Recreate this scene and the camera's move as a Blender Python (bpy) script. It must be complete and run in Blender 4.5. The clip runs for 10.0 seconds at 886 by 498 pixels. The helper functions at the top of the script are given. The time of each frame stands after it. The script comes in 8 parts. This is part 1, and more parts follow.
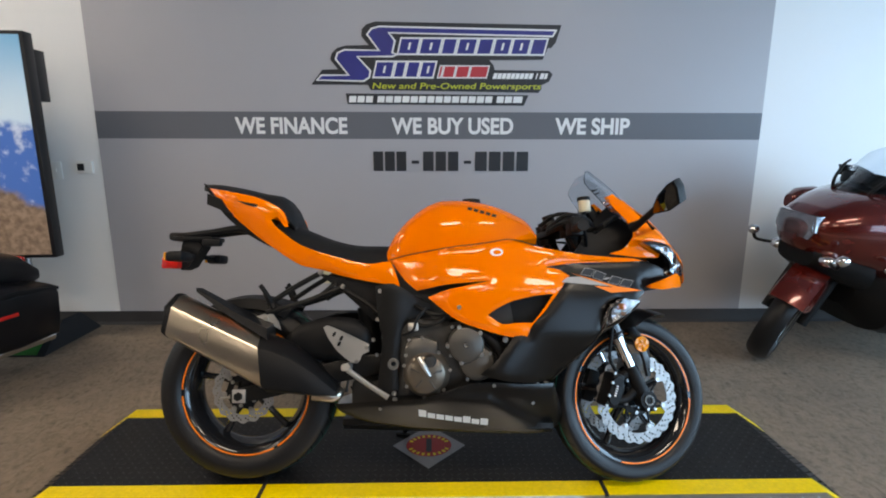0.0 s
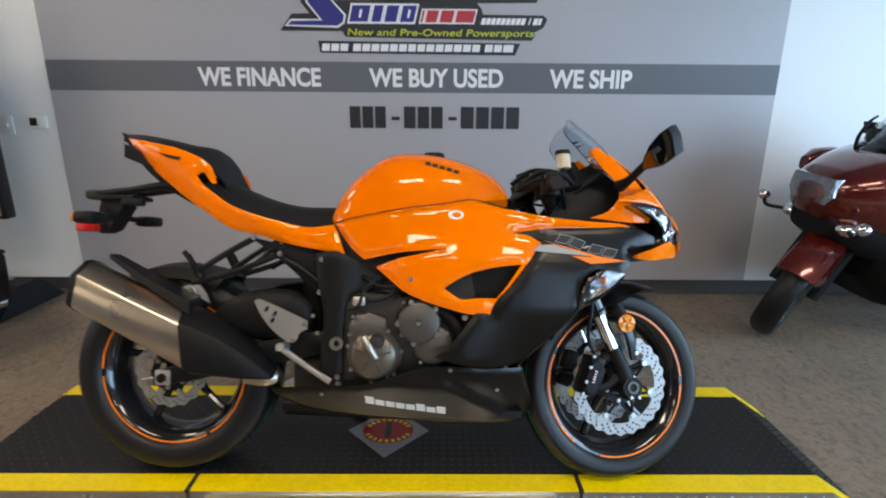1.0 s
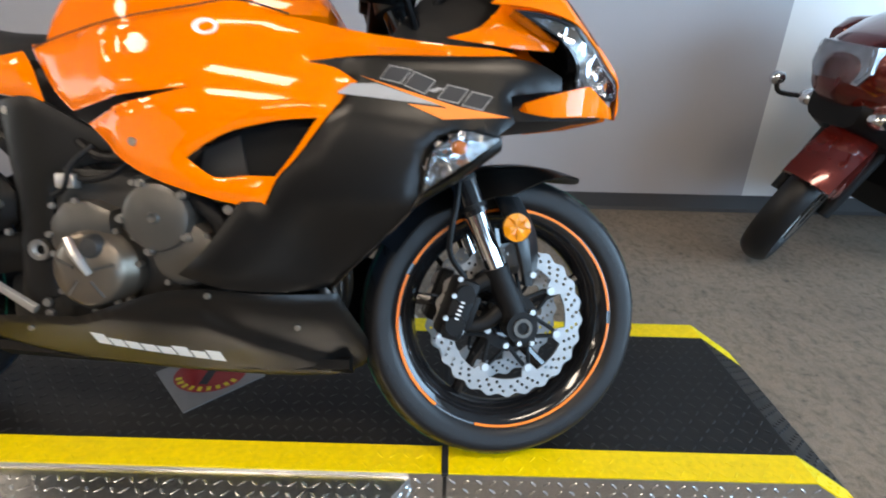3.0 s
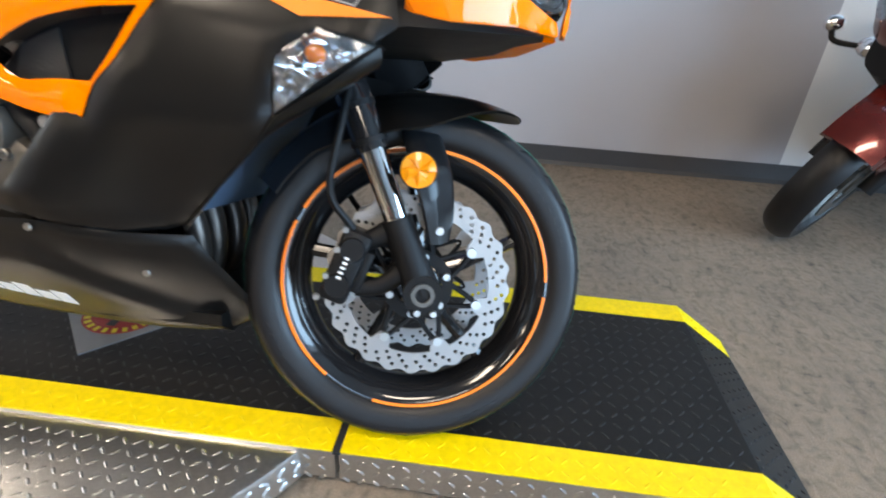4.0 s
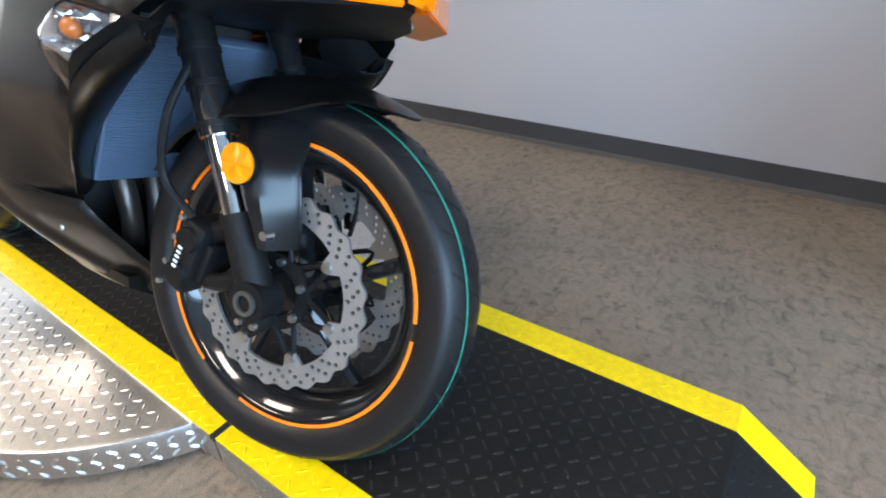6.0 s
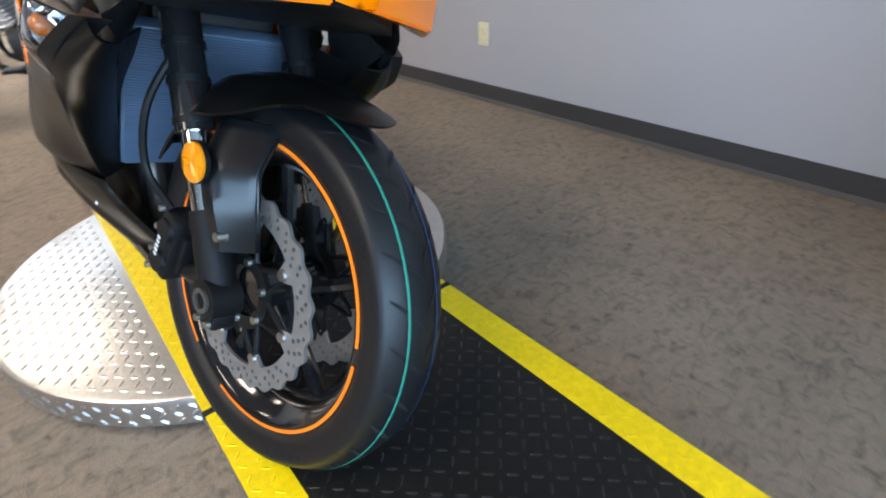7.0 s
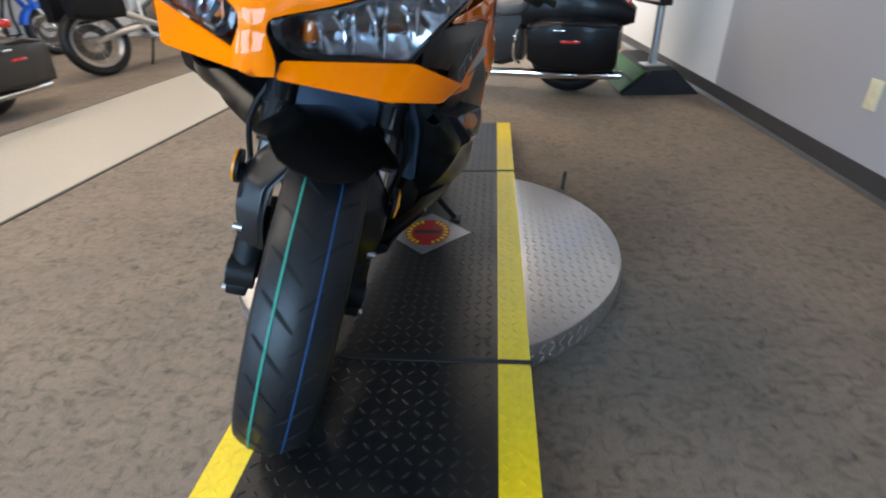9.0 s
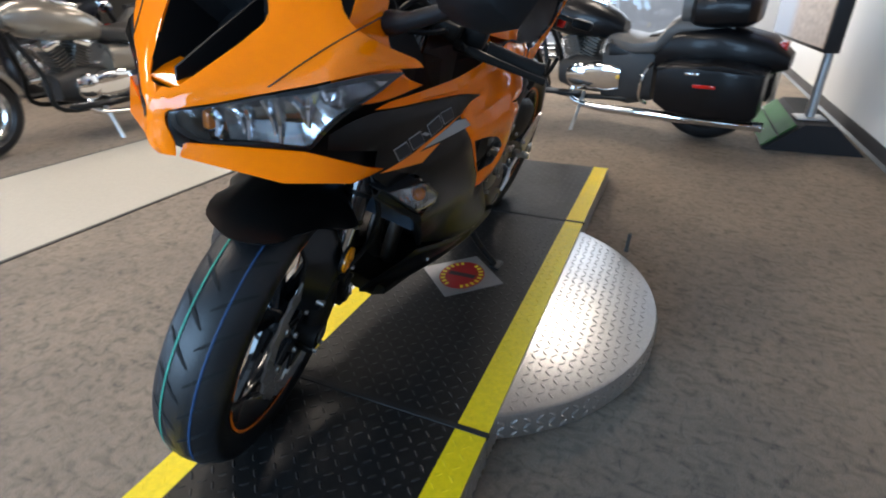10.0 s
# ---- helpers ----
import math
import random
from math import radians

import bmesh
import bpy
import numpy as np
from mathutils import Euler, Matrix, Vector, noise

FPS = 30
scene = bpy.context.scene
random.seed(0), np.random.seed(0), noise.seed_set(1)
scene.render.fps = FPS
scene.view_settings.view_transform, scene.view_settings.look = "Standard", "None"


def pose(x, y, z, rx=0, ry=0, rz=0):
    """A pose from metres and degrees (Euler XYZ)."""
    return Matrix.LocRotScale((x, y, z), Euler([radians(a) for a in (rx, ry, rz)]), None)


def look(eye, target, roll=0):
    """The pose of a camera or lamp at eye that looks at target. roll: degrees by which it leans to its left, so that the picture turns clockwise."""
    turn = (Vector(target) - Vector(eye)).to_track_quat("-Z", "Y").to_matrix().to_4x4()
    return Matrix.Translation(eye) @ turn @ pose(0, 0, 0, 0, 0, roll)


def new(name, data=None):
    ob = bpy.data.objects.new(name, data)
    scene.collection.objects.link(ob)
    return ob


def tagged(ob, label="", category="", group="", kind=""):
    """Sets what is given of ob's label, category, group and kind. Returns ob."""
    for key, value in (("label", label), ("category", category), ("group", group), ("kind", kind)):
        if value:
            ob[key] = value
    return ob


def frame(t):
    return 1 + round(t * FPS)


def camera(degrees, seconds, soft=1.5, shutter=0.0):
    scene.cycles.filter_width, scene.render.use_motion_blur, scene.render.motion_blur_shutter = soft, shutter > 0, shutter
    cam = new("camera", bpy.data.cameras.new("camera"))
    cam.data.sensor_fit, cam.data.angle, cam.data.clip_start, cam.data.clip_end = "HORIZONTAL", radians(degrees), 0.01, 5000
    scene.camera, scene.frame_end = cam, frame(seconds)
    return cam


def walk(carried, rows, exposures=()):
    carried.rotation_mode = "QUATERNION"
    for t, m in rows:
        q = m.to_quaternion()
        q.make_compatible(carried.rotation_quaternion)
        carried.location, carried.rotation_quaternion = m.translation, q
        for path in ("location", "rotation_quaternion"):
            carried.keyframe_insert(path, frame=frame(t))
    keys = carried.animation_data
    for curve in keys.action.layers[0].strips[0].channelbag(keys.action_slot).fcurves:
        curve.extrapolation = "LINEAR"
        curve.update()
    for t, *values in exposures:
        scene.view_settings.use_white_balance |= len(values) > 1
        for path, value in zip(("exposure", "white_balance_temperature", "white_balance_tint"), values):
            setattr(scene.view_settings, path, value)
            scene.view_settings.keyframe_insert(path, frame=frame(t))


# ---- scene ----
cam = camera(83.1, 10.0, soft=1.9, shutter=0.5)
PATH = [
    (0, (-0.017, -1.809, 1.268), (0.021, 0.151, 0.876), 0.1),
    (0.5, (0.026, -1.719, 1.239), (0.057, 0.232, 0.8), 0.1),
    (1, (0.144, -1.57, 1.206), (0.157, 0.361, 0.685), 0.4),
    (1.5, (0.256, -1.452, 1.169), (0.268, 0.459, 0.58), 1.0),
    (2, (0.334, -1.309, 1.095), (0.372, 0.575, 0.425), 1.5),
    (2.2, (0.369, -1.241, 1.066), (0.42, 0.627, 0.353), 1.8),
    (3.3, (0.627, -0.999, 0.918), (0.59, 0.808, 0.063), 1.5),
    (3.5, (0.656, -0.956, 0.913), (0.637, 0.828, 0.008), 3.0),
    (4, (0.798, -0.888, 0.867), (0.65, 0.855, -0.101), 3.5),
    (4.5, (0.899, -0.791, 0.832), (0.672, 0.933, -0.157), 4.1),
    (5, (1.018, -0.711, 0.826), (0.546, 0.953, -0.179), 3.8),
    (5.5, (1.116, -0.644, 0.836), (0.397, 0.913, -0.192), 0.9),
    (5.7, (1.176, -0.607, 0.84), (0.339, 0.891, -0.187), 0.4),
    (6.8, (1.364, -0.386, 0.846), (0.109, 0.762, -0.205), -3.4),
    (7, (1.362, -0.337, 0.845), (0.041, 0.719, -0.222), -2.8),
    (7.5, (1.386, -0.242, 0.85), (-0.1, 0.539, -0.236), -2.5),
    (8, (1.427, -0.094, 0.859), (-0.222, 0.287, -0.206), -3.2),
    (8.5, (1.485, 0.065, 0.876), (-0.234, 0.108, -0.147), -3.8),
    (9, (1.433, 0.21, 0.882), (-0.296, 0.016, -0.105), -2.3),
    (9.5, (1.373, 0.365, 0.934), (-0.329, -0.104, -0.006), -1.9),
    (10, (1.319, 0.538, 0.965), (-0.3, -0.191, 0.043), -1.2),
]
walk(cam, [(t, look(eye, target, roll)) for t, eye, target, roll in PATH],
     exposures=[(0, 0.42, 7000, 10), (2.0, 0.64, 7000, 10), (3.5, 1.0, 6900, 10), (5.0, 1.40, 6850, 10), (5.5, 1.38, 6700, 10), (7.5, 0.97, 6650, 10), (8.2, 0.93, 6600, 10), (9.0, 0.88, 6500, 10), (10.0, 0.90, 6350, 10)])

# ---- light: overcast daylight through the shop windows, and the ceiling's fluorescent troffers ----
world = bpy.data.worlds.new("sky")
scene.world = world
world.use_nodes = True
wn = world.node_tree
sky = wn.nodes.new("ShaderNodeTexSky")
sky.sky_type, sky.sun_disc = "NISHITA", False
sky.sun_elevation, sky.sun_rotation = radians(38), radians(250)
wn.links.new(sky.outputs[0], wn.nodes["Background"].inputs[0])
wn.nodes["Background"].inputs[1].default_value = 0.12
sun = new("sun", bpy.data.lights.new("sun", "SUN"))
sun.data.energy, sun.data.angle, sun.data.color = 1.0, radians(12), (1.0, 0.95, 0.88)
sun.matrix_basis = look((-20, -6, 14), (0, 0, 0))

ROOM_X0, ROOM_X1, ROOM_Y0, WALL_Y, CEIL = -7.4, 6.0, -9.5, 1.740, 3.4


def window_light(name, eye, target, w, h, watts, color):
    ob = new(name, bpy.data.lights.new(name, "AREA"))
    ob.data.shape, ob.data.size, ob.data.size_y, ob.data.energy, ob.data.color = "RECTANGLE", w, h, watts, color
    ob.matrix_basis = look(eye, target)
    return ob


window_light("window_daylight", (ROOM_X0 + 0.1, -0.425, 1.55), (0, -0.425, 1.35), 3.6, 2.8, 35, (0.85, 0.92, 1.0))
window_light("window_daylight", (ROOM_X1 - 0.1, -2.45, 1.5), (0, -2.2, 1.2), 6.0, 2.7, 345, (0.42, 0.68, 1.0))
window_light("window_daylight", (4.6, ROOM_Y0 + 0.1, 1.6), (3.0, 0, 1.0), 2.5, 2.6, 105, (0.42, 0.66, 1.0))

# ---- materials ----


def material(name, color, rough=0.5, metal=0.0, vary=0.15, scale=12.0, fine=0.0, fine_scale=300.0, bump=0.0, bump_scale=200.0,
             coat=0.0, spec=0.5, dark=None, rough_vary=0.08, clear=0.0, ior=1.45):
    m = bpy.data.materials.new(name)
    m.use_nodes = True
    nt = m.node_tree
    b = nt.nodes["Principled BSDF"]
    L = nt.links.new
    tc = nt.nodes.new("ShaderNodeTexCoord")
    n1 = nt.nodes.new("ShaderNodeTexNoise")
    n1.inputs["Scale"].default_value, n1.inputs["Detail"].default_value = scale, 6
    L(tc.outputs["Object"], n1.inputs["Vector"])
    mix = nt.nodes.new("ShaderNodeMix")
    mix.data_type = "RGBA"
    d = dark or tuple(c * (1 - vary) for c in color)
    hi = tuple(min(1, c * (1 + vary * 0.6)) for c in color)
    mix.inputs[6].default_value, mix.inputs[7].default_value = (*d, 1), (*hi, 1)
    L(n1.outputs["Fac"], mix.inputs[0])
    out = mix.outputs[2]
    if fine:
        n2 = nt.nodes.new("ShaderNodeTexNoise")
        n2.inputs["Scale"].default_value, n2.inputs["Detail"].default_value = fine_scale, 3
        L(tc.outputs["Object"], n2.inputs["Vector"])
        mm = nt.nodes.new("ShaderNodeMapRange")
        mm.inputs[1].default_value, mm.inputs[2].default_value = 0.3, 0.7
        mm.inputs[3].default_value, mm.inputs[4].default_value = 1 - fine, 1 + fine
        L(n2.outputs["Fac"], mm.inputs[0])
        vm = nt.nodes.new("ShaderNodeVectorMath")
        vm.operation = "SCALE"
        L(out, vm.inputs[0])
        L(mm.outputs[0], vm.inputs["Scale"])
        out = vm.outputs[0]
    L(out, b.inputs["Base Color"])
    r = nt.nodes.new("ShaderNodeMapRange")
    r.inputs[3].default_value, r.inputs[4].default_value = max(0.0, rough - rough_vary), min(1.0, rough + rough_vary)
    L(n1.outputs["Fac"], r.inputs[0])
    L(r.outputs[0], b.inputs["Roughness"])
    b.inputs["Metallic"].default_value = metal
    b.inputs["Specular IOR Level"].default_value = spec
    b.inputs["Coat Weight"].default_value = coat
    b.inputs["Coat Roughness"].default_value = 0.05
    b.inputs["Transmission Weight"].default_value = clear
    b.inputs["IOR"].default_value = ior
    if bump:
        n3 = nt.nodes.new("ShaderNodeTexNoise")
        n3.inputs["Scale"].default_value, n3.inputs["Detail"].default_value = bump_scale, 4
        L(tc.outputs["Object"], n3.inputs["Vector"])
        bp = nt.nodes.new("ShaderNodeBump")
        bp.inputs["Strength"].default_value, bp.inputs["Distance"].default_value = bump, 0.002
        L(n3.outputs["Fac"], bp.inputs["Height"])
        L(bp.outputs[0], b.inputs["Normal"])
    return m


def emitter(name, color, strength):
    m = bpy.data.materials.new(name)
    m.use_nodes = True
    b = m.node_tree.nodes["Principled BSDF"]
    b.inputs["Base Color"].default_value = (*color, 1)
    b.inputs["Emission Color"].default_value = (*color, 1)
    b.inputs["Emission Strength"].default_value = strength
    return m


def carpet_material():
    m = bpy.data.materials.new("mottled_carpet")
    m.use_nodes = True
    nt, L = m.node_tree, m.node_tree.links.new
    b = nt.nodes["Principled BSDF"]
    tc = nt.nodes.new("ShaderNodeTexCoord")

    def noise_node(scale, detail, dist=0.0, stretch=(1, 1, 1)):
        mp = nt.nodes.new("ShaderNodeMapping")
        mp.inputs["Scale"].default_value = stretch
        L(tc.outputs["Object"], mp.inputs["Vector"])
        n = nt.nodes.new("ShaderNodeTexNoise")
        n.inputs["Scale"].default_value, n.inputs["Detail"].default_value, n.inputs["Distortion"].default_value = scale, detail, dist
        L(mp.outputs[0], n.inputs["Vector"])
        return n

    def ramp(src, stops):
        r = nt.nodes.new("ShaderNodeValToRGB")
        e = r.color_ramp.elements
        while len(e) < len(stops):
            e.new(0.5)
        for k, (p, c) in zip(e, stops):
            k.position, k.color = p, (*c, 1)
        L(src, r.inputs[0])
        return r

    streak = noise_node(34, 2, 1.2, (1.0, 0.55, 1))
    fleck = noise_node(48, 2, 0.8, (0.6, 1.1, 1))
    wide = noise_node(2.2, 3)
    grain = noise_node(420, 2)
    c1 = ramp(streak.outputs["Fac"], [(0.25, (0.156, 0.131, 0.106)), (0.45, (0.234, 0.193, 0.153)), (0.62, (0.266, 0.220, 0.176)), (0.80, (0.204, 0.180, 0.150))])
    c2 = ramp(fleck.outputs["Fac"], [(0.24, (0.68, 0.68, 0.69)), (0.42, (1, 1, 1)), (0.7, (1.1, 1.08, 1.05))])
    c3 = ramp(wide.outputs["Fac"], [(0.3, (0.86, 0.86, 0.87)), (0.7, (1.08, 1.06, 1.03))])
    c4 = ramp(grain.outputs["Fac"], [(0.3, (0.72, 0.72, 0.72)), (0.7, (1.2, 1.2, 1.2))])
    out = c1.outputs[0]
    for other in (c2, c3, c4):
        mx = nt.nodes.new("ShaderNodeMix")
        mx.data_type, mx.blend_type = "RGBA", "MULTIPLY"
        mx.inputs[0].default_value = 1.0
        L(out, mx.inputs[6])
        L(other.outputs[0], mx.inputs[7])
        out = mx.outputs[2]
    L(out, b.inputs["Base Color"])
    b.inputs["Roughness"].default_value, b.inputs["Specular IOR Level"].default_value = 0.9, 0.15
    bp = nt.nodes.new("ShaderNodeBump")
    bp.inputs["Strength"].default_value, bp.inputs["Distance"].default_value = 0.6, 0.004
    L(grain.outputs["Fac"], bp.inputs["Height"])
    L(bp.outputs[0], b.inputs["Normal"])
    return m


def picture_material():
    """The printed landscape on the display: pale sky, snowy blue ridge, brown scrub slope."""
    m = bpy.data.materials.new("landscape_picture")
    m.use_nodes = True
    nt, L = m.node_tree, m.node_tree.links.new
    b = nt.nodes["Principled BSDF"]
    tc = nt.nodes.new("ShaderNodeTexCoord")
    sep = nt.nodes.new("ShaderNodeSeparateXYZ")
    L(tc.outputs["Object"], sep.inputs[0])

    def nz(scale, detail):
        n = nt.nodes.new("ShaderNodeTexNoise")
        n.inputs["Scale"].default_value, n.inputs["Detail"].default_value = scale, detail
        L(tc.outputs["Object"], n.inputs["Vector"])
        return n.outputs["Fac"]

    def math_node(op, a, c):
        n = nt.nodes.new("ShaderNodeMath")
        n.operation = op
        for k, v in enumerate((a, c)):
            if isinstance(v, (int, float)):
                n.inputs[k].default_value = v
            else:
                L(v, n.inputs[k])
        return n.outputs[0]

    def mixc(fac, a, c):
        n = nt.nodes.new("ShaderNodeMix")
        n.data_type = "RGBA"
        L(fac, n.inputs[0])
        for k, v in ((6, a), (7, c)):
            if isinstance(v, tuple):
                n.inputs[k].default_value = (*v, 1)
            else:
                L(v, n.inputs[k])
        return n.outputs[2]

    def step(x, at, soft):
        n = nt.nodes.new("ShaderNodeMapRange")
        n.interpolation_type = "SMOOTHSTEP"
        L(x, n.inputs[0])
        n.inputs[1].default_value, n.inputs[2].default_value = at - soft, at + soft
        return n.outputs[0]

    z, x = sep.outputs[2], sep.outputs[0]
    rough_z = math_node("ADD", z, math_node("ADD", math_node("MULTIPLY", x, 0.12), math_node("MULTIPLY", math_node("SUBTRACT", nz(7, 6), 0.5), 0.10)))
    slope_z = math_node("ADD", math_node("ADD", z, math_node("MULTIPLY", x, 0.5)), math_node("MULTIPLY", math_node("SUBTRACT", nz(9, 5), 0.5), 0.15))
    snow = mixc(step(math_node("ADD", math_node("MULTIPLY", z, 0.35), nz(14, 6)), 0.62, 0.13), (0.05, 0.12, 0.36), (0.42, 0.47, 0.58))
    scrub = mixc(step(nz(24, 7), 0.5, 0.2), (0.12, 0.08, 0.055), (0.24, 0.17, 0.12))
    skyc = mixc(step(z, 0.45, 0.28), (0.42, 0.52, 0.60), (0.13, 0.30, 0.46))
    c = mixc(step(rough_z, 0.22, 0.03), snow, skyc)
    c = mixc(step(slope_z, -0.02, 0.04), scrub, c)
    c = mixc(step(x, -0.15, 0.12), (0.15, 0.18, 0.25), c)
    L(c, b.inputs["Base Color"])
    L(c, b.inputs["Emission Color"])
    b.inputs["Emission Strength"].default_value = 0.35
    b.inputs["Roughness"].default_value = 0.35
    b.inputs["Specular IOR Level"].default_value = 0.2
    return m


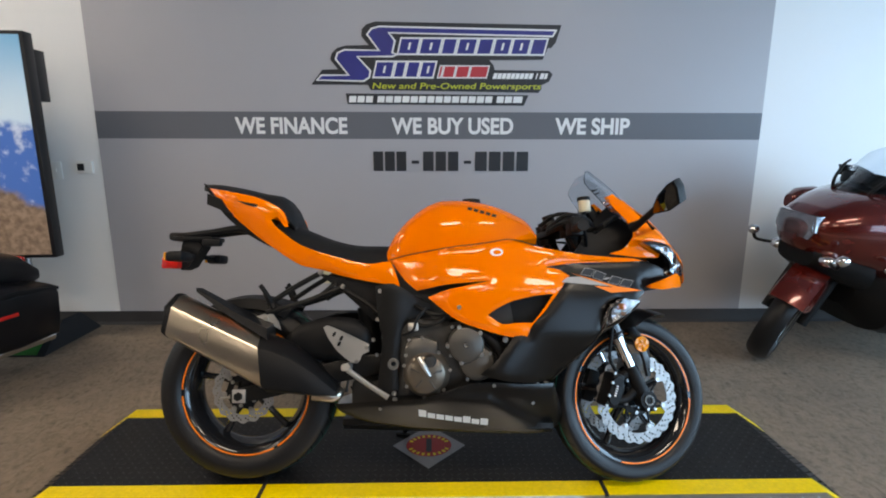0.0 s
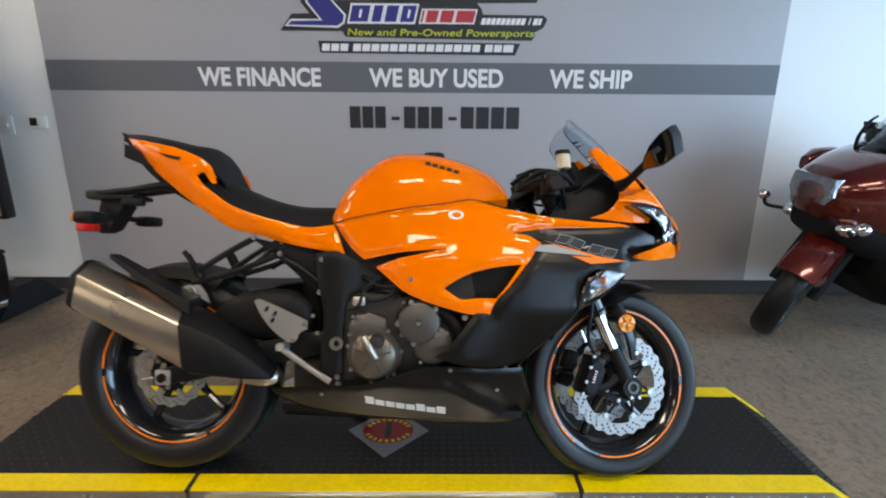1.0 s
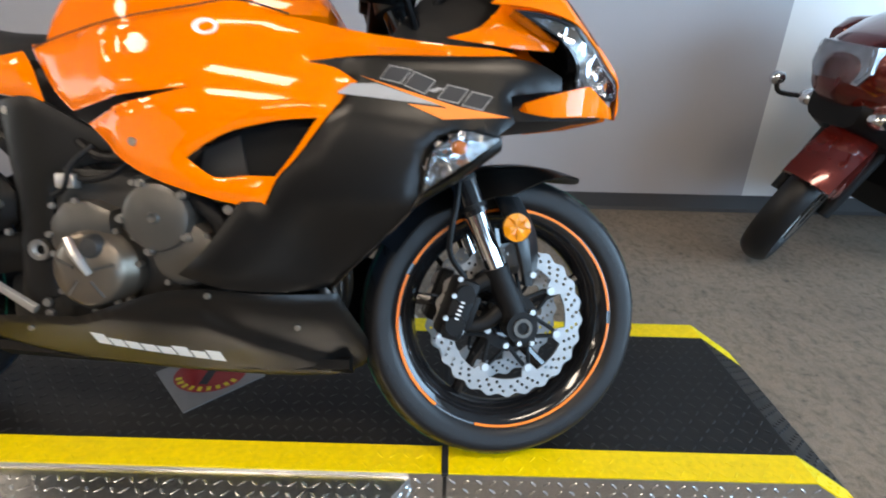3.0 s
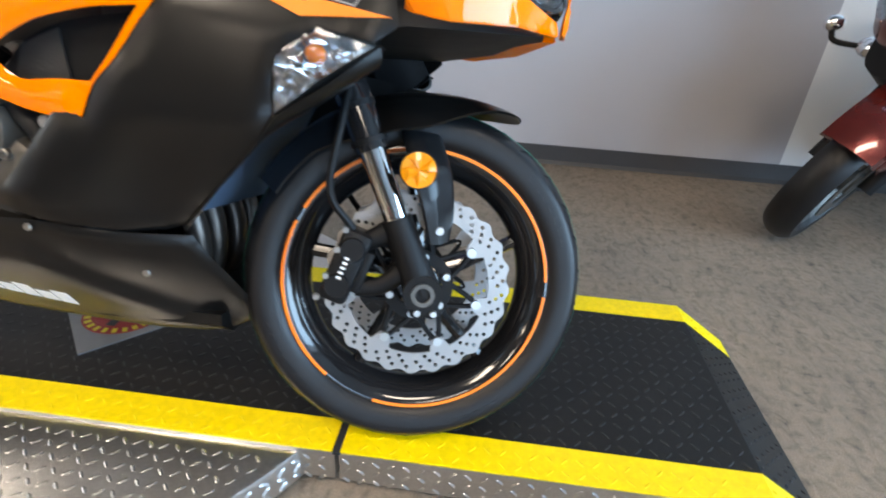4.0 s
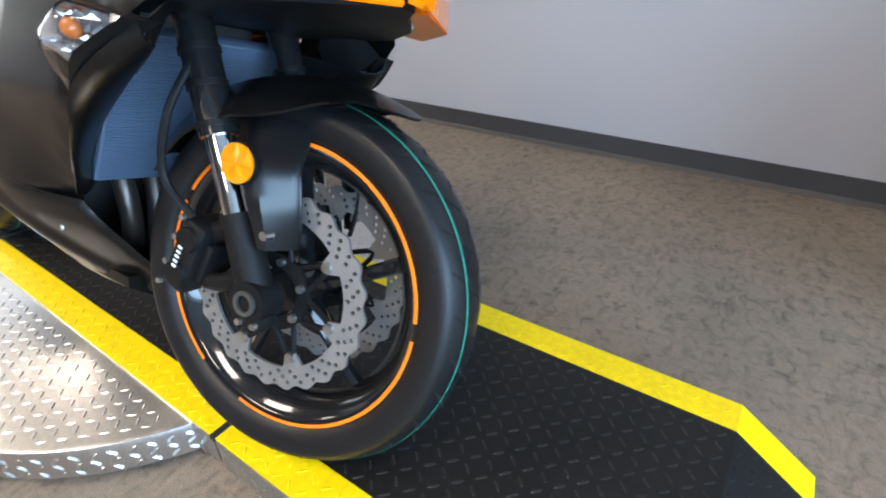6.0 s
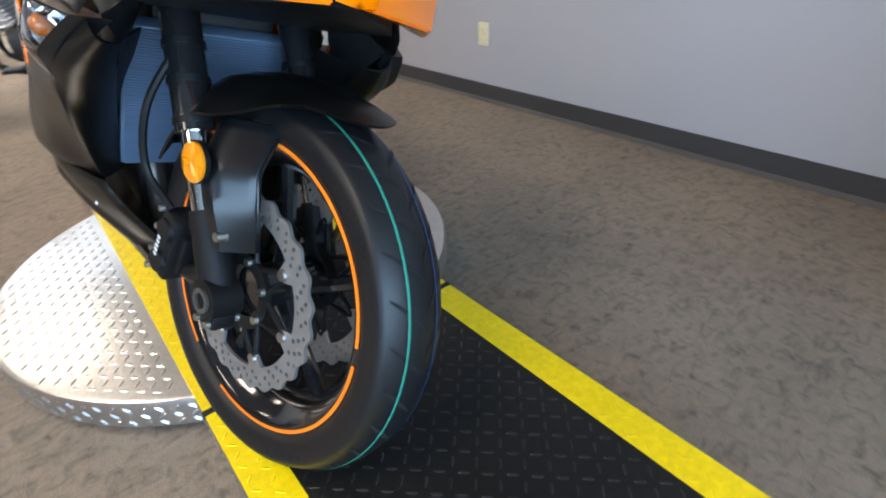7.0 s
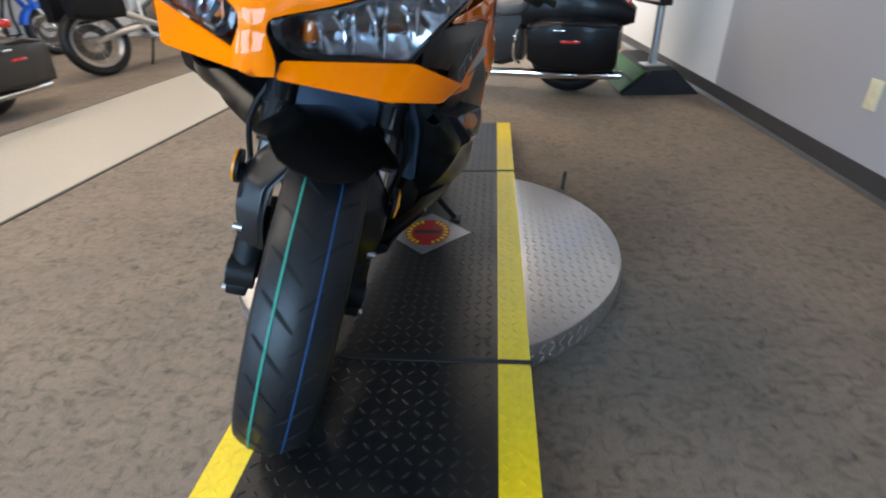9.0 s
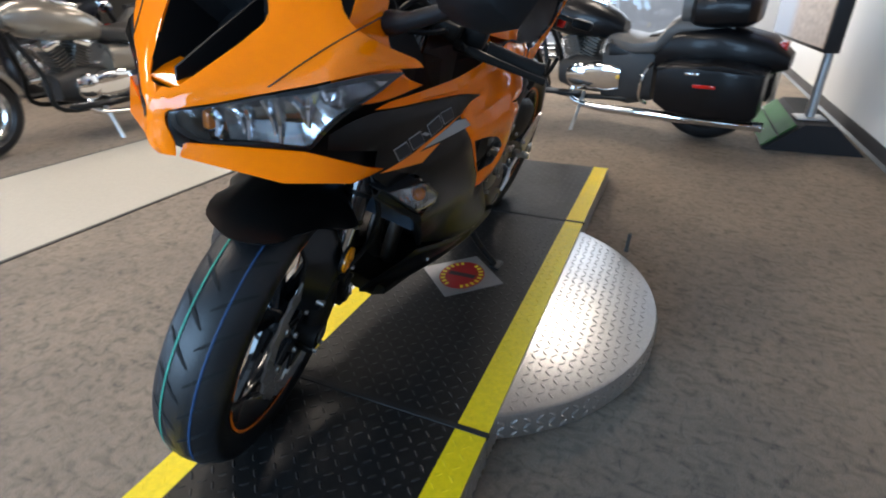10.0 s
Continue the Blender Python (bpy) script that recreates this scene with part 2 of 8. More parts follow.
M = dict(
    carpet=carpet_material(),
    tile=material("cream_vinyl_tile", (0.45, 0.41, 0.34), 0.5, vary=0.06, scale=3, fine=0.04, fine_scale=60),
    tile_edge=material("dark_floor_strip", (0.08, 0.07, 0.06), 0.6),
    wall_white=material("white_wall_paint", (0.74, 0.74, 0.73), 0.42, vary=0.03, scale=2, bump=0.08, bump_scale=250, rough_vary=0.05),
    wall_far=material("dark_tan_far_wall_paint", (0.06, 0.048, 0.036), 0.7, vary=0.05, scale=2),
    wall_grey=material("grey_wall_paint", (0.385, 0.376, 0.392), 0.36, vary=0.03, scale=2, bump=0.1, bump_scale=250, rough_vary=0.05),
    wall_band=material("slate_grey_band_paint", (0.125, 0.13, 0.145), 0.55, vary=0.04, scale=3, bump=0.1, bump_scale=250),
    ceiling=material("dark_painted_ceiling", (0.17, 0.165, 0.16), 0.9, vary=0.05, scale=6, fine=0.1, fine_scale=90),
    base=material("dark_rubber_cove", (0.045, 0.042, 0.042), 0.5, vary=0.2, scale=5, fine=0.1),
    white_vinyl=material("white_vinyl_lettering", (0.80, 0.80, 0.79), 0.45, vary=0.02),
    black_vinyl=material("black_vinyl_lettering", (0.018, 0.02, 0.024), 0.45, vary=0.1),
    blue_vinyl=material("deep_blue_vinyl", (0.022, 0.028, 0.21), 0.4, vary=0.35, scale=5),
    red_vinyl=material("red_vinyl", (0.50, 0.035, 0.05), 0.4, vary=0.1),
    lime_vinyl=material("yellow_green_vinyl", (0.52, 0.55, 0.05), 0.4, vary=0.05),
    plastic_white=material("white_plastic", (0.75, 0.74, 0.70), 0.35, vary=0.03),
    plastic_ivory=material("ivory_plastic", (0.70, 0.63, 0.42), 0.35, vary=0.03),
    black_plate=material("black_painted_tread_plate", (0.0105, 0.010, 0.0095), 0.44, spec=0.36, vary=0.35, scale=7, fine=0.2, fine_scale=120, rough_vary=0.12, bump=0.1),
    worn_lug=material("worn_black_tread", (0.016, 0.0155, 0.016), 0.38, spec=0.42, vary=0.3, scale=9),
    yellow=material("yellow_safety_paint", (0.90, 0.66, 0.002), 0.42, vary=0.10, scale=9, fine=0.08, fine_scale=90, bump=0.12),
    alu=material("bright_aluminium_tread_plate", (0.63, 0.63, 0.63), 0.31, metal=1.0, vary=0.10, scale=4, fine=0.08, fine_scale=160, rough_vary=0.04, bump=0.06, bump_scale=60),
    seam=material("black_seam_gap", (0.012, 0.012, 0.012), 0.7),
    orange=material("candy_orange_bodywork_paint", (1.0, 0.20, 0.0), 0.40, vary=0.03, scale=3, coat=0.9, spec=0.0, rough_vary=0.04),
    orange_line=material("orange_rim_tape", (0.95, 0.22, 0.01), 0.4, vary=0.05),
    satin=material("satin_black_bodywork", (0.0045, 0.0043, 0.0042), 0.31, metal=0.0, spec=0.40, vary=0.15, scale=4, rough_vary=0.05, fine=0.08, fine_scale=260, bump=0.04, bump_scale=500),
    black=material("textured_black_plastic", (0.0065, 0.0065, 0.007), 0.48, spec=0.22, vary=0.2, bump=0.25, bump_scale=500),
    satin_blade=material("satin_black_moulded_plastic", (0.005, 0.0055, 0.0065), 0.30, spec=0.5, vary=0.12, scale=5, rough_vary=0.05, bump=0.05, bump_scale=500),
    gloss_black=material("gloss_black_wheel_paint", (0.010, 0.010, 0.011), 0.14, vary=0.2, coat=0.6),
    frame=material("black_frame_paint", (0.009, 0.0085, 0.008), 0.40, spec=0.24, vary=0.2, scale=8, bump=0.08),
    rubber=material("tyre_rubber", (0.008, 0.008, 0.009), 0.42, spec=0.42, vary=0.25, scale=6, fine=0.12, fine_scale=200, bump=0.1, bump_scale=350),
    groove=material("tyre_groove_rubber", (0.006, 0.006, 0.006), 0.9),
    green=material("green_tyre_line", (0.015, 0.21, 0.14), 0.6, vary=0.3, scale=60),
    blue=material("blue_tyre_line", (0.008, 0.04, 0.11), 0.6, vary=0.3, scale=60),
    steel=material("brushed_disc_steel", (0.36, 0.355, 0.35), 0.50, metal=0.85, vary=0.1, scale=30),
    chrome=material("polished_chrome", (0.80, 0.80, 0.80), 0.08, metal=1.0, vary=0.05),
    bolt=material("zinc_bolt_steel", (0.45, 0.44, 0.42), 0.36, metal=1.0, vary=0.15, scale=80),
    muffler=material("brushed_titanium_muffler", (0.52, 0.46, 0.375), 0.29, metal=1.0, vary=0.08, scale=5, bump=0.05),
    engine=material("grey_cast_engine_paint", (0.105, 0.098, 0.088), 0.36, metal=0.55, vary=0.2, scale=20, bump=0.2, bump_scale=300),
    engine_dark=material("dark_engine_casting", (0.035, 0.034, 0.033), 0.5, metal=0.3, vary=0.3, scale=15, bump=0.25, bump_scale=250),
    bronze=material("bronze_clutch_cover", (0.165, 0.14, 0.112), 0.32, metal=0.7, vary=0.15, scale=14, bump=0.15),
    silver=material("silver_anodised_alloy", (0.62, 0.61, 0.59), 0.35, metal=0.9, vary=0.08),
    seat=material("black_grained_vinyl", (0.012, 0.012, 0.013), 0.55, spec=0.3, vary=0.2, bump=0.4, bump_scale=420),
    red_lens=material("red_tail_lens", (0.55, 0.015, 0.01), 0.12, vary=0.15, scale=40, coat=0.8),
    amber=material("amber_reflector", (0.80, 0.27, 0.005), 0.22, vary=0.25, scale=40, coat=0.4, spec=0.3),
    amber_bulb=material("amber_bulb", (0.85, 0.20, 0.02), 0.2, coat=0.8),
    lens=material("clear_lamp_lens", (0.92, 0.94, 0.96), 0.03, vary=0.0, clear=1.0, rough_vary=0.0),
    screen=material("tinted_windscreen", (0.80, 0.84, 0.88), 0.03, vary=0.0, clear=1.0, rough_vary=0.0),
    # mirror colour darkened to stand in for the dim room it reflects
    mirror=material("mirror_glass_dark_reflection", (0.10, 0.105, 0.115), 0.02, metal=1.0, vary=0.0, rough_vary=0.0),
    reflector=material("silvered_reflector", (0.85, 0.85, 0.86), 0.12, metal=1.0, vary=0.1, scale=50),
    lamp_silver=material("grey_lamp_housing", (0.42, 0.43, 0.45), 0.16, metal=1.0, vary=0.5, scale=30),
    header=material("dark_heat_stained_steel", (0.10, 0.085, 0.075), 0.38, metal=0.8, vary=0.3, scale=12),
    signal_silver=material("silvered_signal_facets", (0.66, 0.66, 0.67), 0.16, metal=0.8, vary=0.45, scale=60),
    fluid=material("cream_fluid_reservoir", (0.62, 0.55, 0.40), 0.35, vary=0.08),
    # black core and fins; the window's blue light is put into this colour
    radiator=material("radiator_core_blue_lit", (0.15, 0.21, 0.30), 0.42, metal=0.35, vary=0.2),
    sticker=material("silver_sticker_foil", (0.26, 0.26, 0.27), 0.4, metal=0.6, vary=0.2, scale=40),
    sticker_red=material("dark_red_sticker_print", (0.30, 0.012, 0.015), 0.35, vary=0.3, scale=30),
    sticker_yellow=material("yellow_sticker_print", (0.68, 0.52, 0.02), 0.35),
    grey_decal=material("grey_decal", (0.36, 0.35, 0.345), 0.4),
    maroon=material("deep_maroon_metallic_paint", (0.11, 0.008, 0.0045), 0.25, metal=0.45, vary=0.1, coat=1.0),
    paint_black=material("gloss_black_tank_paint", (0.005, 0.005, 0.006), 0.36, vary=0.1, coat=0.12, spec=0.25),
    paint_champ=material("champagne_tank_paint", (0.24, 0.21, 0.17), 0.3, metal=0.5, vary=0.1, coat=1.0),
    paint_blue=material("bright_blue_fender_plastic", (0.015, 0.12, 0.62), 0.3, vary=0.1, coat=0.4),
    paint_red=material("red_tank_paint", (0.42, 0.012, 0.012), 0.25, coat=1.0),
    leather=material("black_saddle_leather", (0.03, 0.028, 0.026), 0.42, vary=0.2, bump=0.3, bump_scale=120),
    leather_grey=material("grey_worn_saddle_leather", (0.10, 0.095, 0.09), 0.4, vary=0.2, bump=0.2, bump_scale=120),
    ramp_black=material("black_ramp_carpet", (0.014, 0.014, 0.016), 0.85, vary=0.3, fine=0.2),
    ramp_green=material("green_display_board", (0.012, 0.105, 0.015), 0.7, spec=0.2, vary=0.15),
    tv_black=material("black_display_casing", (0.012, 0.012, 0.013), 0.35),
    picture=picture_material(),
    glass=material("shop_window_glass", (0.95, 0.97, 0.97), 0.0, vary=0.0, clear=1.0, rough_vary=0.0),
    alu_frame=material("anodised_window_frame", (0.45, 0.45, 0.45), 0.4, metal=0.8),
    tube=emitter("fluorescent_diffuser", (1.0, 0.86, 0.72), 15.0),
    outside=material("outdoor_asphalt", (0.20, 0.20, 0.20), 0.9, vary=0.2, scale=2),
)

# ---- mesh builders ----
from mathutils.geometry import delaunay_2d_cdt


def link_mesh(name, bm, mats, parent=None, label="", smooth=True, matrix=None):
    bmesh.ops.recalc_face_normals(bm, faces=bm.faces)
    if smooth:
        for f in bm.faces:
            f.smooth = True
        for e in bm.edges:
            if len(e.link_faces) == 2 and e.calc_face_angle(0) > radians(38):
                e.smooth = False
    me = bpy.data.meshes.new(name)
    bm.to_mesh(me)
    bm.free()
    for mm in mats if isinstance(mats, (list, tuple)) else [mats]:
        me.materials.append(M[mm])
    ob = new(name, me)
    if matrix is not None:
        ob.matrix_basis = matrix
    if parent is not None:
        ob.parent = parent
    if label:
        ob["label"] = label
    return ob


def part(name, bm, mats, parent, label="", smooth=True, matrix=None):
    return link_mesh(name, bm, mats, parent, label, smooth, matrix)


def thing(name, label, category, matrix=None, group="", kind=""):
    ob = new(name)
    ob.empty_display_size = 0.05
    if matrix is not None:
        ob.matrix_basis = matrix
    return tagged(ob, label, category, group, kind)


def curve(xs, ys):
    """A smooth monotone curve through the given stations."""
    xs, ys = np.array(xs, float), np.array(ys, float)
    d = np.diff(ys) / np.diff(xs)
    m = np.r_[d[0], (d[:-1] + d[1:]) / 2, d[-1]]
    for k in range(1, len(xs) - 1):
        if d[k - 1] * d[k] <= 0:
            m[k] = 0

    def f(x):
        x = float(np.clip(x, xs[0], xs[-1]))
        k = int(np.clip(np.searchsorted(xs, x) - 1, 0, len(xs) - 2))
        h = xs[k + 1] - xs[k]
        t = (x - xs[k]) / h
        return float((2 * t**3 - 3 * t**2 + 1) * ys[k] + (t**3 - 2 * t**2 + t) * h * m[k] + (3 * t**2 - 2 * t**3) * ys[k + 1] + (t**3 - t**2) * h * m[k + 1])

    return f


def box(bm, c, size, m=None, bevel=0.0):
    r = bmesh.ops.create_cube(bm, size=1.0, matrix=(m or Matrix()) @ Matrix.Translation(c) @ Matrix.Diagonal((*size, 1)))
    if bevel:
        edges = list({e for v in r["verts"] for e in v.link_edges})
        bmesh.ops.bevel(bm, geom=edges, offset=bevel, segments=2, profile=0.5, affect="EDGES")
    return bm


def rod(bm, a, b, r0, r1=None, seg=12):
    a, b = Vector(a), Vector(b)
    q = (b - a).to_track_quat("Z", "Y").to_matrix().to_4x4()
    bmesh.ops.create_cone(bm, cap_ends=True, segments=seg, radius1=r0, radius2=r0 if r1 is None else r1, depth=(b - a).length,
                          matrix=Matrix.Translation((a + b) / 2) @ q)
    return bm


def ball(bm, c, size, seg=16, m=None):
    bmesh.ops.create_uvsphere(bm, u_segments=seg, v_segments=max(6, seg // 2), radius=1.0,
                              matrix=(m or Matrix()) @ Matrix.Translation(c) @ Matrix.Diagonal((*((size,) * 3 if isinstance(size, (int, float)) else size), 1)))
    return bm


def spline(pts, n=6):
    """Points smoothly through the given ones."""
    p = [Vector(q) for q in pts]
    p = [2 * p[0] - p[1], *p, 2 * p[-1] - p[-2]]
    out = []
    for k in range(1, len(p) - 2):
        for j in range(n):
            t = j / n
            out.append(0.5 * (2 * p[k] + (p[k + 1] - p[k - 1]) * t + (2 * p[k - 1] - 5 * p[k] + 4 * p[k + 1] - p[k + 2]) * t * t
                              + (3 * p[k] - p[k - 1] - 3 * p[k + 1] + p[k + 2]) * t**3))
    return out + [p[-2]]


def tube(bm, pts, r, seg=8, n=5, flat=1.0):
    """A bent tube; r may be a number or one radius for each given point."""
    path = spline(pts, n)
    rad = [r] * len(path) if isinstance(r, (int, float)) else [float(np.interp(i / n, range(len(r)), r)) for i in range(len(path))]
    rings, up = [], Vector((0, 1, 0.013))
    for k, q in enumerate(path):
        d = (path[min(k + 1, len(path) - 1)] - path[max(k - 1, 0)]).normalized()
        s = d.cross(up)
        if s.length < 1e-3:
            s = d.cross(Vector((1, 0, 0)))
        s.normalize()
        u = s.cross(d)
        rings.append([bm.verts.new(q + rad[k] * (math.cos(a) * s + flat * math.sin(a) * u)) for a in (2 * math.pi * i / seg for i in range(seg))])
    for a, b in zip(rings, rings[1:]):
        for i in range(seg):
            bm.faces.new((a[i], a[(i + 1) % seg], b[(i + 1) % seg], b[i]))
    bm.faces.new(rings[0])
    bm.faces.new(rings[-1][::-1])
    return bm


def loft(bm, rings, closed=True, caps=True):
    rows = [[bm.verts.new(p) for p in ring] for ring in rings]
    n = len(rows[0])
    for a, b in zip(rows, rows[1:]):
        for i in range(n if closed else n - 1):
            bm.faces.new((a[i], a[(i + 1) % n], b[(i + 1) % n], b[i]))
    if caps and closed:
        bm.faces.new(rows[0])
        bm.faces.new(rows[-1][::-1])
    return bm


def lathe(bm, profile, seg=48, start=0.0, stop=360.0, axis="Y"):
    """Turns (radius, along) about the axis; an open arc if start and stop say so."""
    full = stop - start >= 359.9
    count = seg if full else max(3, int(seg * (stop - start) / 360) + 1)
    rows = []
    for i in range(count):
        a = radians(start + (stop - start) * i / (count if full else count - 1))
        c, s = math.cos(a), math.sin(a)
        rows.append([bm.verts.new((r * c, y, r * s) if axis == "Y" else (r * c, r * s, y)) for r, y in profile])
    for i in range(count if full else count - 1):
        a, b = rows[i], rows[(i + 1) % count]
        for k in range(len(profile) - 1):
            bm.faces.new((a[k], a[k + 1], b[k + 1], b[k]))
    return bm


def inside(poly, x, y):
    hit = False
    for (x0, y0), (x1, y1) in zip(poly, poly[1:] + poly[:1]):
        if (y0 > y) != (y1 > y) and x < (x1 - x0) * (y - y0) / (y1 - y0) + x0:
            hit = not hit
    return hit


def edge_distance(poly, x, y):
    p = np.array(poly)
    q = np.roll(p, -1, 0)
    d = q - p
    t = np.clip((((x, y) - p) * d).sum(1) / np.maximum((d * d).sum(1), 1e-12), 0, 1)
    return float(np.sqrt((((p + t[:, None] * d) - (x, y)) ** 2).sum(1)).min())


def divide(poly, step):
    out = []
    for (x0, y0), (x1, y1) in zip(poly, poly[1:] + poly[:1]):
        n = max(1, int(math.ceil(math.hypot(x1 - x0, y1 - y0) / step)))
        out += [(x0 + (x1 - x0) * k / n, y0 + (y1 - y0) * k / n) for k in range(n)]
    return out


def smooth_poly(poly, n=3, sharp=50):
    """Rounds the gentle corners of an outline and keeps the sharp ones."""
    pts = [Vector(p) for p in poly]
    out = []
    for k, p in enumerate(pts):
        a, b = pts[k - 1], pts[(k + 1) % len(pts)]
        d0, d1 = p - a, b - p
        ang = math.degrees(d0.angle(d1, 0))
        if ang > sharp or ang < 3:
            out.append((p.x, p.y))
            continue
        s, e = p - 0.3 * d0, p + 0.3 * d1
        for j in range(n):
            t = j / (n - 1)
            q = (1 - t) ** 2 * s + 2 * t * (1 - t) * p + t * t * e
            out.append((q.x, q.y))
    return out


def sheet(bm, outline, place, thick, step=0.02, holes=(), roll=0.0, drop=0.0, signs=(1,), sharp=50):
    """A shell over an outline: place(u, v) gives each point; thickness goes inward (toward y = 0, or along place's third value)."""
    outline = divide(smooth_poly(outline, sharp=sharp), step)
    holes = [divide(smooth_poly(h, sharp=sharp), step) for h in holes]
    rings = [outline, *holes]
    pts, edges = [], []
    for ring in rings:
        k0 = len(pts)
        pts += ring
        edges += [(k0 + i, k0 + (i + 1) % len(ring)) for i in range(len(ring))]
    xs, ys = [p[0] for p in outline], [p[1] for p in outline]
    row = 0
    y = min(ys) + step * 0.5
    while y < max(ys):
        x = min(xs) + step * (0.5 if row % 2 else 0.1)
        while x < max(xs):
            if inside(outline, x, y) and not any(inside(h, x, y) for h in holes) and min(edge_distance(r, x, y) for r in rings) > 0.45 * step:
                pts.append((x, y))
            x += step
        y += step * 0.87
        row += 1
    verts, _, faces, *_ = delaunay_2d_cdt([Vector(p) for p in pts], edges, [], 0, 1e-6)
    keep = []
    for f in faces:
        cx, cy = sum(verts[i].x for i in f) / 3, sum(verts[i].y for i in f) / 3
        if inside(outline, cx, cy) and not any(inside(h, cx, cy) for h in holes):
            keep.append(f)
    for sign in signs:
        top, low = [], []
        for v in verts:
            d = min(edge_distance(r, v.x, v.y) for r in rings) if roll else 1.0
            sink = drop * max(0.0, 1 - d / roll) ** 2 if roll else 0.0
            p, n = place(v.x, v.y)
            p, n = Vector(p), Vector(n)
            q, w = p - n * sink, p - n * (thick + sink * 0.3)
            top.append(bm.verts.new((q.x, q.y * sign, q.z)))
            low.append(bm.verts.new((w.x, w.y * sign, w.z)))
        count = {}
        for f in keep:
            bm.faces.new([top[i] for i in f])
            bm.faces.new([low[i] for i in reversed(f)])
            for a, b in zip(f, [*f[1:], f[0]]):
                count[(a, b)] = count.get((a, b), 0) + 1
        for a, b in count:
            if (b, a) not in count:
                bm.faces.new((top[a], low[a], low[b], top[b]))
    for v in [v for v in bm.verts if not v.link_faces]:
        bm.verts.remove(v)
    return bm


def prism(bm, outline, y0, y1, holes=(), step=0.05, sharp=0):
    """A flat plate with the outline in x and z, from y0 to y1."""
    return sheet(bm, outline, lambda u, v: ((u, y0, v), (0, math.copysign(1, y0 - y1), 0)), abs(y1 - y0), step, holes, sharp=sharp)


def lettering(name, text, size_h, width, color, parent, x, z, y, bold=0.0, slant=0.0, label=""):
    """Raised vinyl words on the wall, fitted to a width and cap height."""
    cu = bpy.data.curves.new(name, "FONT")
    cu.body, cu.size, cu.extrude, cu.offset, cu.shear = text, 1.0, 0.0015, bold, slant
    tmp = new(name, cu)
    me = bpy.data.meshes.new_from_object(tmp.evaluated_get(bpy.context.evaluated_depsgraph_get()))
    bpy.data.objects.remove(tmp)
    co = np.array([v.co for v in me.vertices])
    lo, hi = co.min(0), co.max(0)
    for v in me.vertices:
        v.co = ((v.co.x - lo[0]) / (hi[0] - lo[0]) * width, (v.co.z - lo[2]) * -1.0, (v.co.y - lo[1]) / (hi[1] - lo[1]) * size_h)
    me.materials.append(M[color])
    ob = new(name, me)
    ob.location = (x, y, z)
    ob.parent = parent
    if label:
        ob["label"] = label
    return ob

# ---- the showroom ----
def wall_with_openings(name, mat, x0, x1, z0, z1, holes, thick, matrix, label):
    """A wall in the x-z plane of matrix, with rectangular openings through it."""
    xs = sorted({x0, x1, *[v for h in holes for v in h[:2]]})
    zs = sorted({z0, z1, *[v for h in holes for v in h[2:]]})
    bm = bmesh.new()
    for xa, xb in zip(xs, xs[1:]):
        for za, zb in zip(zs, zs[1:]):
            if not any(h[0] <= xa and xb <= h[1] and h[2] <= za and zb <= h[3] for h in holes):
                box(bm, ((xa + xb) / 2, thick / 2, (za + zb) / 2), (xb - xa, thick, zb - za))
    bmesh.ops.remove_doubles(bm, verts=bm.verts, dist=1e-5)
    return tagged(link_mesh(name, bm, mat, smooth=False, matrix=matrix), label, "wall", kind="structure")


bm = box(bmesh.new(), (0, 0, -0.06), (120, 120, 0.1))
tagged(link_mesh("ground", bm, "outside", smooth=False), "grey asphalt ground outside the shop", "ground", kind="structure")
bm = box(bmesh.new(), ((ROOM_X0 + ROOM_X1) / 2, (ROOM_Y0 + WALL_Y) / 2, -0.005), (ROOM_X1 - ROOM_X0, WALL_Y - ROOM_Y0, 0.01))
tagged(link_mesh("floor", bm, "carpet", smooth=False), "brown and grey mottled loop carpet floor", "floor", kind="structure")
bm = box(bmesh.new(), (0.3, 0, 0.002), (13.2, 1.20, 0.004))
walkway = tagged(link_mesh("floor_walkway", bm, "tile", smooth=False, matrix=pose(-1.0, -2.43, 0, 0, 0, -1.8)), "cream vinyl walkway across the carpeted floor", "floor", kind="structure")
for y in (-0.61, 0.61):
    part("edge_strip", box(bmesh.new(), (0.3, y, 0.003), (13.2, 0.02, 0.006)), "tile_edge", walkway, "dark joint strip", smooth=False)
bm = box(bmesh.new(), ((ROOM_X0 + ROOM_X1) / 2, (ROOM_Y0 + WALL_Y) / 2, CEIL + 0.05), (ROOM_X1 - ROOM_X0 + 0.3, WALL_Y - ROOM_Y0 + 0.3, 0.1))
tagged(link_mesh("ceiling", bm, "ceiling", smooth=False), "dark painted showroom ceiling", "ceiling", kind="structure")

north = wall_with_openings("wall_north", "wall_white", ROOM_X0, ROOM_X1, 0, CEIL, [], 0.15, pose(0, WALL_Y, 0),
                           "white painted wall with a grey painted sign panel")
PANEL = (-2.31, 2.268)
bm = box(bmesh.new(), (sum(PANEL) / 2, -0.0015, CEIL / 2 + 0.05), (PANEL[1] - PANEL[0], 0.003, CEIL - 0.1))
part("painted_panel", bm, "wall_grey", north, "light grey painted panel", smooth=False)
bm = box(bmesh.new(), (sum(PANEL) / 2, -0.003, 1.426), (PANEL[1] - PANEL[0], 0.003, 0.181))
part("painted_band", bm, "wall_band", north, "slate grey painted band", smooth=False)
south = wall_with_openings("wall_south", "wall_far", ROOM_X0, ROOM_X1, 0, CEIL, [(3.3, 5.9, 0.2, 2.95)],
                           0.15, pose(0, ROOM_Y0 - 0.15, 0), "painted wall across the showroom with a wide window")
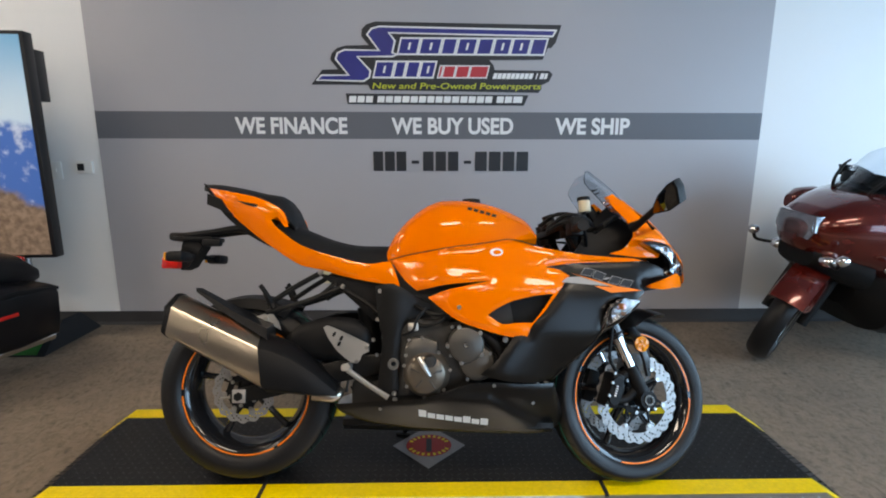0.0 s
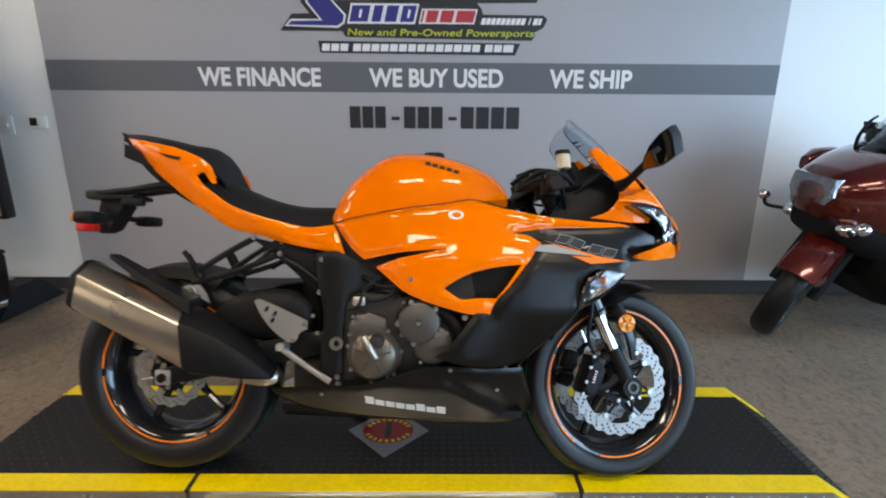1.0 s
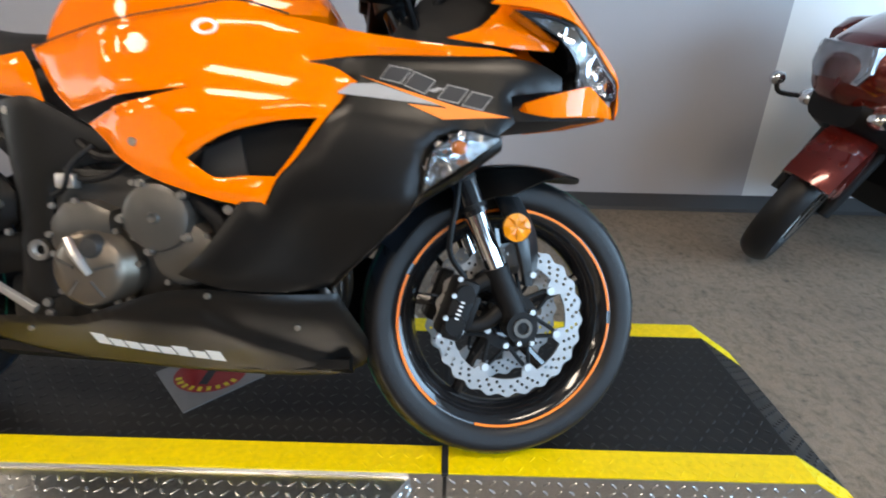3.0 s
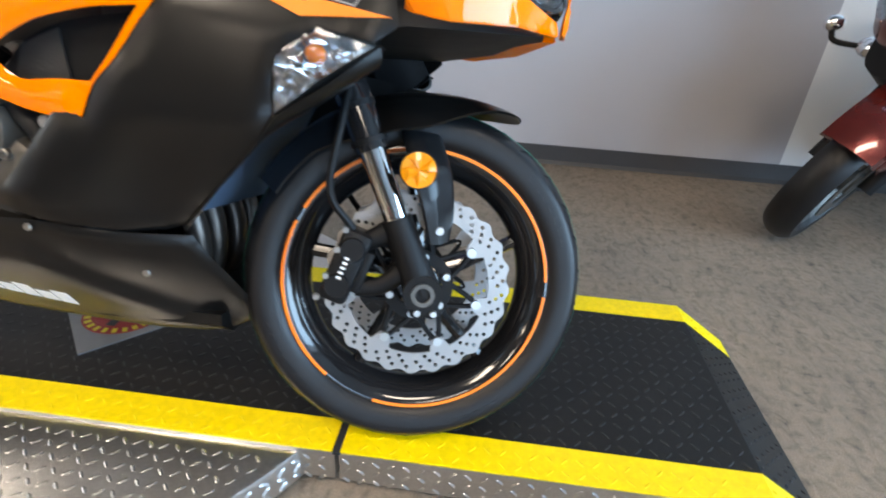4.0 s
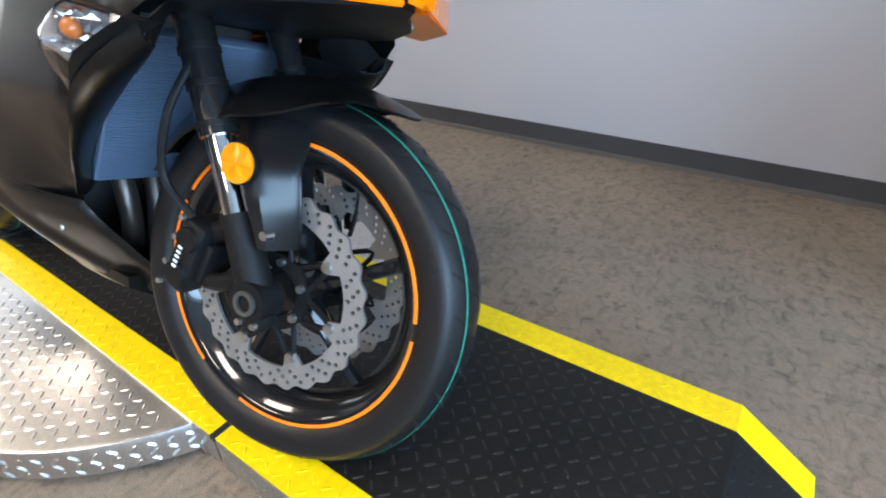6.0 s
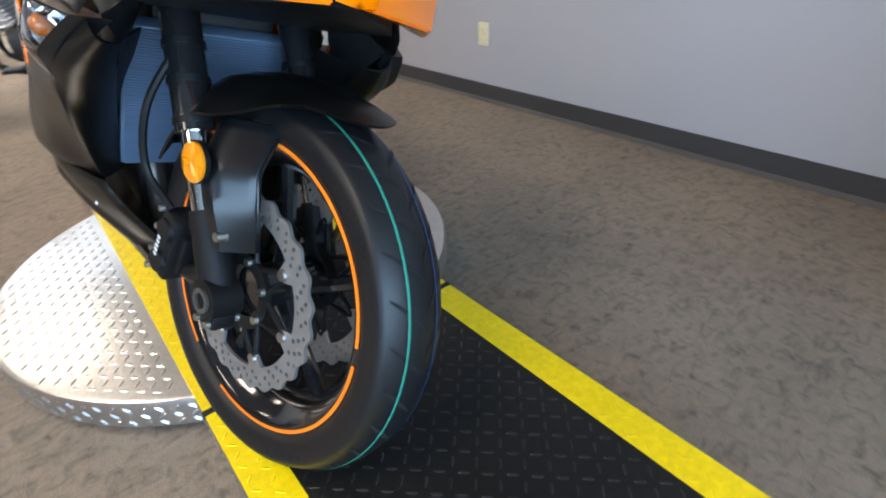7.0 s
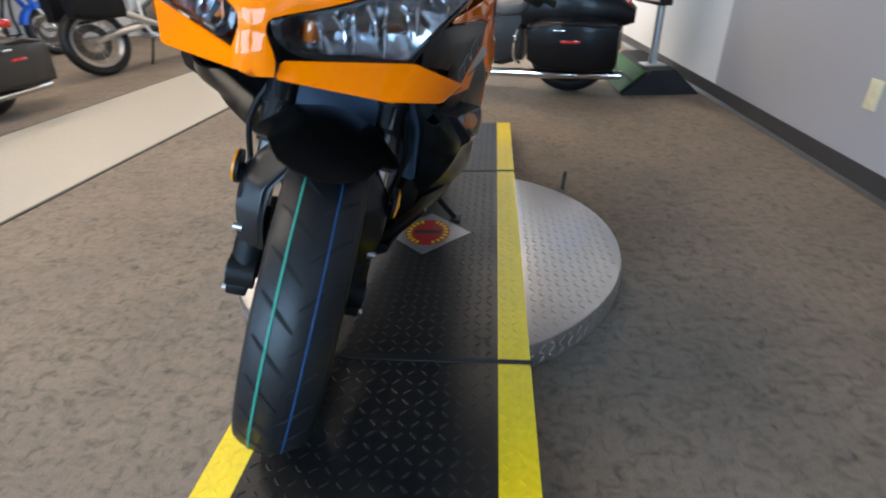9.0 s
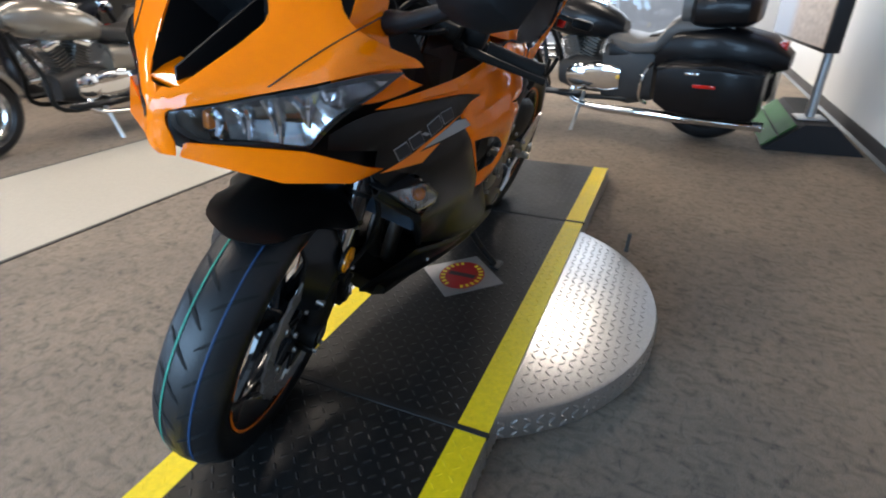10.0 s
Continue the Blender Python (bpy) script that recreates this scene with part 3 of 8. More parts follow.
west = wall_with_openings("wall_west", "wall_white", ROOM_Y0, WALL_Y, 0, CEIL, [(-2.3, 1.45, 0.1, 3.0)], 0.15, pose(ROOM_X0, 0, 0, 0, 0, 90),
                          "white end wall with a glazed shop front")
east = wall_with_openings("wall_east", "wall_white", ROOM_Y0, WALL_Y, 0, CEIL, [(-5.5, 0.6, 0.1, 2.9)], 0.15, pose(ROOM_X1 + 0.15, 0, 0, 0, 0, 90), "white wall with a wide window")
for n, (m, w, z0, z1) in enumerate([(pose(ROOM_X0 - 0.06, -0.425, 0, 0, 0, 90), 3.75, 0.1, 3.0), (pose(ROOM_X1 + 0.06, -2.45, 0, 0, 0, 90), 6.1, 0.1, 2.9), (pose(4.6, ROOM_Y0 - 0.06, 0), 2.6, 0.2, 2.95)]):
    bm = bmesh.new()
    for x in (-w / 2 + 0.025, 0, w / 2 - 0.025):
        box(bm, (x, 0, (z0 + z1) / 2), (0.05, 0.08, z1 - z0))
    for z in (z0 + 0.025, z1 - 0.025):
        box(bm, (0, 0, z), (w, 0.07, 0.05))
    win = tagged(link_mesh("window_%d" % (n + 1), bm, "alu_frame", smooth=False, matrix=m), "aluminium framed shop window", "window", kind="structure")
    for s in (-1, 1):
        pane = part("pane", box(bmesh.new(), (s * w / 4, 0.0, (z0 + z1) / 2), (w / 2 - 0.06, 0.006, z1 - z0 - 0.1)), "glass", win, smooth=False)
        pane.visible_shadow = False

bm = loft(bmesh.new(), [[(x, 0, 0), (x, 0, 0.1), (x, -0.004, 0.1), (x, -0.005, 0.02), (x, -0.018, 0.001)] for x in (ROOM_X0, ROOM_X1)])
tagged(link_mesh("baseboard", bm, "base", smooth=False, matrix=pose(0, WALL_Y - 0.0035, 0)), "dark rubber cove baseboard along the wall", "baseboard", kind="structure")

for x, y in ((-4.8, -5.2), (-1.0, -5.2), (1.5, -5.2), (-4.8, -2.0), (-1.0, -2.0), (1.5, -2.0), (-3.75, 0.25)):
    lamp = thing("ceiling_light", "fluorescent ceiling troffer with a white diffuser", "ceiling light", pose(x, y, CEIL), "ceiling lights")
    part("frame", box(bmesh.new(), (0, 0, -0.015), (1.24, 0.64, 0.03)), "plastic_white", lamp, smooth=False)
    part("diffuser", box(bmesh.new(), (0, 0, -0.033), (1.16, 0.56, 0.012)), "tube", lamp, "glowing white diffuser", smooth=False)

# wall sign: three slogans, the number as plain bars, the dealer's emblem as plain shapes
sign = thing("wall_lettering", "white and black vinyl lettering on the grey wall panel", "wall sign", pose(0, WALL_Y - 0.006, 0))
for text, x, w in (("WE FINANCE", -1.37, 0.764), ("WE BUY USED", -0.304, 0.839), ("WE SHIP", 0.826, 0.519)):
    lettering("slogan", text, 0.113, w, "white_vinyl", sign, x, 1.367, 0, bold=0.03)
def bars(parent, color, x, z, w, h, pattern, depth=0.002, y=0.0, slant=0.0, name="bar"):
    """Plain upright bars in place of brand marks or private writing."""
    total, at = sum(abs(p) for p in pattern), x
    for p in pattern:
        step = abs(p) / total * w
        if p > 0:
            lo, hi = at, at + step * 0.84
            bm = loft(bmesh.new(), [[(lo, yy, z), (hi, yy, z), (hi + slant * h, yy, z + h), (lo + slant * h, yy, z + h)] for yy in (y, y - depth)])
            part(name, bm, color, parent, smooth=False)
        at += step


for x, w, n in ((-0.434, 0.242, 3), (-0.088, 0.260, 3), (0.275, 0.387, 4)):
    bars(sign, "black_vinyl", x, 1.117, w, 0.134, [1] * n, name="number_bar")
for x in (-0.142, 0.222):
    part("number_dash", box(bmesh.new(), (x, -0.001, 1.178), (0.052, 0.002, 0.022)), "black_vinyl", sign, smooth=False)

emblem = thing("wall_emblem", "dealer emblem of blue, red and black slanted shapes on the wall", "wall sign", pose(0, WALL_Y - 0.006, 0))


def flat_shape(name, outline, color, y, label="", depth=0.002):
    return part(name, prism(bmesh.new(), outline, y - depth, y, step=0.2), color, emblem, label, smooth=False)


OUT = [(-0.838, 1.693), (-0.762, 1.789), (-0.656, 1.792), (-0.705, 1.855), (-0.694, 1.895), (-0.656, 1.928), (-0.599, 1.943), (-0.447, 1.947), (-0.493, 2.002), (-0.489, 2.046), (-0.459, 2.076), (-0.398, 2.094), (0.839, 2.079), (0.805, 1.969),
       (0.774, 1.932), (0.755, 1.936), (0.721, 1.859), (0.361, 1.855), (0.391, 1.822), (0.399, 1.792), (0.767, 1.789), (0.793, 1.767), (0.771, 1.719), (0.718, 1.693), (0.721, 1.671), (0.702, 1.645), (-0.44, 1.66), (-0.459, 1.693)]
flat_shape("backing", OUT, "black_vinyl", 0.0, "black backing shape")
flat_shape("outline_swoosh", [(-0.462, 2.013), (-0.428, 2.054), (-0.375, 2.068), (0.812, 2.05), (0.786, 2.002), (-0.303, 2.02), (-0.265, 1.976), (-0.284, 1.903), (-0.25, 1.888), (-0.288, 1.87), (-0.516, 1.87), (-0.432, 1.785), (-0.443, 1.737), (-0.485, 1.711),
                              (-0.808, 1.719), (-0.77, 1.759), (-0.595, 1.759), (-0.675, 1.855), (-0.66, 1.899), (-0.61, 1.921), (-0.387, 1.917)], "white_vinyl", -0.002, "white outline")
flat_shape("blue_swoosh", [(-0.448, 2.013), (-0.422, 2.044), (-0.374, 2.057), (0.793, 2.039), (0.779, 2.013), (-0.32, 2.028), (-0.278, 1.974), (-0.297, 1.896), (-0.269, 1.888), (-0.291, 1.881), (-0.532, 1.876), (-0.445, 1.782), (-0.453, 1.744), (-0.488, 1.722),
                           (-0.79, 1.726), (-0.765, 1.748), (-0.577, 1.751), (-0.662, 1.857), (-0.65, 1.891), (-0.608, 1.91), (-0.369, 1.909)], "blue_vinyl", -0.004, "deep blue swoosh")


def slanted_blocks(x, z, w, h, pattern, core, rim=0.011, slant=0.25):
    """A row of slanted blocks with a white rim, in place of the dealer's lettering."""
    total, at = sum(pattern), x
    for p in pattern:
        step = p / total * w
        for color, y, d, inset in (("white_vinyl", -0.002, 0.002, 0.0), (core, -0.004, 0.001, rim)):
            lo, hi, z0, z1 = at + inset, at + step - inset, z + inset, z + h - inset
            bm = loft(bmesh.new(), [[(lo + slant * (z0 - z), yy, z0), (hi + slant * (z0 - z), yy, z0), (hi + slant * (z1 - z), yy, z1), (lo + slant * (z1 - z), yy, z1)] for yy in (y, y - d)])
            block = part("slanted_block", bm, color, emblem, smooth=False)
            if core == "blue_vinyl" and inset and p > 0.9:
                cx = (lo + hi) / 2 + slant * h * 0.5
                part("counter", loft(bmesh.new(), [[(cx - 0.004 - slant * h * 0.2, yy, z + h * 0.3), (cx + 0.010 - slant * h * 0.2, yy, z + h * 0.3), (cx + 0.010 + slant * h * 0.2, yy, z + h * 0.7), (cx - 0.004 + slant * h * 0.2, yy, z + h * 0.7)] for yy in (-0.0052, -0.0058)]), "white_vinyl", emblem, smooth=False)
        at += step + 0.001


slanted_blocks(-0.262, 1.884, 0.985, 0.113, [1.1, 1.15, 0.8, 1.05, 0.85, 0.95, 1.0, 0.85], "blue_vinyl")
slanted_blocks(-0.428, 1.735, 0.41, 0.114, [1.2, 0.7, 0.85, 0.95], "blue_vinyl")
slanted_blocks(0.008, 1.737, 0.335, 0.084, [0.3, 0.9, 1.0, 1.35], "red_vinyl", 0.008)
bars(emblem, "white_vinyl", 0.385, 1.735, 0.37, 0.036, [1] * 9 + [-0.6, 0.3, -0.6, 1, 0.7], y=-0.002, slant=0.3, name="slanted_bar")
lettering("tagline", "New and Pre-Owned Powersports", 0.052, 1.145, "lime_vinyl", emblem, -0.428, 1.655, -0.003, bold=0.010, slant=0.15)["kind"] = "stuff"
flat_shape("backing", [(-0.61, 1.637), (-0.599, 1.568), (0.604, 1.56), (0.634, 1.629)], "black_vinyl", 0.0)
bars(emblem, "white_vinyl", -0.590, 1.578, 1.19, 0.042, [1, 1, 1, -0.4] + [1] * 14 + [-0.4] + [1, 1, 1.3], y=-0.003, slant=0.15, name="slanted_bar")

th = thing("thermostat", "white wall thermostat with a dark display", "thermostat", pose(-2.417, WALL_Y, 1.140))
part("body", box(bmesh.new(), (0, -0.012, 0), (0.108, 0.024, 0.085), bevel=0.006), "plastic_white", th)
part("display", box(bmesh.new(), (-0.022, -0.0255, 0.002), (0.045, 0.003, 0.048), bevel=0.001), "tv_black", th, "dark display")
ol = thing("wall_outlet", "ivory wall outlet plate near the floor", "outlet", pose(-0.778, WALL_Y, 0.366))
part("plate", box(bmesh.new(), (0, -0.006, 0), (0.075, 0.008, 0.118), bevel=0.003), "plastic_ivory", ol)
for z in (-0.027, 0.027):
    part("socket", box(bmesh.new(), (0, -0.0115, z), (0.032, 0.004, 0.028), bevel=0.001), "plastic_ivory", ol)
sw = thing("wall_switch", "white wall switch plate", "switch", pose(-2.62, WALL_Y, 1.120))
part("plate", box(bmesh.new(), (0, -0.005, 0), (0.075, 0.008, 0.118), bevel=0.003), "plastic_white", sw)
part("toggle", box(bmesh.new(), (0, -0.012, 0), (0.01, 0.01, 0.022)), "plastic_white", sw)

# broad display with a landscape picture on two poles
tv = thing("display_screen", "broad black framed display showing snowy mountains on a pole stand", "display", pose(-2.385, 1.305, 0, 0, 0, 3.7))
part("casing", box(bmesh.new(), (-0.71, 0.04, 1.265), (1.42, 0.08, 1.34), bevel=0.006), "tv_black", tv)
part("picture", box(bmesh.new(), (0, 0, 0), (1.375, 0.004, 1.295)), "picture", tv, "mountain landscape picture", smooth=False, matrix=pose(-0.71, -0.002, 1.265))
part("mount_box", box(bmesh.new(), (-0.06, 0.13, 1.70), (0.1, 0.1, 0.3), bevel=0.004), "tv_black", tv)
for x in (-0.25, -1.36):
    pole = part("pole", rod(bmesh.new(), (x, 0.10, 0.17 if x > -1 else 0.012), (x, 0.10, 1.5), 0.028), "alu_frame", tv, "grey metal pole")
    part("pole_clamp", box(bmesh.new(), (x, 0.095, 0.66), (0.09, 0.05, 0.07), bevel=0.006), "alu_frame", pole)
    part("pole_foot", box(bmesh.new(), (x, 0.10, 0.182 if x > -1 else 0.012), (0.16, 0.16, 0.012), bevel=0.003), "alu_frame", pole)

# wedge ramp with a green face behind the touring motorcycle
ramp = thing("display_ramp", "black wedge ramp with a bright green sloping face", "ramp", pose(0, 0, 0))
part("wedge", loft(bmesh.new(), [[(x, 1.14, 0.002), (x, 1.34, 0.175), (x, 1.50, 0.175), (x, 1.69, 0.002)] for x in (-3.4, -2.43)]), "ramp_black", ramp, smooth=False)
for k in range(2):
    a, b = 0.06 + 0.43 * k, 0.46 + 0.43 * k
    part("face_board", loft(bmesh.new(), [[(x, 1.126 + 0.20 * t - dy, 0.004 + 0.173 * t + dy) for t, dy in ((a, 0), (b, 0), (b, 0.005), (a, 0.005))] for x in (-3.38, -2.47)]), "ramp_green", ramp, "bright green board", smooth=False)

# ---- tread plate platform: turntable disc and a black strip with yellow edges, its ends sloping to the floor ----
TOP, HALF, LIP = 0.105, 0.30, 0.072
SEAM0, SEAM1, BEND0, BEND1, END0, END1 = -0.615, 0.578, -1.365, 1.345, -1.50, 1.49
DISC = (-0.03, 0.0, 0.615, 0.092)


def lugs(spots, length=0.026, width=0.0075, height=0.0020):
    """Raised lozenges of tread plate: one mesh from spots of (place, along, across, up)."""
    verts, faces = [], []
    for p, a, c, u in spots:
        p, a, c, u = (np.array(v) for v in (p, a, c, u))
        k = len(verts)
        for s, w, h in ((-0.5, 0, 0), (-0.22, 0.5, 0), (0.22, 0.5, 0), (0.5, 0, 0), (0.22, -0.5, 0), (-0.22, -0.5, 0), (-0.3, 0, 1), (0.3, 0, 1)):
            verts.append(tuple(p + a * s * length + c * w * width + u * h * height))
        faces += [(k, k + 1, k + 6), (k + 1, k + 2, k + 7, k + 6), (k + 2, k + 3, k + 7), (k + 3, k + 4, k + 7), (k + 4, k + 5, k + 6, k + 7), (k + 5, k, k + 6)]
    me = bpy.data.meshes.new("tread")
    me.from_pydata(verts, [], [tuple(reversed(f)) for f in faces])
    return me


def lug_part(spots, mat, parent, label="raised tread pattern", **kw):
    me = lugs(spots, **kw)
    me.materials.append(M[mat])
    ob = new("tread", me)
    ob.parent, ob["label"], ob["kind"] = parent, label, "stuff"
    return ob


def lug_grid(x0, x1, y0, y1, z, pitch=0.028, test=None, tilt=0.0, base=None):
    spots, r = [], math.sqrt(0.5)
    nx, ny = int((x1 - x0) / pitch), int((y1 - y0) / pitch)
    for i in range(nx + 1):
        for j in range(ny + 1):
            x, y = x0 + (i + 0.5) * pitch, y0 + (j + 0.5) * pitch
            if x > x1 - 0.008 or y > y1 - 0.008 or (test and not test(x, y)):
                continue
            s = 1 if (i + j) % 2 else -1
            spots.append(((x, y, z(x)), (r, s * r, 0), (-s * r, r, 0), (0, 0, 1)))
    return spots


def strip_height(x):
    if x > BEND1:
        return 0.006 + (TOP - 0.006) * (END1 - x) / (END1 - BEND1)
    if x < BEND0:
        return 0.006 + (TOP - 0.006) * (x - END0) / (BEND0 - END0)
    return TOP


platform = thing("display_platform", "black tread plate platform with yellow edges on a round turntable", "platform")
for x0, x1 in ((END0, SEAM0 - 0.004), (SEAM0 + 0.004, SEAM1 - 0.004), (SEAM1 + 0.004, END1)):
    xs = [x for x in (x0, BEND0, BEND1, x1) if x0 <= x <= x1]
    xs = sorted(set(xs))
    # plate: a folded sheet with side skirts
    bm = bmesh.new()
    loft(bm, [[(x, -HALF, 0.0 if abs(x) > 0.62 else 0.03), (x, -HALF, strip_height(x) - 0.001), (x, HALF, strip_height(x) - 0.001), (x, HALF, 0.0 if abs(x) > 0.62 else 0.03)] for x in xs])
    section = part("plate", bm, "alu", platform, "aluminium tread plate skirt", smooth=False)
    bm = loft(bmesh.new(), [[(x, -HALF + LIP, strip_height(x)), (x, HALF - LIP, strip_height(x)), (x, HALF - LIP, strip_height(x) - 0.003), (x, -HALF + LIP, strip_height(x) - 0.003)] for x in xs])
    part("black_top", bm, "black_plate", section, "black painted tread plate", smooth=False)
    for s in (-1, 1):
        ya, yb = sorted((s * HALF * 1.0005, s * (HALF - LIP)))
        bm = loft(bmesh.new(), [[(x, ya, strip_height(x) + 0.0004), (x, yb, strip_height(x) + 0.0004), (x, yb, strip_height(x) - 0.004), (x, ya, strip_height(x) - 0.004)] for x in xs])
        part("yellow_edge", bm, "yellow", section, "yellow painted edge", smooth=False)
        lug_part(lug_grid(x0, x1, ya, yb, lambda x: strip_height(x) + 0.0004), "yellow", section, "yellow painted tread", height=0.0010, length=0.020, width=0.006)
        spots = []
        k = 0
        x = x0 + 0.012
        while x < x1 - 0.01:
            for z in (0.03, 0.055, 0.08):
                if z < strip_height(x) - 0.014:
                    q = 1 if k % 2 else -1
                    spots.append(((x, s * (HALF + 0.0002), z), (0.7071, 0, q * 0.7071), (-q * 0.7071, 0, 0.7071), (0, s, 0)))
                    k += 1
            x += 0.028
        lug_part(spots, "alu", section, "aluminium tread on the skirt", length=0.02)
    lug_part(lug_grid(x0, x1, -HALF + LIP, HALF - LIP, strip_height), "worn_lug", section, "worn black tread", height=0.0012, length=0.022, width=0.0065)
for x in (SEAM0, SEAM1):
    part("seam_strip", box(bmesh.new(), (x, 0, TOP - 0.003), (0.015, 2 * HALF + 0.006, 0.0105), bevel=0.002), "seam", platform, "black joint strip", smooth=False)

cx, cy, R, DT = DISC
bm = lathe(bmesh.new(), [(0.001, DT), (R - 0.012, DT), (R - 0.003, DT - 0.003), (R, DT - 0.012), (R, 0.022), (R - 0.01, 0.018), (R - 0.05, 0.018), (R - 0.06, 0.0)], seg=96, axis="Z")
disc = part("turntable", bm, "alu", platform, "bright aluminium tread plate disc", matrix=pose(cx, cy, 0))
lug_part([s for s in lug_grid(-R, R, -R, R, lambda x: DT, pitch=0.025, test=lambda x, y: math.hypot(x, y) < R - 0.02 and abs(y + cy) > HALF + 0.01)], "alu", disc, "aluminium tread", height=0.0014, length=0.020, width=0.0058)
spots = []
for i in range(120):
    a = 2 * math.pi * i / 120
    out, side = (math.cos(a), math.sin(a), 0), (-math.sin(a), math.cos(a), 0)
    for j, z in enumerate((0.032, 0.051, 0.070)):
        q = 1 if (i + j) % 2 else -1
        spots.append(((R * out[0], R * out[1], z), (side[0] * 0.8, side[1] * 0.8, q * 0.6), (-q * 0.6 * side[0], -q * 0.6 * side[1], 0.8), out))
lug_part(spots, "alu", disc, "aluminium tread round the rim", length=0.024, width=0.010, height=0.0026)
part("pin", rod(rod(bmesh.new(), (-0.418, 0.486, DT), (-0.418, 0.486, DT + 0.012), 0.009), (-0.418, 0.486, DT + 0.01), (-0.405, 0.49, DT + 0.078), 0.007), "engine", disc, "steel locking pin")

st = thing("floor_sticker", "silver diamond sticker with a red oval on the black plate", "sticker", pose(-0.037, -0.004, TOP + 0.0026))
part("foil", loft(bmesh.new(), [[(-0.144, 0, z), (0, -0.146, z), (0.144, 0, z), (0, 0.146, z)] for z in (-0.0022, 0)]), "sticker", st, smooth=False)
part("ring", lathe(bmesh.new(), [(0.0, 0.0007), (1.0, 0.0007), (1.0, -0.001)], 40, axis="Z"), "sticker_red", st, "dark red ring", matrix=Matrix.Diagonal((0.090, 0.074, 1, 1)))
for k in range(22):
    a = 2 * math.pi * (k + 0.5) / 22
    if abs(math.sin(a)) > 0.25:
        part("print_bar", box(bmesh.new(), (0, 0, 0), (0.010, 0.015, 0.0006), pose(0.077 * math.cos(a), 0.062 * math.sin(a), 0.0012, 0, 0, math.degrees(a) - 90), ), "sticker_yellow", st, smooth=False)
part("oval", lathe(bmesh.new(), [(0.0, 0.0012), (1.0, 0.0012), (1.0, -0.001)], 40, axis="Z"), "sticker_red", st, "dark red oval", matrix=Matrix.Diagonal((0.064, 0.048, 1, 1)))
part("bar", box(bmesh.new(), (0, 0, 0.0014), (0.022, 0.09, 0.0006)), "black_vinyl", st, smooth=False)

# ---- the orange sport motorcycle, leaning on its stand ----
LEAN_DEG, BIKE_YAW, STEER, RAKE = -14.6, -2.06, 14.0, 23.5
bike = thing("sport_motorcycle", "orange and satin black sport motorcycle leaning on its side stand", "motorcycle",
             pose(0.0158, -0.1984, 0.1035, 0, 0, BIKE_YAW) @ pose(0, 0, 0, LEAN_DEG, 0, 0) @ Matrix.Scale(0.988, 4))
HEAD = Vector((-math.sin(radians(RAKE)), 0, math.cos(radians(RAKE))))
S = Matrix.Translation((0.786, 0, 0)) @ Matrix.Rotation(radians(STEER), 4, HEAD) @ Matrix.Translation((-0.786, 0, 0))

plan_w = curve([-0.9, -0.5, -0.25, -0.1, 0.05, 0.2, 0.32, 0.45, 0.55, 0.65, 0.72, 0.78, 0.84, 0.90], [0.06, 0.11, 0.135, 0.18, 0.230, 0.250, 0.248, 0.237, 0.224, 0.212, 0.194, 0.162, 0.11, 0.03])
high_w = curve([0.18, 0.25, 0.32, 0.40, 0.47, 0.55, 0.68, 0.76, 0.84, 0.90, 1.0], [0.50, 0.62, 0.75, 0.88, 0.95, 0.99, 1.0, 0.965, 0.92, 0.83, 0.58])
low_w = curve([-0.1, 0.05, 0.17, 0.27, 0.36, 0.44, 0.52, 0.60], [0.0, 0.015, 0.032, 0.010, -0.036, -0.042, -0.040, -0.03])


def body_w(x, z):
    """Half width of the fairing at a point of the side view; low down it flares amidships and tucks in towards the front."""
    crease = 0.012 * math.tanh((0.715 - 0.12 * (x - 0.3) - z) / 0.02) if 0.0 < x else 0.0
    return plan_w(x) * high_w(z) + crease * 0.5 + low_w(x) * min(1.2, max(0.0, (0.55 - z) / 0.155))


def raised(outline):
    """The side panels' outlines sit a little higher than their drawing between the belly and the tank line."""
    out = []
    for x, z in outline:
        k = min(1.0, max(0.0, (z - 0.40) / 0.06)) * min(1.0, max(0.0, (0.812 - z) / 0.07)) * (1.0 if x < 0.5 else 0.7)
        out.append((x + 0.006 * k, z + 0.018 * k))
    return out


def on_side(width, lift=0.0):
    def place(x, z):
        e = 0.004
        w = width(x, z)
        n = Vector((-(width(x + e, z) - w) / e, -1, -(width(x, z + e) - w) / e)).normalized()
        return (Vector((x, -w, z)) + n * lift), n
    return place


def panel(name, outline, mat, width, label="", thick=0.004, step=0.018, holes=(), roll=0.012, drop=0.005, lift=0.0, both=True, parent=None, sharp=50):
    made = []
    for s in (1, -1) if both else (1,):
        bm = sheet(bmesh.new(), outline, on_side(width, lift), thick, step, holes, roll, drop, (s,), sharp)
        made.append(part(name, bm, mat, parent or bike, label))
    return made


def bolts(parent, spots, r=0.006, h=0.005, axis=(0, -1, 0), name="bolt"):
    for p in spots:
        p = Vector(p)
        a = Vector(axis)
        bm = rod(bmesh.new(), p, p + a * h, r, r * 0.85, 10)
        rod(bm, p + a * h * 0.9, p + a * (h * 1.12), r * 0.5, r * 0.5, 6)
        part(name, bm, "bolt", parent)


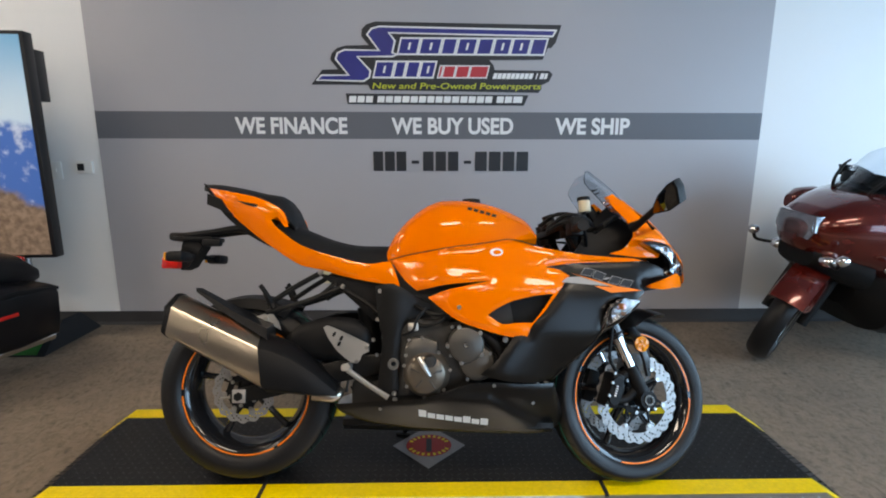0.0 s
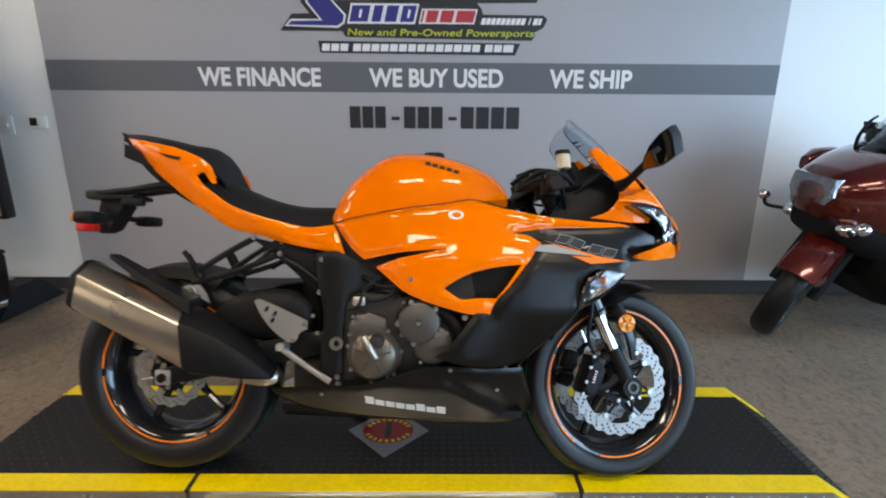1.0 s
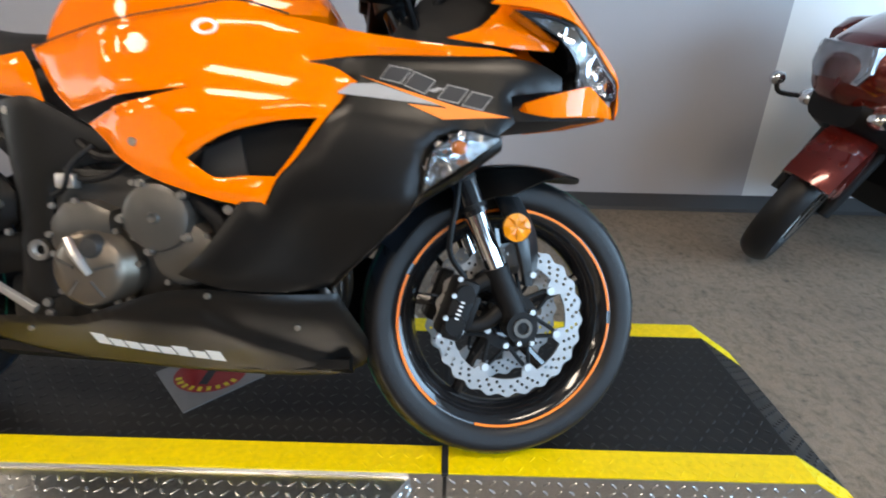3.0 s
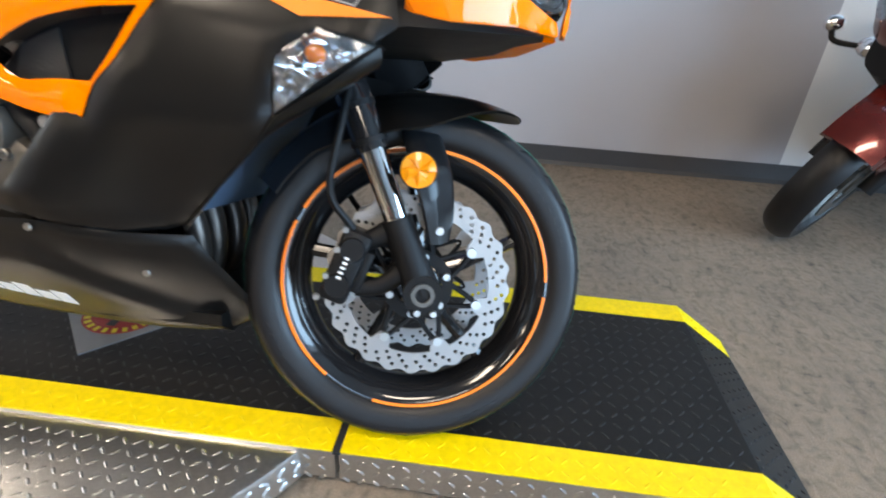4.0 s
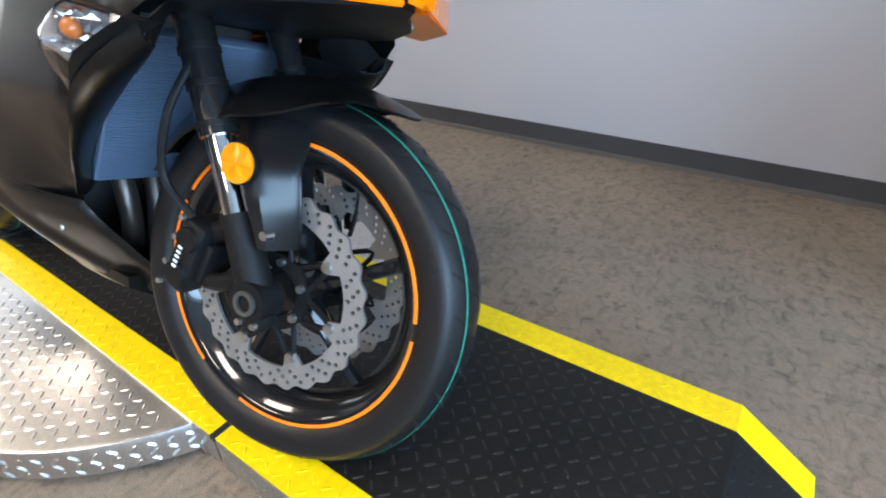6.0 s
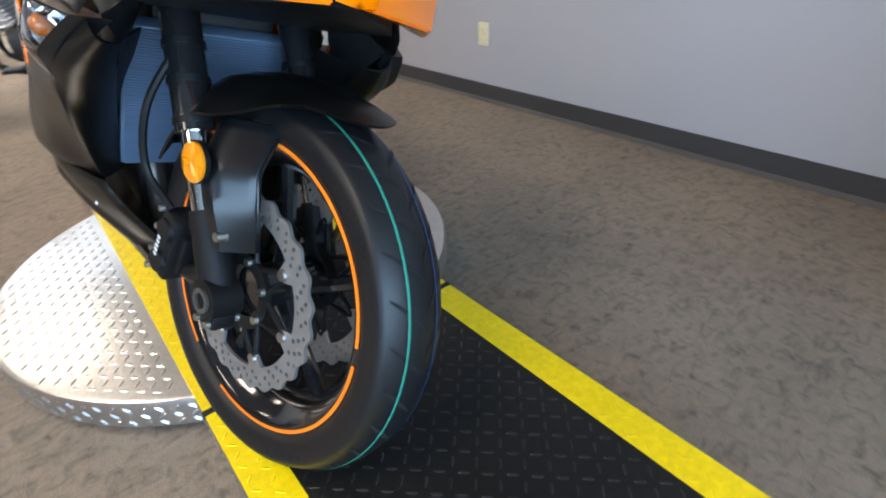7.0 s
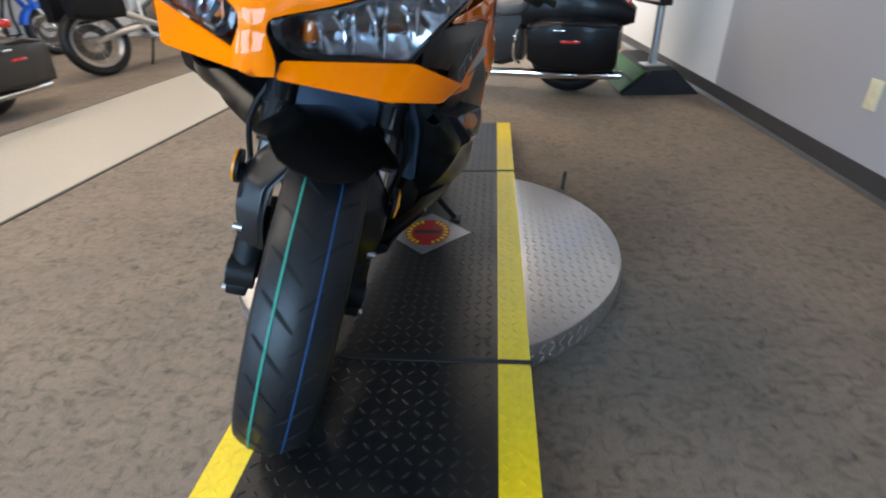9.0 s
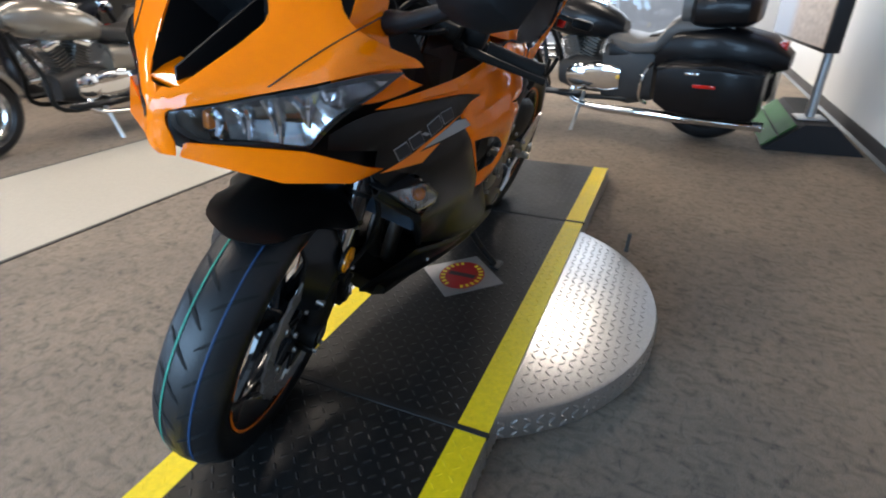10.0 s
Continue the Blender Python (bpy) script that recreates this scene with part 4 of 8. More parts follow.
# wheels
def tread_marks(R, crown, half, count, reach, sides=(-1, 1)):
    """Short slanting grooves cut across the tread, as dark slivers in the rubber."""
    bm = bmesh.new()
    for i in range(count):
        for s in sides:
            a0 = 2 * math.pi * (i + (0.5 if s > 0 else 0)) / count
            rows = []
            for k in range(6):
                t = k / 5
                y = s * (0.012 + (reach - 0.012) * t) * half
                a = a0 + 0.16 * t
                r = crown(abs(y)) + 0.0014
                w = 0.0044 * math.sin(math.pi * (0.12 + 0.76 * t)) / R
                rows.append([bm.verts.new((r * math.cos(b), y, r * math.sin(b))) for b in (a - w, a + w)])
            for p, q in zip(rows, rows[1:]):
                bm.faces.new((p[0], p[1], q[1], q[0]))
    return bm


def wheel(name, R, half, rim_half, matrix, label, disc_r, disc_in, sides, arcs, lines):
    """Cast wheel with five spokes; parts: tyre, stripes, discs."""
    q = rim_half
    bm = lathe(bmesh.new(), [(0.2335, -q), (0.2325, -q + 0.006), (0.214, -q + 0.012), (0.205, -q * 0.4), (0.203, 0), (0.205, q * 0.4), (0.214, q - 0.012), (0.2325, q - 0.006),
                             (0.2335, q), (0.226, q + 0.001), (0.214, q - 0.006), (0.200, q * 0.55), (0.188, 0.012), (0.186, 0), (0.188, -0.012), (0.200, -q * 0.55),
                             (0.214, -q + 0.006), (0.226, -q - 0.001), (0.2335, -q)], 72)
    rod(bm, (0, -0.055, 0), (0, 0.055, 0), 0.036, seg=24)
    rim = part(name, bm, "gloss_black", bike, label, matrix=matrix)
    for k in range(5):
        a = radians(72 * k + 20)
        pts = [(0.03 * math.cos(a), 0, 0.03 * math.sin(a)), (0.11 * math.cos(a + 0.03), 0, 0.11 * math.sin(a + 0.03)), (0.192 * math.cos(a + 0.08), 0, 0.192 * math.sin(a + 0.08))]
        part("spoke", tube(bmesh.new(), pts, [0.020, 0.0115, 0.013], seg=8, n=5), "gloss_black", rim)
    prof = [(0.228, q - 0.004), (0.240, half * 0.93), (0.258, half), (0.274, half * 0.99), (R - 0.017, half * 0.86), (R - 0.0075, half * 0.58), (R - 0.002, half * 0.28), (R, 0)]
    crown = curve([0, half * 0.28, half * 0.58, half * 0.86, half * 0.99], [R, R - 0.002, R - 0.0075, R - 0.017, 0.274])
    full = [(r, y) for r, y in prof] + [(r, -y) for r, y in reversed(prof[:-1])]
    fine = [(r.x, r.y) for r in spline([(a, b, 0) for a, b in full], 3)]
    part("tyre", lathe(bmesh.new(), fine, 96), "rubber", rim, "black sport tyre with slanting grooves")
    part("tread_groove", tread_marks(R, crown, half, 30, 0.86), "groove", rim)["kind"] = "stuff"
    for y, color in lines:
        bm = lathe(bmesh.new(), [(crown(abs(yy)) + 0.0016 + (0.0 if k in (0, 3) else 0.0003), yy) for k, yy in enumerate((y - 0.0018, y - 0.0008, y + 0.0008, y + 0.0018))], 96)
        part("tyre_line", bm, color, rim, "thin painted line round the tread")
    for y, s in ((-q - 0.0018, -1), (q + 0.0018, 1)):
        for a0, a1 in arcs:
            part("rim_stripe", lathe(bmesh.new(), [(0.2245, y + s * 0.0002), (0.2265, y + s * 0.0009), (0.2300, y + s * 0.0002), (0.2300, y - s * 0.0008), (0.2245, y - s * 0.0008)], 96, a0, a1), "orange_line", rim, "orange rim tape")
    bm = bmesh.new()
    for y in (-half * 1.003, half * 1.003):
        for a0, n in ((200, 7), (20, 7), (290, 5)):
            for j in range(n):
                a = radians(a0 + 4.5 * j)
                box(bm, (0, 0, 0), (0.007, 0.0012, 0.011), pose(0.262 * math.cos(a), y, 0.262 * math.sin(a)) @ Matrix.Rotation(-a, 4, "Y"))
    part("sidewall_marking", bm, "rubber", rim, smooth=False)["kind"] = "stuff"
    for s in sides:
        y = s * (0.066 if disc_r > 0.12 else 0.085)
        n = 12 if disc_r > 0.12 else 8
        ring = [((disc_r + 0.0035 * math.cos(2 * n * a)) * math.cos(a), (disc_r + 0.0035 * math.cos(2 * n * a)) * math.sin(a)) for a in (2 * math.pi * i / (n * 16) for i in range(n * 16))]
        inner = []
        tabs = 7
        for i in range(tabs * 12):
            a = 2 * math.pi * i / (tabs * 12) + 0.553
            rr = disc_in - (0.024 if i % 12 < 3 else 0.0)
            inner.append((rr * math.cos(a), rr * math.sin(a)))
        bores = []
        rows = (disc_in + 0.007, (disc_in + disc_r) / 2 - 0.001, disc_r - 0.009)
        count = 36 if disc_r > 0.12 else 24
        for j, rr in enumerate(rows):
            for i in range(count):
                a = 2 * math.pi * (i + j / 3) / count
                if j == 0 and i % 3 == 0:
                    continue
                bores.append([(rr * math.cos(a) + 0.0037 * math.cos(b), rr * math.sin(a) + 0.0037 * math.sin(b)) for b in (2 * math.pi * k / 7 for k in range(7))])
        bm = prism(bmesh.new(), ring, y - 0.0025, y + 0.0025, [inner, *bores], step=0.06)
        dd = part("brake_disc", bm, "steel", rim, "drilled wavy steel brake disc")
        carrier = part("disc_carrier", lathe(bmesh.new(), [(0.040, y - 0.004), (0.060, y - 0.004), (0.060, y + 0.004), (0.040, y + 0.004), (0.040, y - 0.004)], 32), "black", rim, "black disc carrier")
        for k in range(tabs):
            a = 2 * math.pi * (k * 12 + 1) / (tabs * 12) + 0.553
            tip = ((disc_in - 0.016) * math.cos(a), y, (disc_in - 0.016) * math.sin(a))
            bm = tube(bmesh.new(), [(0.052 * math.cos(a - 0.42), y, 0.052 * math.sin(a - 0.42)), tip, (0.052 * math.cos(a + 0.42), y, 0.052 * math.sin(a + 0.42))], 0.0045, 6, 6)
            part("carrier_arm", bm, "black", rim)
            b = math.pi / 3 * k + 0.37
            c = Vector((0.050 * math.cos(b), y, 0.050 * math.sin(b)))
            if k < 6:
                part("bolt", rod(bmesh.new(), c + Vector((0, s * 0.003, 0)), c + Vector((0, s * 0.010, 0)), 0.0075, 0.006, 10), "bolt", rim)
        for k in range(tabs):
            a = 2 * math.pi * (k * 12 + 1) / (tabs * 12) + 0.553
            c = Vector(((disc_in - 0.0155) * math.cos(a), y, (disc_in - 0.0155) * math.sin(a)))
            part("disc_button", rod(bmesh.new(), c + Vector((0, s * 0.003, 0)), c + Vector((0, s * 0.007, 0)), 0.0090, 0.0078, 14), "bolt", rim)
    return rim


front = wheel("front_wheel", 0.300, 0.060, 0.049, S @ pose(0.681, 0.0137, 0.300), "gloss black cast front wheel", 0.155, 0.121, (-1, 1),
              ((-106, -3), (4, 150), (156, 230)), ((-0.030, "green"), (0.022, "blue")))
rear = wheel("rear_wheel", 0.321, 0.088, 0.072, pose(-0.707, 0, 0.324), "gloss black cast rear wheel", 0.110, 0.083, (-1,),
             ((-58, 62), (67, 180), (186, 298)), ((-0.03, "green"), (0.03, "blue")))

# fork, drawn in the unsteered bike and turned with the bars
def fx(z):
    return 0.685 - 0.435 * (z - 0.300)


for s in (-1, 1):
    y = s * 0.096
    P = lambda z: (fx(z), y, z)  # noqa: E731
    bm = rod(bmesh.new(), P(0.515), P(0.93), 0.0265, seg=24)
    leg = part("fork_tube", bm, "gloss_black", bike, "black fork outer tube", matrix=S)
    for z in (0.525, 0.575, 0.62):
        part("fork_ring", rod(bmesh.new(), P(z), P(z + 0.008), 0.0285, seg=24), "black", leg)
    part("fork_slider", rod(bmesh.new(), P(0.40), P(0.52), 0.0205, seg=24), "chrome", leg, "polished fork slider")
    bm = rod(bmesh.new(), P(0.295), P(0.415), 0.027, 0.0245, 20)
    rod(bm, (0.685, y - s * 0.02, 0.300), (0.685, y + s * 0.026, 0.300), 0.031, seg=24)
    box(bm, (0.690, y + s * 0.006, 0.273), (0.046, 0.036, 0.022), bevel=0.004)
    tube(bm, [(fx(0.34) - 0.01, y - s * 0.004, 0.335), (0.62, y - s * 0.004, 0.305), (0.578, y - s * 0.004, 0.298)], [0.019, 0.015, 0.014], 10, 4, 0.8)
    tube(bm, [(fx(0.40) - 0.01, y - s * 0.004, 0.395), (0.60, y - s * 0.004, 0.378), (0.572, y - s * 0.004, 0.365)], [0.020, 0.016, 0.014], 10, 4, 0.8)
    part("axle_clamp", bm, "black", leg, "black cast axle clamp")
    bm = lathe(bmesh.new(), [(0.012, -0.004), (0.0185, -0.004), (0.0185, 0.004), (0.012, 0.004), (0.012, -0.004)], 24)
    part("axle_end", bm, "engine", leg, "hollow steel axle end", matrix=pose(0.685, y + s * 0.026, 0.300))
    for dx in (-0.012, 0.014):
        part("bolt", rod(bmesh.new(), (0.690 + dx, y + s * 0.024, 0.271), (0.690 + dx, y + s * 0.031, 0.271), 0.0058, 0.005, 10), "bolt", leg)
    # caliper behind the leg
    mc = pose(0.562, y - s * 0.012, 0.335, 0, 20, 0)
    bm = bmesh.new()
    box(bm, (0, 0, 0), (0.046, 0.074, 0.118), mc, bevel=0.009)
    for dz in (-0.03, 0.03):
        rod(bm, mc @ Vector((0.0, s * 0.034, dz)), mc @ Vector((0.0, s * 0.042, dz)), 0.0205, 0.018, 20)
    box(bm, (0.027, 0, 0), (0.018, 0.05, 0.07), mc, bevel=0.005)
    cal = part("brake_caliper", bm, "black", bike, "black four piston front brake caliper", matrix=S)
    bm = bmesh.new()
    for k in range(5):
        box(bm, (-0.002, s * 0.0435, -0.016 + 0.0080 * k), (0.0075, 0.0012, 0.0034), mc)
    part("marking_bars", bm, "white_vinyl", cal, "white marking", smooth=False)
    bolts(cal, [mc @ Vector((-0.021, s * 0.036, dz)) for dz in (-0.058, -0.022, 0.022, 0.055)], 0.0055, 0.006, (0, s, 0))
    tube_bm = tube(bmesh.new(), [mc @ Vector((-0.012, s * 0.03, 0.06)), (0.536, y + s * 0.040, 0.45), (0.546, y + s * 0.046, 0.54), (0.556, y + s * 0.010, 0.63)], 0.0058, 8, 5)
    part("brake_hose", tube_bm, "black", cal, "black rubber brake hose")

    # fender side blade with the reflector
    rear_x = curve([0.380, 0.44, 0.50, 0.54, 0.582], [0.688, 0.670, 0.648, 0.636, 0.628])
    fore_x = curve([0.380, 0.42, 0.47, 0.53, 0.582], [0.724, 0.727, 0.722, 0.706, 0.690])

    def bulge(x, z):
        u = (x - rear_x(z)) / (fore_x(z) - rear_x(z))
        return 0.126 - 0.003 * u - 0.068 * max(0.0, u - 0.42) - 0.18 * max(0, 0.44 - z) - 0.70 * max(0.0, z - 0.490)

    rings = []
    for k in range(19):
        z = 0.380 + 0.172 * k / 18
        a, b = rear_x(z), fore_x(z)
        xs_ = [a + (b - a) * f for f in (0, 0.08, 0.25, 0.45, 0.6, 0.75, 0.9, 1)]
        edge, wrap = bulge(b, z), min(1.0, max(0.06, (z - 0.384) / 0.10))
        outer = [(x, bulge(x, z) - (0.004 if x == a else 0)) for x in xs_] + [(b + 0.001 * wrap, edge - 0.003 * wrap), (b - 0.002 * wrap, edge - 0.006 * wrap)]
        inner = [(x - (0.005 if x > b else 0), y - 0.007) for x, y in reversed(outer)]
        rings.append([(x, s * y, z) for x, y in outer + inner])
    bl = part("fender_blade", loft(bmesh.new(), rings), "satin_blade", bike, "satin black fender support blade", matrix=S)
    part("bolt", rod(bmesh.new(), (0.703, s * 0.106, 0.402), (0.703, s * 0.1215, 0.402), 0.0075, 0.0062, 14), "bolt", bl)
    rc = Vector((0.662, s * 0.131, 0.492))
    bm = rod(bmesh.new(), rc + Vector((0, -s * 0.022, 0)), rc, 0.007, seg=10)
    rod(bm, rc + Vector((0, -s * 0.004, 0)), rc + Vector((0, s * 0.002, 0)), 0.0285, seg=28)
    part("reflector_back", bm, "black", bl)
    bm = bmesh.new()
    hub = bm.verts.new(rc + Vector((0, s * 0.0075, 0)))
    angles = [2 * math.pi * i / 24 for i in range(24)]
    mid = [bm.verts.new(rc + Vector((0.015 * math.cos(a), s * (0.0092 if k % 6 < 3 else 0.0050), 0.015 * math.sin(a)))) for k, a in enumerate(angles)]
    ring = [bm.verts.new(rc + Vector((0.0265 * math.cos(a), s * 0.0058, 0.0265 * math.sin(a)))) for a in angles]
    low = [bm.verts.new(v.co - Vector((0, s * 0.005, 0))) for v in ring]
    for k in range(24):
        n = (k + 1) % 24
        bm.faces.new((hub, mid[k], mid[n]))
        bm.faces.new((mid[k], ring[k], ring[n], mid[n]))
        bm.faces.new((ring[k], low[k], low[n], ring[n]))
    part("amber_reflector", bm, "amber", bl, "round amber side reflector", smooth=False)

# front fender over the tyre: a visor with flared wings above the blades and a rounded front edge
rings = []
for i in range(33):
    row = []
    for k in range(25):
        t = -1 + 2 * k / 24
        deg0 = 62 + 7 * t * t + 8 * max(0.0, (abs(t) - 0.75) / 0.25) ** 2
        deg = deg0 + (150 - deg0) * i / 32
        a = radians(deg)
        lobe = min(1.0, max(0.0, (deg - 64) / 34))
        lobe = lobe * lobe * (3 - 2 * lobe)
        wid = (0.078 + 0.016 * lobe - 0.014 * min(1, max(0, (deg - 112) / 20))) * (1 + 0.34 * math.exp(-((deg - 102) / 11) ** 2))
        dip = (0.010 + 0.056 * lobe - 0.02 * min(1, max(0, (deg - 112) / 20))) * abs(t) ** 2.2
        crease = 0.005 * math.exp(-((abs(t) - 0.55) / 0.1) ** 2) * lobe
        r = 0.322 + 0.006 * (1 - lobe) - dip + crease
        row.append((0.685 + r * math.cos(a), wid * t, 0.300 + r * math.sin(a)))
    low = [(0.685 + (x - 0.685) * 0.988, y * 0.975, 0.300 + (z - 0.300) * 0.988) for x, y, z in reversed(row)]
    rings.append(row + low)
part("front_fender", loft(bmesh.new(), rings), "satin", bike, "satin black front fender", matrix=S @ pose(0, 0.002, 0))

# swing arm, rear brake, axle
for s in (-1, 1):
    rings = []
    for x, z, h, w, y in ((-0.13, 0.445, 0.05, 0.035, 0.10), (-0.28, 0.42, 0.075, 0.03, 0.115), (-0.45, 0.385, 0.07, 0.026, 0.122), (-0.62, 0.335, 0.055, 0.024, 0.122), (-0.735, 0.312, 0.045, 0.022, 0.122)):
        rings.append([(x, s * y + dy * w / 2, z + dz * h / 2) for dy, dz in ((-1, -0.7), (-0.7, -1), (0.7, -1), (1, -0.7), (1, 0.7), (0.7, 1), (-0.7, 1), (-1, 0.7))])
    arm = part("swing_arm", loft(bmesh.new(), rings), "frame", bike, "black swing arm")
    part("axle_plate", box(bmesh.new(), (-0.703, s * 0.138, 0.318), (0.046, 0.008, 0.046), bevel=0.003), "silver", arm, "silver axle adjuster plate")
    part("axle_nut", rod(bmesh.new(), (-0.703, s * 0.141, 0.318), (-0.703, s * 0.150, 0.318), 0.015, seg=6), "frame" if s < 0 else "bolt", arm)
    part("adjuster", rod(bmesh.new(), (-0.725, s * 0.122, 0.312), (-0.775, s * 0.122, 0.306), 0.005), "bolt", arm)
bm = box(bmesh.new(), (0, 0, 0), (0.07, 0.05, 0.035), pose(-0.64, -0.095, 0.40, 0, 25, 0), bevel=0.006)
part("rear_caliper", bm, "black", bike, "black rear brake caliper")
tube(bm := bmesh.new(), [(-0.62, -0.115, 0.345), (-0.48, -0.125, 0.335), (-0.36, -0.13, 0.35)], 0.006, 8)
part("brake_rod", bm, "frame", bike)
# hugger over the rear tyre
rings = []
for i in range(15):
    a = radians(62 + 68 * (i / 14.0))
    rings.append([(-0.703 + rr * math.cos(a) * 1.0, y, 0.317 + rr * math.sin(a)) for rr, y in ((0.300, -0.104), (0.335, -0.085), (0.345, 0), (0.335, 0.085), (0.300, 0.104), (0.294, 0.098), (0.328, 0.08), (0.338, 0), (0.328, -0.08), (0.294, -0.098))])
part("rear_hugger", loft(bmesh.new(), rings), "black", bike, "black rear hugger fender")

# muffler and its black cover
def muffler_ring(x, z, h, k=1.0, out=0.0, skew=0.0):
    prof = ((-0.115, 0.80), (-0.15, 0.98), (-0.168, 1.0), (-0.188, 0.96), (-0.226, 0.52), (-0.231, 0.42), (-0.236, -0.70), (-0.232, -0.84), (-0.215, -0.97), (-0.20, -1.0), (-0.12, -0.85), (-0.105, 0.0))
    return [Vector((x + skew * f, -0.165 + (y + 0.165) * k - out, z + f * h * k)) for y, f in prof]


can = part("muffler", loft(bmesh.new(), [muffler_ring(-0.905, 0.597, 0.070, skew=0.012), muffler_ring(-0.75, 0.522, 0.080), muffler_ring(-0.598, 0.448, 0.092, skew=-0.012)]), "muffler", bike, "brushed warm silver exhaust muffler")
part("end_cap", loft(bmesh.new(), [muffler_ring(-0.903, 0.596, 0.0715, 1.012, skew=0.012), muffler_ring(-0.918, 0.603, 0.069, skew=0.012), muffler_ring(-0.927, 0.608, 0.052, 0.85)]), "black", can, "black muffler end cap")
part("outlet", rod(bmesh.new(), (-0.922, -0.17, 0.606), (-0.942, -0.17, 0.616), 0.022, seg=20), "engine_dark", can)
part("front_band", loft(bmesh.new(), [muffler_ring(-0.602, 0.450, 0.092, 1.015, skew=-0.012), muffler_ring(-0.586, 0.442, 0.093, 1.015, skew=-0.012)]), "black", can)
bm = loft(bmesh.new(), [muffler_ring(-0.590, 0.446, 0.097, 1.02, skew=-0.012), muffler_ring(-0.50, 0.422, 0.078, 1.0, 0.003), muffler_ring(-0.42, 0.386, 0.054, 0.90, 0.002), muffler_ring(-0.352, 0.346, 0.018, 0.6, 0.0)])
cover = part("exhaust_cover", bm, "black", bike, "black plastic exhaust cover")
part("cover_strip", loft(bmesh.new(), [[(-0.850, -0.12, 0.688), (-0.850, -0.165, 0.690), (-0.845, -0.172, 0.676), (-0.845, -0.12, 0.668)], [(-0.72, -0.12, 0.622), (-0.72, -0.178, 0.614), (-0.715, -0.186, 0.588), (-0.715, -0.12, 0.58)], [(-0.59, -0.12, 0.570), (-0.59, -0.20, 0.556), (-0.585, -0.21, 0.52), (-0.585, -0.12, 0.52)]]), "black", cover)
part("bolt", rod(bmesh.new(), (-0.47, -0.226, 0.395), (-0.47, -0.232, 0.395), 0.006), "frame", cover)
tube(bm := bmesh.new(), [(-0.40, -0.10, 0.345), (-0.36, -0.14, 0.335), (-0.38, -0.16, 0.328), (-0.44, -0.165, 0.335)], 0.022, 12)
part("pipe_end", bm, "muffler", bike, "bare exhaust pipe end")
part("muffler_bracket", prism(bmesh.new(), [(-0.66, 0.588), (-0.625, 0.60), (-0.595, 0.60), (-0.575, 0.575), (-0.565, 0.545), (-0.60, 0.565)], -0.135, -0.128), "silver", bike, "small silver bracket")
bolts(bike, [(-0.617, -0.136, 0.583)], 0.010)

# rider's seat, pillion hump, tail cowl
def saddle(top, low, half, xs, n=11, power=2.6):
    rings = []
    for x in xs:
        zt, zl, w = top(x), low(x), half(x)
        ring = []
        for k in range(n):
            t = -1 + 2 * k / (n - 1)
            ring.append((x, w * t * (1 - 0.05 * abs(t) ** 3), zl + (zt - zl) * (1 - abs(t) ** power)))
        rings.append(ring + [(x, w * 0.9, zl - 0.012), (x, -w * 0.9, zl - 0.012)])
    return rings


st_top = curve([-0.60, -0.535, -0.497, -0.391, -0.286, -0.19], [0.935, 0.915, 0.899, 0.861, 0.846, 0.846])
st_low = curve([-0.60, -0.535, -0.497, -0.391, -0.286, -0.19], [0.912, 0.865, 0.838, 0.806, 0.775, 0.782])
st_half = curve([-0.60, -0.535, -0.45, -0.35, -0.25, -0.19], [0.10, 0.118, 0.130, 0.134, 0.122, 0.10])
part("rider_seat", loft(bmesh.new(), saddle(st_top, st_low, st_half, np.linspace(-0.60, -0.185, 16))), "seat", bike, "black grained vinyl rider seat")
pl_top = curve([-0.895, -0.85, -0.733, -0.65, -0.606, -0.567, -0.545, -0.535], [1.076, 1.075, 1.055, 1.036, 1.030, 0.998, 0.957, 0.925])
pl_low = curve([-0.895, -0.80, -0.674, -0.60, -0.562, -0.535], [1.060, 1.034, 1.008, 0.975, 0.940, 0.905])
pl_half = curve([-0.895, -0.80, -0.68, -0.58, -0.535], [0.045, 0.085, 0.110, 0.105, 0.095])
part("pillion_seat", loft(bmesh.new(), saddle(pl_top, pl_low, pl_half, np.linspace(-0.895, -0.536, 16), power=3.2)), "seat", bike, "black pillion seat hump")
tail_w = lambda x, z: curve([-0.9, -0.80, -0.65, -0.5, -0.3, -0.15, -0.05], [0.055, 0.095, 0.122, 0.133, 0.142, 0.165, 0.185])(x) - 0.18 * max(0, 0.80 + 0.55 * (-0.45 - x) - z) + 0.006 * math.tanh((z - 0.86 - 0.6 * (-0.55 - x)) / 0.02)  # noqa: E731
TAIL = [(-0.868, 1.052), (-0.80, 1.040), (-0.674, 1.014), (-0.60, 0.985), (-0.562, 0.956), (-0.548, 0.906), (-0.562, 0.905), (-0.590, 0.942), (-0.612, 0.930), (-0.590, 0.900),
        (-0.507, 0.838), (-0.408, 0.808), (-0.269, 0.774), (-0.185, 0.785), (-0.170, 0.76), (-0.150, 0.70), (-0.211, 0.708), (-0.349, 0.728), (-0.429, 0.754), (-0.508, 0.767), (-0.568, 0.803), (-0.669, 0.871), (-0.771, 0.951)]
panel("tail_cowl", TAIL, "orange", tail_w, "glossy orange tail cowl", step=0.016, roll=0.014, drop=0.006)
panel("tail_trim", [(-0.66, 0.985), (-0.74, 1.0), (-0.70, 0.982), (-0.665, 0.975)], "black", tail_w, "small dark marking", thick=0.0008, lift=0.001, roll=0, step=0.02)
